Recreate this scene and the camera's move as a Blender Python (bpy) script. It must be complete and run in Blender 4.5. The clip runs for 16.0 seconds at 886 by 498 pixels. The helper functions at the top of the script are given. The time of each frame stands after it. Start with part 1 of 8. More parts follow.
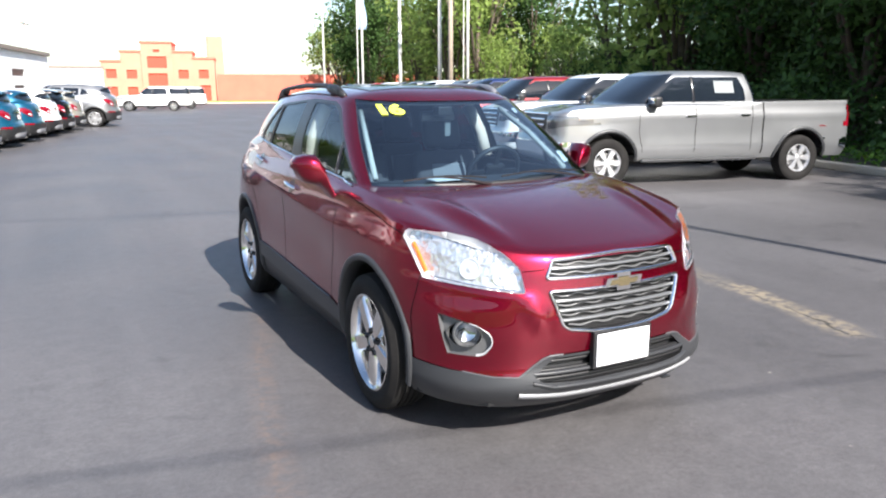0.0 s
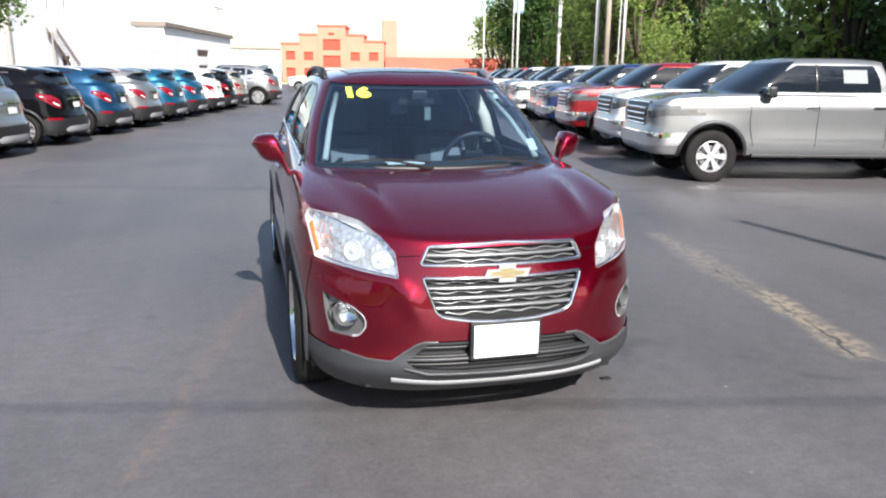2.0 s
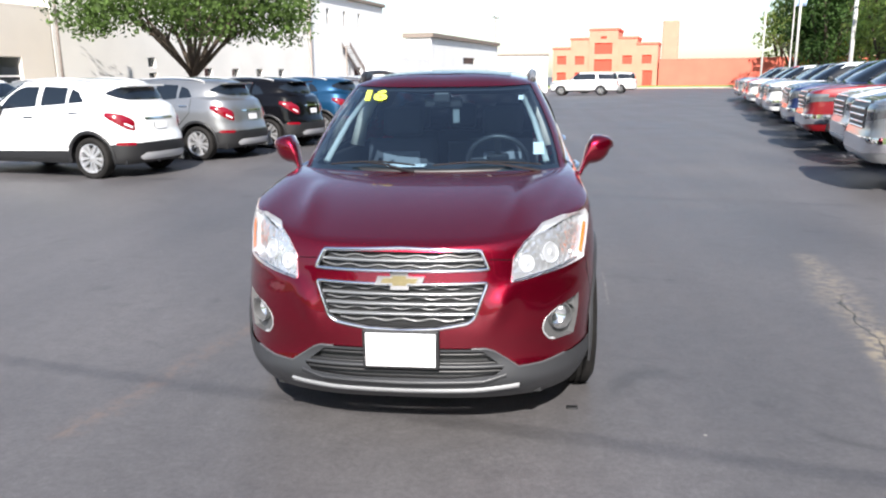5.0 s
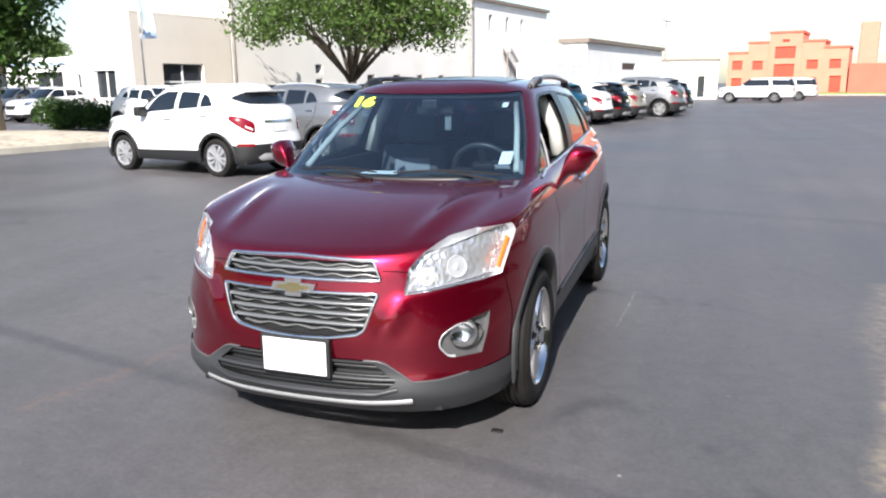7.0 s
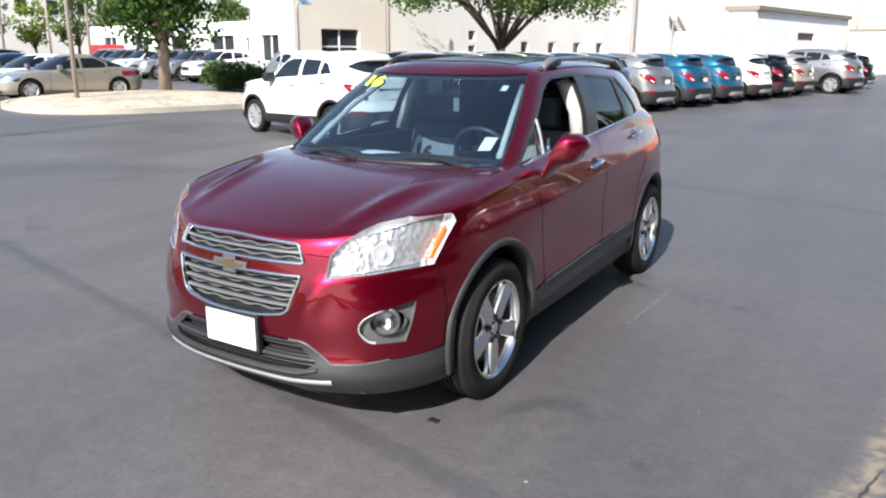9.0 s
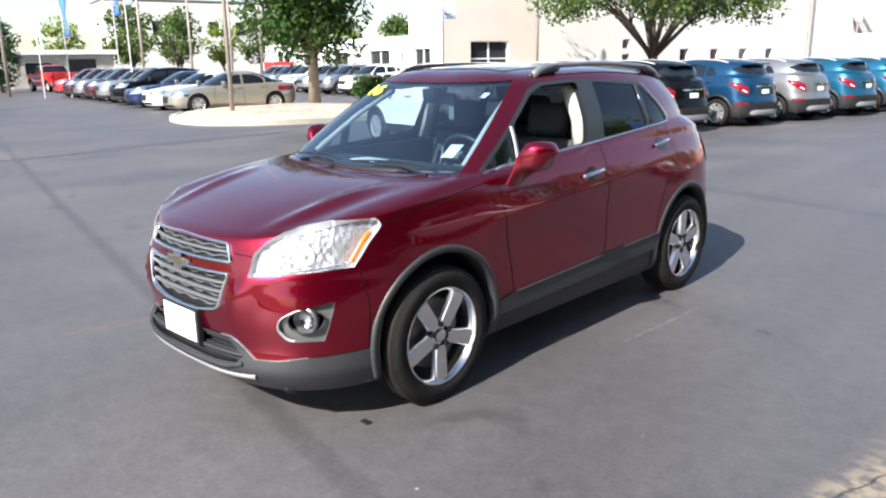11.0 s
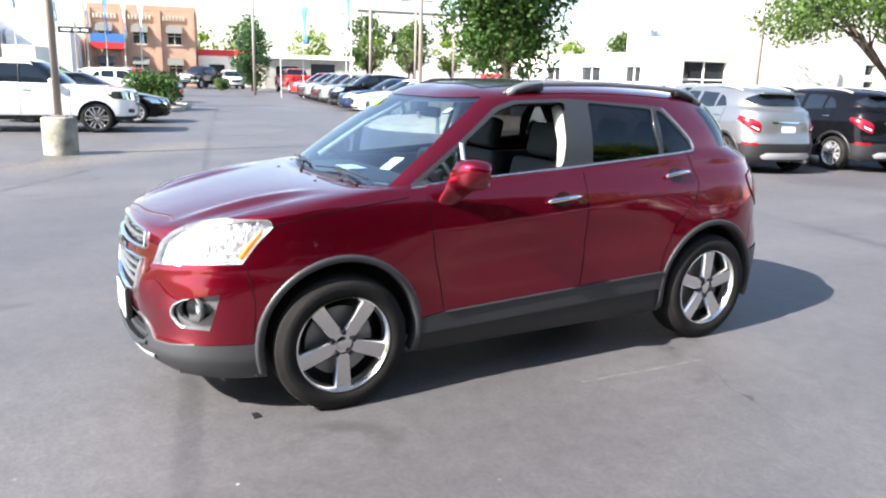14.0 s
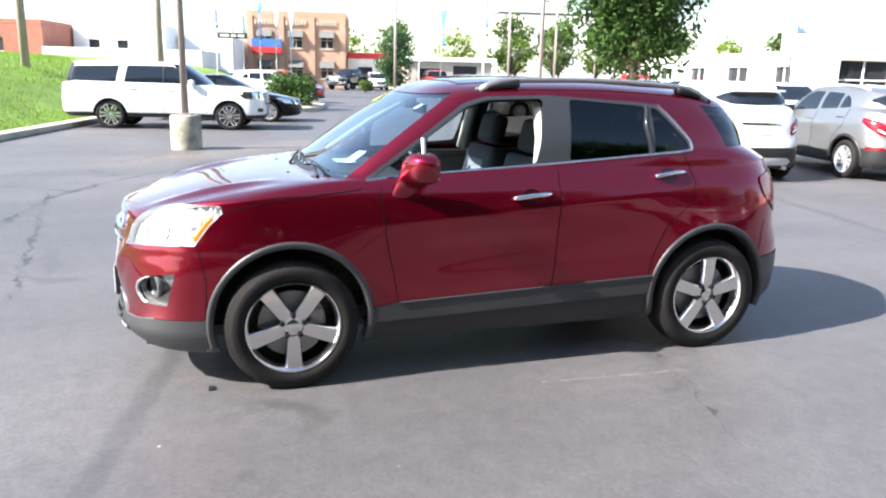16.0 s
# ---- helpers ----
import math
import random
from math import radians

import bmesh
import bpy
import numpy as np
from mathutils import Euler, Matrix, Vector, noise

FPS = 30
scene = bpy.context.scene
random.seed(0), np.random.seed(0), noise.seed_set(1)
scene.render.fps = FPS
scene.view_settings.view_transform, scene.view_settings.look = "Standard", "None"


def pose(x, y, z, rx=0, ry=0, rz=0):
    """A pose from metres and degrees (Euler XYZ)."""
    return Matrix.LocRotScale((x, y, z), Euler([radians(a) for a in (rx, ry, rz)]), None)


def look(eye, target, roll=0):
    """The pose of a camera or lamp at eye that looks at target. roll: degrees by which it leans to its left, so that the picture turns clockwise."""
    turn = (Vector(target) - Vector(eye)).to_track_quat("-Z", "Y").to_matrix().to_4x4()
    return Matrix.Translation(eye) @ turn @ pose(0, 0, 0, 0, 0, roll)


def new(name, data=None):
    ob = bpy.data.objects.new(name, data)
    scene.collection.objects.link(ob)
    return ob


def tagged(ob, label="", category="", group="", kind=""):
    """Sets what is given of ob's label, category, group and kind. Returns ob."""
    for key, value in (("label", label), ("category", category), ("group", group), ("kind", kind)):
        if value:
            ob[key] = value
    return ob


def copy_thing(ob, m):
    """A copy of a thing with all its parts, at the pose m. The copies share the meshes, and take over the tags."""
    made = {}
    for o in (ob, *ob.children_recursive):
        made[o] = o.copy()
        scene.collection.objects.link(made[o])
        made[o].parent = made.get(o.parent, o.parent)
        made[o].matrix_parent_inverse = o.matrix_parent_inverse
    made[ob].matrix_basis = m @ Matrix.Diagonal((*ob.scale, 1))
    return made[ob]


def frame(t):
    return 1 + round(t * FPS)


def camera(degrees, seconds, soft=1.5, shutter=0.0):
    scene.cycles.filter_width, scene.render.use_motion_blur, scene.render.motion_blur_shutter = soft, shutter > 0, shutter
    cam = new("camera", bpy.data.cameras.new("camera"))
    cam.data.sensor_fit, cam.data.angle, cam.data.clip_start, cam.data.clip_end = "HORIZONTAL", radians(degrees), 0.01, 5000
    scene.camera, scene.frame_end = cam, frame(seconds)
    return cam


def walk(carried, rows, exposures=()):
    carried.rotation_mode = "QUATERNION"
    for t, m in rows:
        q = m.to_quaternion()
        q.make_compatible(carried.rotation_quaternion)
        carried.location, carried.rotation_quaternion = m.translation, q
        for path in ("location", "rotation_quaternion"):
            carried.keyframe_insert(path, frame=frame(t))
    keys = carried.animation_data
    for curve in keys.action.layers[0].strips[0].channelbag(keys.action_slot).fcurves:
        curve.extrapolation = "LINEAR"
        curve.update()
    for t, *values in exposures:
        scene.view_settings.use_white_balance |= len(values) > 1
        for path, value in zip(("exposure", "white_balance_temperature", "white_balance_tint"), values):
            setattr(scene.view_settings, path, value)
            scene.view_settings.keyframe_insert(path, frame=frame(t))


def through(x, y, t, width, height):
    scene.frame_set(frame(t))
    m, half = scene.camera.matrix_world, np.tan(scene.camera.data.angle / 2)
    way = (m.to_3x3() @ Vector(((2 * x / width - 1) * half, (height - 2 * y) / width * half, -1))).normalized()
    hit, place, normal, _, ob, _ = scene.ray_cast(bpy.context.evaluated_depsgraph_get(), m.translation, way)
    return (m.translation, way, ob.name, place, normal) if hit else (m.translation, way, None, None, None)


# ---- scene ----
cam = camera(61.3, 16.0, soft=2.1)
PATH = [
    (0, (-2.218, -3.397, 1.607), (-1.311, -1.664, 1.188), -0.1),
    (0.5, (-1.974, -3.58, 1.615), (-1.158, -1.816, 1.146), 1.2),
    (1, (-1.67, -3.623, 1.606), (-0.92, -1.825, 1.154), 0.9),
    (1.5, (-1.378, -3.725, 1.601), (-0.755, -1.876, 1.16), -0.5),
    (2, (-1.085, -3.864, 1.613), (-0.582, -1.984, 1.153), 0.8),
    (2.5, (-0.84, -3.846, 1.602), (-0.445, -1.942, 1.137), 0.5),
    (3, (-0.575, -3.844, 1.61), (-0.299, -1.913, 1.168), -0.2),
    (3.5, (-0.287, -3.957, 1.614), (-0.14, -2.018, 1.147), 0.6),
    (4, (-0.039, -3.963, 1.597), (0.001, -2.018, 1.133), -0.7),
    (4.5, (0.224, -3.882, 1.601), (0.166, -1.938, 1.134), -0.4),
    (5, (0.509, -3.88, 1.597), (0.298, -1.942, 1.147), -0.6),
    (5.2, (0.631, -3.869, 1.597), (0.35, -1.944, 1.133), -0.3),
    (7.3, (1.719, -3.479, 1.591), (1.027, -1.647, 1.182), -1.2),
    (7.5, (1.806, -3.421, 1.591), (1.076, -1.6, 1.203), -1.6),
    (8, (2.009, -3.292, 1.639), (1.214, -1.505, 1.221), -1.2),
    (8.5, (2.254, -3.221, 1.633), (1.323, -1.506, 1.196), 1.0),
    (8.7, (2.321, -3.181, 1.675), (1.363, -1.496, 1.182), 0.7),
    (10.8, (3.239, -2.585, 1.662), (1.928, -1.155, 1.177), -1.0),
    (11, (3.283, -2.5, 1.652), (1.938, -1.101, 1.168), -0.9),
    (11.5, (3.394, -2.291, 1.673), (1.992, -0.945, 1.2), -0.1),
    (12, (3.594, -2.107, 1.669), (2.098, -0.864, 1.204), -0.0),
    (12.5, (3.773, -1.928, 1.667), (2.232, -0.742, 1.199), 0.6),
    (13, (3.865, -1.69, 1.65), (2.254, -0.6, 1.186), 1.0),
    (13.5, (3.958, -1.511, 1.66), (2.312, -0.469, 1.208), 0.6),
    (14, (4.157, -1.308, 1.655), (2.46, -0.351, 1.204), 1.6),
    (14.5, (4.283, -1.117, 1.647), (2.554, -0.218, 1.198), 0.4),
    (15, (4.334, -0.857, 1.643), (2.552, -0.067, 1.199), 1.6),
    (15.5, (4.436, -0.654, 1.651), (2.615, 0.046, 1.21), 0.6),
    (16, (4.628, -0.422, 1.65), (2.777, 0.184, 1.194), 1.4),
]
walk(cam, [(t, look(eye, target, roll)) for t, eye, target, roll in PATH], [(0, 1.32), (1.5, 1.07), (3.5, 0.99), (5, 1.03), (8, 1.00), (11, 1.24), (12, 1.48), (13, 1.62), (14.5, 1.86), (16, 1.92)])
# ---------------------------------------------------------------- light
SUN_EL, SUN_AZ = 38.0, 6.0   # elevation; the shadows fall this many degrees left of +y
world = bpy.data.worlds.new("world")
scene.world = world
world.use_nodes = True
wn, wl = world.node_tree.nodes, world.node_tree.links
sky = wn.new("ShaderNodeTexSky")
sky.sky_type = "NISHITA"
sky.sun_disc = False
sky.sun_elevation = radians(SUN_EL)
sky.sun_rotation = radians(180 - SUN_AZ)
sky.air_density, sky.dust_density, sky.ozone_density = 1.0, 1.0, 1.0
wn["Background"].inputs[1].default_value = 0.10
wl.new(sky.outputs[0], wn["Background"].inputs[0])
sun_data = bpy.data.lights.new("sun", "SUN")
sun_data.energy, sun_data.angle, sun_data.color = 5.0, radians(0.53), (1.0, 0.955, 0.91)
sun = new("sun", sun_data)
sun_way = Vector((-math.sin(radians(SUN_AZ)) * math.cos(radians(SUN_EL)), math.cos(radians(SUN_AZ)) * math.cos(radians(SUN_EL)), -math.sin(radians(SUN_EL))))
sun.matrix_world = look(-sun_way * 60, (0, 0, 0))

# ---------------------------------------------------------------- materials
def mat(name, color, rough=0.5, metal=0.0, coat=0.0, coat_rough=0.03, grain=0.0, grain_scale=40.0, stain=0.0, stain_scale=2.0, bump=0.0, spec=0.5, piece=0.0, emit=0.0):
    """A surface with a fine grain and wide stains in its colour, in metres of the object."""
    m = bpy.data.materials.new(name)
    m.use_nodes = True
    n, l = m.node_tree.nodes, m.node_tree.links
    b = n["Principled BSDF"]
    b.inputs["Base Color"].default_value = (*color, 1)
    b.inputs["Roughness"].default_value = rough
    b.inputs["Metallic"].default_value = metal
    b.inputs["Coat Weight"].default_value = coat
    b.inputs["Coat Roughness"].default_value = coat_rough
    b.inputs["Specular IOR Level"].default_value = spec
    if grain or stain or bump or piece:
        tc = n.new("ShaderNodeTexCoord")
        fine = n.new("ShaderNodeTexNoise"); fine.inputs["Scale"].default_value = grain_scale; fine.inputs["Detail"].default_value = 4
        wide = n.new("ShaderNodeTexNoise"); wide.inputs["Scale"].default_value = stain_scale; wide.inputs["Detail"].default_value = 5
        l.new(tc.outputs["Object"], fine.inputs[0]); l.new(tc.outputs["Object"], wide.inputs[0])
        r1 = n.new("ShaderNodeMapRange"); r1.inputs[3].default_value = 1 - grain; r1.inputs[4].default_value = 1 + grain
        r2 = n.new("ShaderNodeMapRange"); r2.inputs[1].default_value = 0.3; r2.inputs[2].default_value = 0.7; r2.inputs[3].default_value = 1 - stain; r2.inputs[4].default_value = 1 + stain
        l.new(fine.outputs[0], r1.inputs[0]); l.new(wide.outputs[0], r2.inputs[0])
        mul = n.new("ShaderNodeMath"); mul.operation = "MULTIPLY"
        l.new(r1.outputs[0], mul.inputs[0]); l.new(r2.outputs[0], mul.inputs[1])
        last = mul
        if piece:
            info = n.new("ShaderNodeObjectInfo")
            r3 = n.new("ShaderNodeMapRange"); r3.inputs[3].default_value = 1 - piece; r3.inputs[4].default_value = 1 + piece
            l.new(info.outputs["Random"], r3.inputs[0])
            last = n.new("ShaderNodeMath"); last.operation = "MULTIPLY"
            l.new(mul.outputs[0], last.inputs[0]); l.new(r3.outputs[0], last.inputs[1])
        vm = n.new("ShaderNodeVectorMath"); vm.operation = "SCALE"; vm.inputs[0].default_value = color
        l.new(last.outputs[0], vm.inputs["Scale"])
        l.new(vm.outputs[0], b.inputs["Base Color"])
        if bump:
            bp = n.new("ShaderNodeBump"); bp.inputs["Strength"].default_value = bump; bp.inputs["Distance"].default_value = 0.02
            l.new(fine.outputs[0], bp.inputs["Height"]); l.new(bp.outputs[0], b.inputs["Normal"])
    if emit:
        b.inputs["Emission Color"].default_value = (*color, 1); b.inputs["Emission Strength"].default_value = emit
    return m


def glass_mat(name, tint, f0=0.06, rise=4.5):
    """A thin pane: seen through with a tint, and mirrored more towards grazing views, from both its sides alike."""
    m = bpy.data.materials.new(name)
    m.use_nodes = True
    n, l = m.node_tree.nodes, m.node_tree.links
    n.remove(n["Principled BSDF"])
    tr, gl, mx, lw = (n.new(k) for k in ("ShaderNodeBsdfTransparent", "ShaderNodeBsdfGlossy", "ShaderNodeMixShader", "ShaderNodeLayerWeight"))
    tr.inputs[0].default_value = (*tint, 1)
    gl.inputs["Roughness"].default_value = 0.01
    lw.inputs[0].default_value = 0.5
    pw = n.new("ShaderNodeMath"); pw.operation = "POWER"; pw.inputs[1].default_value = rise
    ma = n.new("ShaderNodeMath"); ma.operation = "MULTIPLY_ADD"; ma.inputs[1].default_value = 1 - f0; ma.inputs[2].default_value = f0
    l.new(lw.outputs["Facing"], pw.inputs[0]); l.new(pw.outputs[0], ma.inputs[0])
    l.new(ma.outputs[0], mx.inputs[0]); l.new(tr.outputs[0], mx.inputs[1]); l.new(gl.outputs[0], mx.inputs[2])
    l.new(mx.outputs[0], n["Material Output"].inputs[0])
    return m


def paint(name, color, metal=0.35, rough=0.38, spec=0.3, coat_ior=1.45):
    m = mat(name, color, rough, metal, coat=1.0, coat_rough=0.015, grain=0.05, grain_scale=600, stain=0.03, stain_scale=3, spec=spec)
    m.node_tree.nodes["Principled BSDF"].inputs["Coat IOR"].default_value = coat_ior
    return m


PAINT_RED = paint("crimson metallic paint", (0.210, 0.0024, 0.0178), 0.85, 0.265, 0.10, 1.48)
PAINT_WHITE = paint("white paint", (0.78, 0.78, 0.77), 0.0)
PAINT_SILVER = paint("silver metallic paint", (0.30, 0.303, 0.305), 0.75, 0.34)
PAINT_STEEL = paint("steel grey metallic paint", (0.29, 0.295, 0.30), 0.65, 0.32)
PAINT_GREY = paint("grey metallic paint", (0.27, 0.28, 0.275), 0.5, 0.35)
PAINT_BLACK = paint("black paint", (0.004, 0.004, 0.005), 0.0, 0.2, 0.05, 1.3)
PAINT_BLUE = paint("deep blue metallic paint", (0.006, 0.050, 0.115), 0.55)
PAINT_TEAL = paint("bright blue metallic paint", (0.007, 0.085, 0.155), 0.5)
PAINT_NAVY = paint("navy paint", (0.012, 0.025, 0.09), 0.2)
PAINT_FIRE = paint("bright red paint", (0.48, 0.012, 0.012), 0.0)
PAINT_RUBY = paint("dark red paint", (0.20, 0.008, 0.012), 0.2)
PAINT_MAROON = paint("maroon paint", (0.055, 0.006, 0.012), 0.3)
# The body crimson with the shade of the handle cups in its colour.
CUP_DARK = paint("crimson paint darkened as cup shade", (0.035, 0.002, 0.004), 0.6)
PAINT_BEIGE = paint("champagne metallic paint", (0.38, 0.35, 0.29), 0.6)
CLADDING = mat("grey moulded plastic", (0.033, 0.034, 0.037), 0.42, grain=0.08, grain_scale=300, stain=0.08, stain_scale=4, bump=0.05)
BLACK_PLASTIC = mat("black plastic", (0.015, 0.015, 0.016), 0.45, grain=0.1, grain_scale=200)
BLACK_GLOSS = mat("gloss black trim", (0.02, 0.02, 0.022), 0.15)
PILLAR = mat("dark pillar film", (0.030, 0.032, 0.036), 0.35)
# Paler than the cladding: the lip's highlight is put into this grey.
RAIL_DARK = mat("satin lip with its highlight in the grey", (0.09, 0.09, 0.094), 0.35, 0.2)
RAIL_GREY = mat("satin grey rail", (0.30, 0.30, 0.31), 0.3, 0.6)
RUBBER = mat("tyre rubber", (0.014, 0.013, 0.0125), 0.78, spec=0.22, grain=0.2, grain_scale=60, stain=0.25, stain_scale=6, bump=0.15)
CHROME = mat("chrome", (0.82, 0.82, 0.84), 0.06, 1.0)
RIM_CHROME = mat("chrome clad wheel", (0.80, 0.79, 0.78), 0.14, 1.0, grain=0.06, grain_scale=30)
ALLOY = mat("silver alloy", (0.70, 0.70, 0.71), 0.30, 0.75, grain=0.05, grain_scale=30)
SILVER_PLASTIC = mat("satin silver plastic", (0.52, 0.52, 0.53), 0.35, 0.3, grain=0.06, grain_scale=40)
SKID_SILVER = mat("silver painted skid strip", (0.38, 0.38, 0.39), 0.35, 0.3, grain=0.05)
GRILLE_BAR = mat("satin grey grille bar", (0.30, 0.305, 0.31), 0.28, 0.7)
GRILLE_GREY = mat("grey grille mesh", (0.17, 0.172, 0.175), 0.32, 0.5)
FOG_BEZEL = mat("satin grey bezel", (0.155, 0.156, 0.158), 0.33, 0.45)
SEAM = mat("dark shut gap", (0.006, 0.005, 0.006), 0.9, spec=0.05)
STEEL_DARK = mat("brake steel", (0.30, 0.295, 0.29), 0.5, 0.8, grain=0.2, grain_scale=25)
GOLD = mat("gold emblem", (0.80, 0.66, 0.38), 0.16, 1.0)
AMBER = mat("amber lens", (0.85, 0.20, 0.02), 0.2, coat=0.6)
TAIL_RED = mat("red tail lens", (0.19, 0.003, 0.012), 0.15, coat=0.6)
TAIL_HERO = mat("bright red tail lens", (0.45, 0.008, 0.018), 0.2, coat=0.3)
PLATE_WHITE = mat("white plate", (0.86, 0.86, 0.87), 0.45, stain=0.02)
LAMP_REFLECTOR = mat("lamp reflector", (0.62, 0.63, 0.65), 0.10, 0.95)
LAMP_SMOKED = mat("smoked headlight", (0.20, 0.205, 0.21), 0.15, 0.6, coat=0.6)
LAMP_GREY = mat("lamp body", (0.72, 0.73, 0.75), 0.3, 0.5)
SEAT = mat("dark seat cloth", (0.055, 0.055, 0.062), 0.85, grain=0.25, grain_scale=250, bump=0.1)
SEAT_GREY = mat("grey seat cloth", (0.20, 0.205, 0.22), 0.85, grain=0.2, grain_scale=250, bump=0.1)
TRIM_DARK = mat("dark cabin trim", (0.035, 0.036, 0.040), 0.7, grain=0.1, grain_scale=150)
TRIM_LIGHT = mat("pale cabin trim", (0.50, 0.49, 0.45), 0.7, grain=0.05, grain_scale=150)
SHEET_GREY = mat("faded price sheet", (0.17, 0.19, 0.195), 0.5)
PAPER = mat("white paper", (0.82, 0.82, 0.80), 0.7)
STICKER_YELLOW = mat("yellow window number", (0.78, 0.88, 0.09), 0.6)
GLASS_CLEAR = glass_mat("clear glass", (0.80, 0.87, 0.87), 0.08)
GLASS_SCREEN = glass_mat("windscreen glass", (0.62, 0.77, 0.86), 0.14, 2.5)
GLASS_TINT = glass_mat("privacy glass", (0.055, 0.06, 0.068), 0.06)
GLASS_LAMP = glass_mat("lamp lens", (0.94, 0.95, 0.96), 0.05)
GLASS_FAR = mat("dark vehicle glass", (0.010, 0.014, 0.020), 0.04, spec=0.6)
BUILDING_GLASS = mat("dark window glass", (0.03, 0.035, 0.04), 0.08)
BARK = mat("tree bark", (0.10, 0.075, 0.055), 0.9, grain=0.35, grain_scale=18, stain=0.2, stain_scale=3, bump=0.6)
BARK_PALE = mat("pale tree bark", (0.22, 0.18, 0.14), 0.9, grain=0.35, grain_scale=18, stain=0.2, stain_scale=3, bump=0.6)
WOOD_POLE = mat("weathered pole wood", (0.34, 0.28, 0.22), 0.85, grain=0.2, grain_scale=12, stain=0.15)
POLE_PAINT = mat("painted steel pole", (0.30, 0.25, 0.22), 0.5, stain=0.1)
POLE_WHITE = mat("pale steel pole", (0.62, 0.60, 0.56), 0.5, stain=0.1)
CONCRETE = mat("concrete", (0.40, 0.37, 0.31), 0.85, grain=0.12, grain_scale=35, stain=0.15, stain_scale=1.5, bump=0.2)
CONCRETE_OLD = mat("mossy old concrete", (0.27, 0.255, 0.20), 0.9, grain=0.2, grain_scale=25, stain=0.4, stain_scale=4, bump=0.4)
GRAVEL = mat("pale stone mulch", (0.42, 0.36, 0.28), 0.9, grain=0.75, grain_scale=7, stain=0.2, stain_scale=1.6, bump=1.0)
GRASS_SOIL = mat("lawn", (0.16, 0.25, 0.05), 0.9, grain=0.3, grain_scale=40, stain=0.25, stain_scale=0.8, bump=0.6)
STUCCO = mat("cream stucco", (0.84, 0.80, 0.74), 0.85, grain=0.04, grain_scale=30, stain=0.05, stain_scale=0.4, bump=0.1)
STUCCO_WARM = mat("beige stucco", (0.78, 0.70, 0.60), 0.85, grain=0.04, grain_scale=30, stain=0.05, stain_scale=0.4, bump=0.1)
SIDING = mat("white painted wall", (0.86, 0.85, 0.83), 0.8, grain=0.03, grain_scale=20, stain=0.05, stain_scale=0.3)
ROOF_BROWN = mat("brown roof edge", (0.22, 0.18, 0.15), 0.7, grain=0.15, grain_scale=8)
ROOF_DARK = mat("dark roof edge", (0.10, 0.09, 0.08), 0.7, grain=0.15, grain_scale=8)
ORANGE_BRICK = mat("orange painted brick", (0.62, 0.245, 0.165), 0.85, grain=0.08, grain_scale=9, stain=0.08, stain_scale=0.5)
ORANGE_DEEP = mat("deep orange painted brick", (0.66, 0.15, 0.10), 0.85, grain=0.08, grain_scale=9, stain=0.08, stain_scale=0.5)
ORANGE_TRIM = mat("red painted shutter", (0.62, 0.07, 0.04), 0.8, grain=0.06, grain_scale=9)
BRICK_TAN = mat("tan brick", (0.46, 0.28, 0.19), 0.85, grain=0.12, grain_scale=9, stain=0.1, stain_scale=0.6)
STONE_PALE = mat("pale stone trim", (0.55, 0.45, 0.35), 0.85, grain=0.1, grain_scale=9)
BRICK_RED = mat("dull red brick", (0.36, 0.14, 0.10), 0.85, grain=0.12, grain_scale=6, stain=0.1)
AWNING = mat("dark awning canvas", (0.13, 0.13, 0.12), 0.9)
FLAG_BLUE = mat("blue banner cloth", (0.07, 0.18, 0.55), 0.8)
FLAG_PALE = mat("pale banner cloth", (0.42, 0.56, 0.80), 0.8)
SIGN_BLACK = mat("black sign", (0.02, 0.02, 0.02), 0.5)
SIGN_RED = mat("red sign panel", (0.60, 0.03, 0.03), 0.5)
SIGN_BLUE = mat("blue sign panel", (0.05, 0.16, 0.42), 0.5)


def faceted_mat(name, color):
    """A bright reflector pressed into small facets."""
    m = mat(name, color, 0.16, 0.72)
    n, l = m.node_tree.nodes, m.node_tree.links
    tc = n.new("ShaderNodeTexCoord")
    v = n.new("ShaderNodeTexVoronoi"); v.inputs["Scale"].default_value = 34; v.distance = "CHEBYCHEV"
    w = n.new("ShaderNodeTexNoise"); w.inputs["Scale"].default_value = 9; w.inputs["Detail"].default_value = 1
    l.new(tc.outputs["Object"], v.inputs[0]); l.new(tc.outputs["Object"], w.inputs[0])
    ad = n.new("ShaderNodeMath"); ad.operation = "ADD"
    l.new(v.outputs["Distance"], ad.inputs[0]); l.new(w.outputs[1], ad.inputs[1])
    bp = n.new("ShaderNodeBump"); bp.inputs["Strength"].default_value = 0.8; bp.inputs["Distance"].default_value = 0.012
    l.new(ad.outputs[0], bp.inputs["Height"]); l.new(bp.outputs[0], n["Principled BSDF"].inputs["Normal"])
    return m


LAMP_FACET = faceted_mat("faceted lamp reflector", (0.78, 0.785, 0.80))


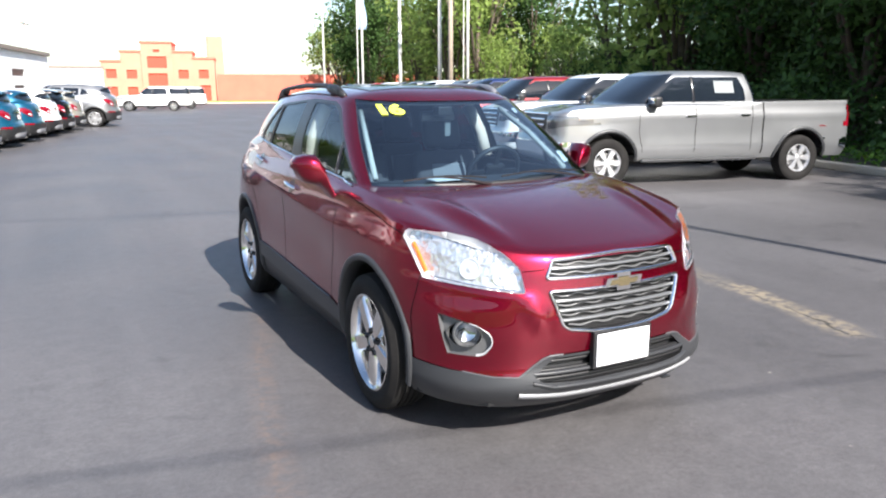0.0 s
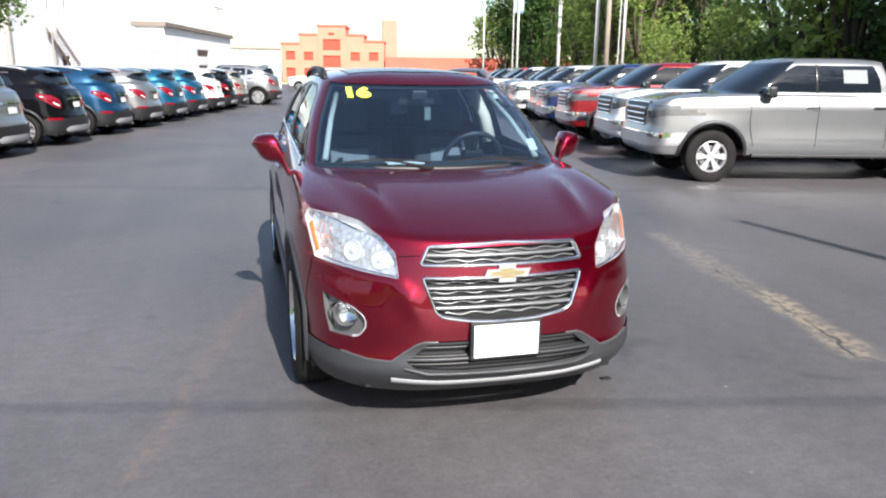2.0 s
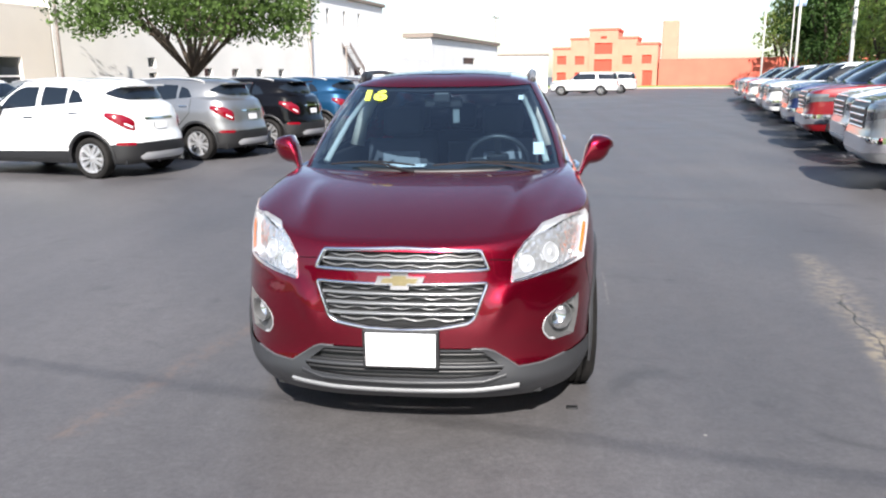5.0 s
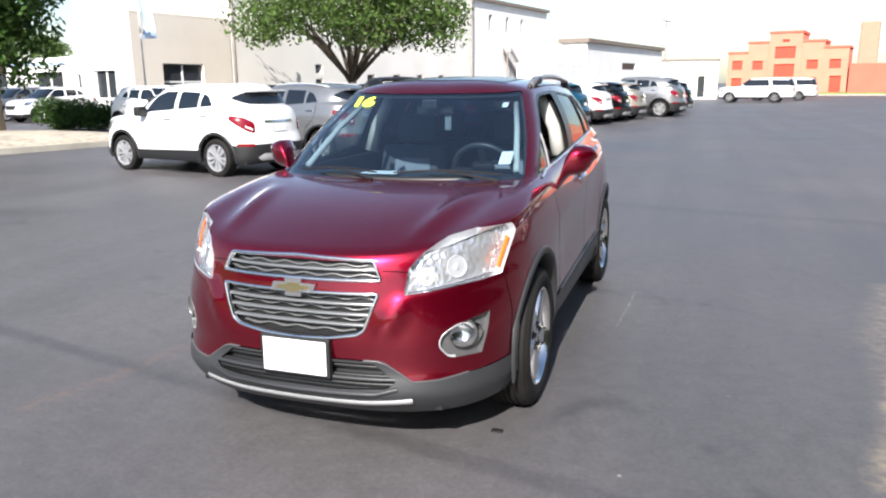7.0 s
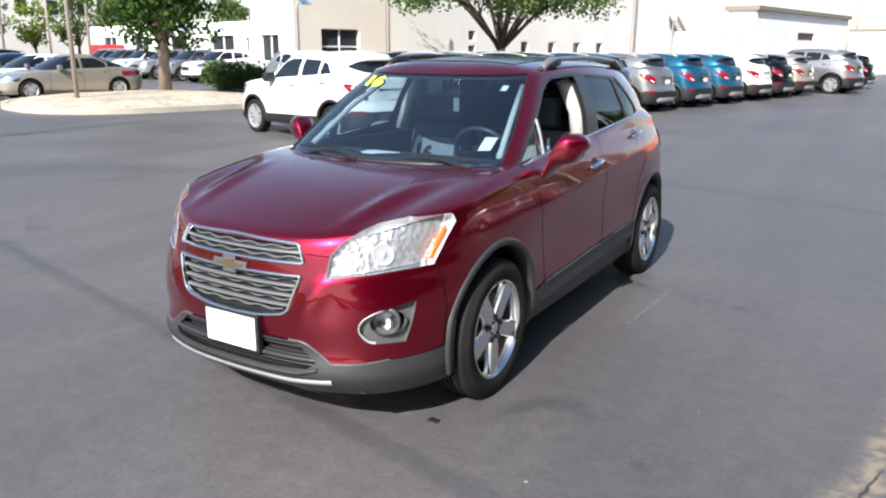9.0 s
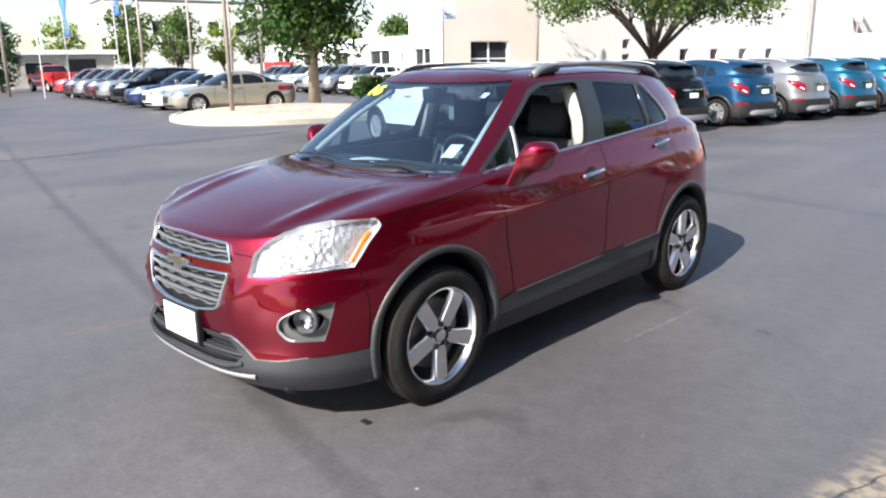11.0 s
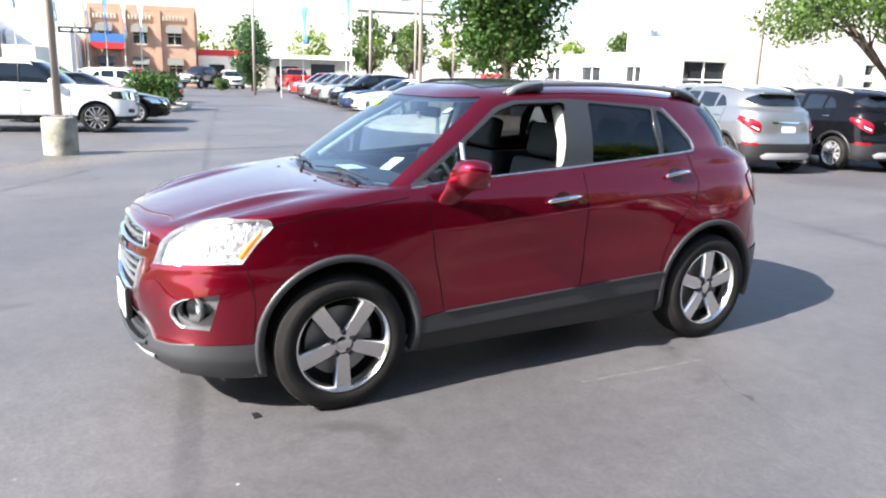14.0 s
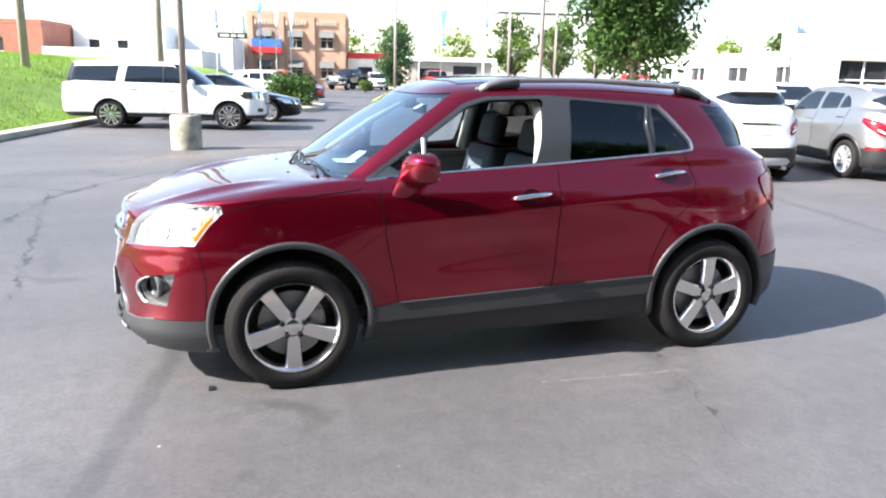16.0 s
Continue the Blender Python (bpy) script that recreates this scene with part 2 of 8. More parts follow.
def leaf_mat(name, color, spread=0.35, through=0.35):
    m = bpy.data.materials.new(name)
    m.use_nodes = True
    n, l = m.node_tree.nodes, m.node_tree.links
    b = n["Principled BSDF"]
    b.inputs["Roughness"].default_value = 0.6
    b.inputs["Specular IOR Level"].default_value = 0.25
    geo = n.new("ShaderNodeNewGeometry")
    r = n.new("ShaderNodeMapRange"); r.inputs[3].default_value = 1 - spread; r.inputs[4].default_value = 1 + spread
    l.new(geo.outputs["Random Per Island"], r.inputs[0])
    vm = n.new("ShaderNodeVectorMath"); vm.operation = "SCALE"; vm.inputs[0].default_value = color
    l.new(r.outputs[0], vm.inputs["Scale"]); l.new(vm.outputs[0], b.inputs["Base Color"])
    tl = n.new("ShaderNodeBsdfTranslucent"); l.new(vm.outputs[0], tl.inputs[0])
    mx = n.new("ShaderNodeMixShader"); mx.inputs[0].default_value = through
    l.new(b.outputs[0], mx.inputs[1]); l.new(tl.outputs[0], mx.inputs[2]); l.new(mx.outputs[0], n["Material Output"].inputs[0])
    return m


LEAF_TREE = leaf_mat("deep green tree leaves", (0.045, 0.095, 0.018), 0.5)
# Sunlight on the far woods is put into this pale leaf colour.
LEAF_SUN = leaf_mat("woodland leaves coloured as sunlit", (0.30, 0.39, 0.11), 0.5, 0.70)
LEAF_MID = leaf_mat("green leaves", (0.085, 0.14, 0.032), 0.5)
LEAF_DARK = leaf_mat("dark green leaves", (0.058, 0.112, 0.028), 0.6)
LEAF_YELLOW = leaf_mat("yellow green leaves", (0.19, 0.27, 0.035))
LEAF_CONIFER = leaf_mat("conifer needles", (0.045, 0.10, 0.035))
IVY = leaf_mat("bright ivy", (0.11, 0.22, 0.035))


# ---------------------------------------------------------------- mesh helpers
def mesh_ob(name, verts, faces, material, parent=None, label="", smooth=False, normals=None):
    me = bpy.data.meshes.new(name)
    me.from_pydata([tuple(v) for v in verts], [], [tuple(f) for f in faces])
    for m in (material if isinstance(material, (list, tuple)) else [material]):
        me.materials.append(m)
    if smooth:
        me.shade_smooth()
    if normals is not None:
        me.normals_split_custom_set_from_vertices([tuple(v) for v in normals])
    ob = new(name, me)
    if parent is not None:
        ob.parent = parent
    if label:
        ob["label"] = label
    return ob


def part(name, bm, material, parent=None, label="", smooth=False, angle=None):
    me = bpy.data.meshes.new(name)
    bmesh.ops.recalc_face_normals(bm, faces=bm.faces)
    bm.to_mesh(me)
    bm.free()
    for m in (material if isinstance(material, (list, tuple)) else [material]):
        me.materials.append(m)
    if smooth:
        me.shade_smooth()
        if angle:
            me.set_sharp_from_angle(angle=radians(angle))
    ob = new(name, me)
    if parent is not None:
        ob.parent = parent
    if label:
        ob["label"] = label
    return ob


def thing(name, label, category, m=None, group="", kind=""):
    ob = tagged(new(name), label, category, group, kind)
    if m is not None:
        ob.matrix_world = m
    return ob


def box(bm, x0, x1, y0, y1, z0, z1, m=None, bevel=0.0, seg=2):
    r = bmesh.ops.create_cube(bm, size=1.0)
    mm = Matrix.Translation(((x0 + x1) / 2, (y0 + y1) / 2, (z0 + z1) / 2)) @ Matrix.Diagonal((x1 - x0, y1 - y0, z1 - z0, 1))
    bmesh.ops.transform(bm, matrix=mm, verts=r["verts"])
    if bevel:
        es = list({e for v in r["verts"] for e in v.link_edges})
        out = bmesh.ops.bevel(bm, geom=es, offset=bevel, segments=seg, affect="EDGES", profile=0.6)
        vs = {v for f in out["faces"] for v in f.verts} | {v for v in r["verts"] if v.is_valid}
    else:
        vs = r["verts"]
    if m is not None:
        bmesh.ops.transform(bm, matrix=m, verts=list(vs))
    return bm


def new_box(x0, x1, y0, y1, z0, z1, m=None, bevel=0.0, seg=2):
    return box(bmesh.new(), x0, x1, y0, y1, z0, z1, m, bevel, seg)


def tube(bm, pts, radii, n=8, cap=True):
    """A tube along points."""
    pts = [Vector(p) for p in pts]
    if not isinstance(radii, (list, tuple)):
        radii = [radii] * len(pts)
    rings, up = [], Vector((0.123, 0.371, 0.92))
    for i, p in enumerate(pts):
        d = (pts[min(i + 1, len(pts) - 1)] - pts[max(i - 1, 0)]).normalized()
        a = d.cross(up)
        a = a.normalized() if a.length > 1e-4 else d.orthogonal().normalized()
        b = d.cross(a)
        rings.append([bm.verts.new(p + (a * math.cos(2 * math.pi * k / n) + b * math.sin(2 * math.pi * k / n)) * radii[i]) for k in range(n)])
    for r0, r1 in zip(rings, rings[1:]):
        for k in range(n):
            bm.faces.new((r0[k], r0[(k + 1) % n], r1[(k + 1) % n], r1[k]))
    if cap:
        bm.faces.new(rings[0][::-1]); bm.faces.new(rings[-1])
    return bm


def revolve(bm, prof, n=48, axis="x", m=None):
    """A profile of (along the axis, radius) turned round it; open at both ends."""
    rings = []
    for a, r in prof:
        ring = []
        for k in range(n):
            c, s = math.cos(2 * math.pi * k / n), math.sin(2 * math.pi * k / n)
            co = Vector((a, r * c, r * s)) if axis == "x" else Vector((r * c, r * s, a))
            ring.append(bm.verts.new(m @ co if m is not None else co))
        rings.append(ring)
    for r0, r1 in zip(rings, rings[1:]):
        for k in range(n):
            bm.faces.new((r0[k], r0[(k + 1) % n], r1[(k + 1) % n], r1[k]))
    return rings


def prism(bm, outline, lift, m=None):
    """A closed outline of 2D points extruded from lift[0] to lift[1]; m maps (a, b, lift) into place."""
    lo = [bm.verts.new(m @ Vector((a, b, lift[0])) if m is not None else (a, b, lift[0])) for a, b in outline]
    hi = [bm.verts.new(m @ Vector((a, b, lift[1])) if m is not None else (a, b, lift[1])) for a, b in outline]
    bm.faces.new(lo[::-1]); bm.faces.new(hi)
    for k in range(len(lo)):
        j = (k + 1) % len(lo)
        bm.faces.new((lo[k], lo[j], hi[j], hi[k]))
    return bm


def curve1(pts):
    """A smooth function through (a, b) pairs, flat beyond its ends, with no overshoot."""
    xs, ys = np.array([p[0] for p in pts], float), np.array([p[1] for p in pts], float)
    h = np.diff(xs); d = np.diff(ys) / h
    t = np.zeros(len(xs))
    t[0], t[-1] = d[0], d[-1]
    for i in range(1, len(xs) - 1):
        t[i] = 0 if d[i - 1] * d[i] <= 0 else 2 * d[i - 1] * d[i] / (d[i - 1] + d[i])

    def f(x):
        x = np.clip(np.asarray(x, float), xs[0], xs[-1])
        i = np.clip(np.searchsorted(xs, x) - 1, 0, len(xs) - 2)
        s = (x - xs[i]) / h[i]
        return (2 * s**3 - 3 * s**2 + 1) * ys[i] + (s**3 - 2 * s**2 + s) * h[i] * t[i] + (-2 * s**3 + 3 * s**2) * ys[i + 1] + (s**3 - s**2) * h[i] * t[i + 1]
    return f


def inside(poly, a, b):
    hit, j = False, len(poly) - 1
    for i in range(len(poly)):
        (ax, ay), (bx, by) = poly[i], poly[j]
        if (ay > b) != (by > b) and a < (bx - ax) * (b - ay) / (by - ay) + ax:
            hit = not hit
        j = i
    return hit


def rounded(poly, r, n=4):
    """A polygon with its corners rounded."""
    out = []
    for i, p in enumerate(poly):
        p, a, b = Vector(p), Vector(poly[i - 1]), Vector(poly[(i + 1) % len(poly)])
        ra = min(r, (a - p).length * 0.45); rb = min(r, (b - p).length * 0.45)
        s, e = p + (a - p).normalized() * ra, p + (b - p).normalized() * rb
        for k in range(n + 1):
            t = k / n
            out.append(tuple(s * (1 - t) ** 2 + p * 2 * t * (1 - t) + e * t * t))
    return out
# ---------------------------------------------------------------- vehicle bodies
from mathutils.bvhtree import BVHTree
from mathutils.geometry import barycentric_transform


def contour(u, y0, yc0, yc1, y1, w, n0, n1, uf, ur):
    """Half a plan outline from the middle of the nose (u = 0) round the side to the middle of the tail (u = 1)."""
    a = np.clip(u / uf, 0, 1) * np.pi / 2
    b = np.clip((1 - u) / (1 - ur), 0, 1) * np.pi / 2
    x = np.where(u < uf, np.sin(a) ** (2 / n0), np.where(u > ur, np.sin(b) ** (2 / n1), 1.0)) * w
    y = np.where(u < uf, yc0 - (yc0 - y0) * np.cos(a) ** (2 / n0), np.where(u > ur, yc1 + (y1 - yc1) * np.cos(b) ** (2 / n1), yc0 + (yc1 - yc0) * (u - uf) / (ur - uf)))
    return x, y


class Shell:
    """The skin of half a vehicle (x >= 0), nose towards -y, front axle at y = 0: a grid round the plan (u) and from the sill over the shoulder,
    the bonnet or deck, the glasshouse and the roof (v)."""

    def __init__(self, p, nf=26, ns=44, nr=20, rows=(22, 14, 12, 8)):
        self.p = p
        self.uf, self.ur = 0.36, 0.74
        u = np.concatenate([np.linspace(0, self.uf, nf, endpoint=False), np.linspace(self.uf, self.ur, ns, endpoint=False), np.linspace(self.ur, 1, nr + 1)])
        grid, region = [], []
        xr, yr = self.lower(u, np.full_like(u, p["zref"]))
        zs = p["zs"](yr)
        for k in range(rows[0]):
            z = p["zbot"] + (zs - p["zbot"]) * k / rows[0]
            x, y = self.lower(u, z)
            grid.append((x, y, z)); region.append(0)
        sx, sy = self.lower(u, zs)
        bx, by = contour(u, p["B"][0], p["B"][1], p["B"][2], p["B"][3], p["B"][4], p["nB"][0], p["nB"][1], self.uf, self.ur)
        bx = bx * p.get("bw", lambda q: np.ones_like(q))(by)
        bz = p["zb"](by)
        front, rear = u < (self.uf + self.ur) / 2, u >= (self.uf + self.ur) / 2
        for k in range(rows[1]):
            t = k / rows[1]
            x, y = sx + (bx - sx) * t, sy + (by - sy) * t
            e = np.where(front, 1 - (1 - t) ** p["hood"], 1 - (1 - t) ** p["deck"])
            z = zs + (bz - zs) * e
            z = z + p.get("crease", lambda a, b: 0 * a)(x, y) * np.sin(np.pi * min(1, t * 1.4)) * (t > 0)
            grid.append((x, y, z)); region.append(1)
        rx, ry = contour(u, p["R"][0], p["R"][1], p["R"][2], p["R"][3], p["R"][4], p["nR"][0], p["nR"][1], self.uf, self.ur)
        rx = rx * p.get("rw", lambda q: np.ones_like(q))(ry)
        rz = p["zr"](ry)
        for k in range(rows[2]):
            t = k / rows[2]
            bow = p["bow"] * np.sin(np.pi * t)
            x, y, z = bx + (rx - bx) * t, by + (ry - by) * t, bz + (rz - bz) * t
            side = x / max(p["B"][4], 1e-6)
            x = x + bow * side
            y = y + np.where(u < self.uf, -bow * np.cos(np.clip(u / self.uf, 0, 1) * np.pi / 2), np.where(u > self.ur, bow * np.cos(np.clip((1 - u) / (1 - self.ur), 0, 1) * np.pi / 2), 0))
            grid.append((x, y, z)); region.append(2)
        y0, y1 = p["R"][0] + 0.35, p["R"][3] - 0.35
        my = np.clip(ry, y0, y1)
        for k in range(rows[3] + 1):
            t = k / rows[3]
            x, y = rx * (1 - t), ry + (my - ry) * t
            rim = np.hypot(rx * t, (my - ry) * t)
            z = rz + (p["zr"](y) - p["zr"](ry)) + p["crown"] * (1 - np.exp(-rim / 0.10)) + p["crown2"] * (1 - (1 - t) ** 2)
            grid.append((x, y, z)); region.append(3)
        self.u, self.rows = u, rows
        g = np.array(grid).transpose(0, 2, 1)            # row, column, xyz
        self.g = g
        nr_, nc_ = g.shape[:2]
        self.verts = g.reshape(-1, 3)
        self.quads, self.tags = [], []
        for i in range(nr_ - 1):
            for j in range(nc_ - 1):
                a, b, c, d = i * nc_ + j, i * nc_ + j + 1, (i + 1) * nc_ + j + 1, (i + 1) * nc_ + j
                self.quads.append((a, b, c, d)); self.tags.append((region[i], j, i))
        nrm = np.zeros_like(self.verts)
        q = np.array(self.quads)
        fn = np.cross(self.verts[q[:, 2]] - self.verts[q[:, 0]], self.verts[q[:, 3]] - self.verts[q[:, 1]])
        for k in range(4):
            np.add.at(nrm, q[:, k], fn)
        nrm[np.abs(self.verts[:, 0]) < 1e-5, 0] = 0
        # columns that share one place at the spine share one normal
        last = nrm[-nc_:]
        last[:, 0] = 0
        ln = np.linalg.norm(nrm, axis=1, keepdims=True)
        self.normals = nrm / np.maximum(ln, 1e-12)
        self.tris = [t for a, b, c, d in self.quads for t in ((a, b, c), (a, c, d))]
        self.bvh = BVHTree.FromPolygons([Vector(v) for v in self.verts], self.tris)

    def lower(self, u, z):
        p = self.p
        w = p["wz"](z)
        n0 = p["nz"](z) if "nz" in p else p["n"][0]
        x, y = contour(u, p["yn"](z), p["yc"][0], p["yc"][1], p["yt"](z), w, n0, p["n"][1], self.uf, self.ur)
        x = x * p["wy"](y)
        for ya in p["axles"]:
            x = x + p["flare"] * np.exp(-((y - ya) / 0.46) ** 2) * np.exp(-((z - p["flare_z"]) / 0.20) ** 2) * np.clip(x / 0.5, 0, 1)
        if "swage" in p:
            x = x + p["swage"](y, z) * np.clip(x / 0.6, 0, 1)
        if "ridge" in p:
            y = y + p["ridge"](x, z) * (y < -0.3)
        return x, y

    def normal(self, co):
        loc, n, i, d = self.bvh.find_nearest(co)
        if i is None:
            return Vector((0, 0, 1))
        t = self.tris[i]
        a, b, c = (Vector(self.verts[k]) for k in t)
        na, nb, nc = (Vector(self.normals[k]) for k in t)
        r = barycentric_transform(loc, a, b, c, na, nb, nc)
        return r.normalized() if r.length > 1e-6 else n

    def onto(self, x, y, z, way, lift=0.0):
        """The skin from outside along a way, with the normal there."""
        loc, n, i, d = self.bvh.ray_cast(Vector((x, y, z)) - Vector(way) * 3, Vector(way))
        if loc is None:
            loc, n, i, d = self.bvh.find_nearest(Vector((x, y, z)))
        n = self.normal(loc)
        if n.dot(Vector(way)) > 0:
            n = -n
        return loc + n * lift, n

    def mesh(self):
        bm = bmesh.new()
        tag = bm.faces.layers.int.new("region")
        col = bm.faces.layers.int.new("col")
        row = bm.faces.layers.int.new("row")
        vs = [bm.verts.new(v) for v in self.verts]
        for q, (r, j, i) in zip(self.quads, self.tags):
            f = bm.faces.new([vs[k] for k in q])
            f[tag], f[col], f[row] = r, j, i
        bmesh.ops.remove_doubles(bm, verts=bm.verts, dist=1e-5)
        bad = [f for f in bm.faces if f.calc_area() < 1e-9]
        bmesh.ops.delete(bm, geom=bad, context="FACES")
        return bm


def cut(bm, poly, axes, want):
    """Splits the faces for which want(face) holds along the edges of a polygon in a projection (axes), then gives those inside it."""
    i, j = axes
    lo = [min(p[k] for p in poly) - 0.03 for k in (0, 1)]
    hi = [max(p[k] for p in poly) + 0.03 for k in (0, 1)]

    def near(f, l, h):
        a = [v.co[i] for v in f.verts]; b = [v.co[j] for v in f.verts]
        return max(a) > l[0] and min(a) < h[0] and max(b) > l[1] and min(b) < h[1]
    for k in range(len(poly)):
        a, b = poly[k], poly[(k + 1) % len(poly)]
        l = [min(a[q], b[q]) - 0.004 for q in (0, 1)]
        h = [max(a[q], b[q]) + 0.004 for q in (0, 1)]
        fs = [f for f in bm.faces if near(f, l, h) and want(f)]
        if not fs:
            continue
        co, no = [0, 0, 0], [0, 0, 0]
        co[i], co[j] = a
        no[i], no[j] = b[1] - a[1], a[0] - b[0]
        es = {e for f in fs for e in f.edges}; vs = {v for f in fs for v in f.verts}
        bmesh.ops.bisect_plane(bm, geom=fs + list(es) + list(vs), plane_co=co, plane_no=no, dist=1e-5)
    out = []
    for f in bm.faces:
        if near(f, lo, hi) and want(f):
            c = f.calc_center_median()
            if inside(poly, c[i], c[j]):
                out.append(f)
    return out


def skin_part(name, shell, faces, material, parent, label="", sides="both", lift=0.0, flip=False):
    """A part of the skin from faces of the cut half mesh: both sides in one mesh, or one side. Normals come from the whole smooth skin."""
    idx, verts, norms, polys = {}, [], [], []
    for f in faces:
        poly = []
        for v in f.verts:
            if v not in idx:
                n = shell.normal(v.co)
                idx[v] = len(verts)
                verts.append(v.co + n * lift); norms.append(-n if flip else n)
            poly.append(idx[v])
        # outward winding
        fn = f.normal
        if (fn.dot(norms[poly[0]]) < 0):
            poly = poly[::-1]
        polys.append(poly)
    n0 = len(verts)
    V, N, F = [], [], []
    if sides in ("both", "left"):
        V += verts; N += norms; F += polys
    if sides in ("both", "right"):
        o = len(V)
        V += [Vector((-v.x, v.y, v.z)) for v in verts]; N += [Vector((-n.x, n.y, n.z)) for n in norms]
        F += [[k + o for k in p[::-1]] for p in polys]
    return mesh_ob(name, V, F, material, parent, label, smooth=True, normals=N)


def skirt(name, shell, faces, lift0, lift1, material, parent, sides):
    """The wall round a recess, from the skin down to its floor."""
    inset = set(faces)
    V, F = [], []
    for f in faces:
        for lp in f.loops:
            e = lp.edge
            if sum(1 for g in e.link_faces if g in inset) != 1:
                continue
            a, b = lp.vert.co, lp.link_loop_next.vert.co
            if abs(a.x) < 1e-4 and abs(b.x) < 1e-4:
                continue
            na, nb = shell.normal(a), shell.normal(b)
            quad = [a + na * lift0, b + nb * lift0, b + nb * lift1, a + na * lift1]
            for s in ((1,) if sides == "left" else (-1,) if sides == "right" else (1, -1)):
                k = len(V)
                V += [Vector((q.x * s, q.y, q.z)) for q in quad]
                F.append((k, k + 1, k + 2, k + 3))
    return mesh_ob(name, V, F, material, parent)


def ribbon(shell, pts, way, width, lift, name, material, parent, label="", sides=("left", "right"), step=0.03, height=0.0):
    """A narrow strip along a line on the skin (points given across the way), both sides as one mesh or one."""
    axis = [k for k in range(3) if way[k] == 0]
    line = []
    for a, b in zip(pts, pts[1:]):
        n = max(1, int(math.dist(a, b) / step))
        line += [tuple(a[k] + (b[k] - a[k]) * t / n for k in (0, 1)) for t in range(n)]
    line.append(tuple(pts[-1]))
    P, N = [], []
    for a, b in line:
        co = [0.0, 0.0, 0.0]
        co[axis[0]], co[axis[1]] = a, b
        loc, n = shell.onto(*co, way, lift)
        P.append(loc); N.append(n)
    verts, faces = [], []
    h = height
    for sd in sides:
        s = 1 if sd == "left" else -1
        o = len(verts)
        for k, (c, n) in enumerate(zip(P, N)):
            d = (P[min(k + 1, len(P) - 1)] - P[max(k - 1, 0)])
            w = d.cross(n)
            w = w.normalized() * width / 2 if w.length > 1e-9 else Vector((0, 0, width / 2))
            quad = [c - w - n * 0.004, c - w * 0.8 + n * h, c + w * 0.8 + n * h, c + w - n * 0.004] if h else [c - w, c + w]
            for q in quad:
                verts.append((q.x * s, q.y, q.z))
        m = 4 if h else 2
        for k in range(len(P) - 1):
            for q in range(m - 1):
                f = [o + k * m + q, o + (k + 1) * m + q, o + (k + 1) * m + q + 1, o + k * m + q + 1]
                faces.append(f if s > 0 else f[::-1])
    return mesh_ob(name, verts, faces, material, parent, label, smooth=bool(h))


def disc_points(cy, cz, r, a0, a1, n):
    return [(cy + r * math.cos(radians(a0 + (a1 - a0) * k / n)), cz + r * math.sin(radians(a0 + (a1 - a0) * k / n))) for k in range(n + 1)]


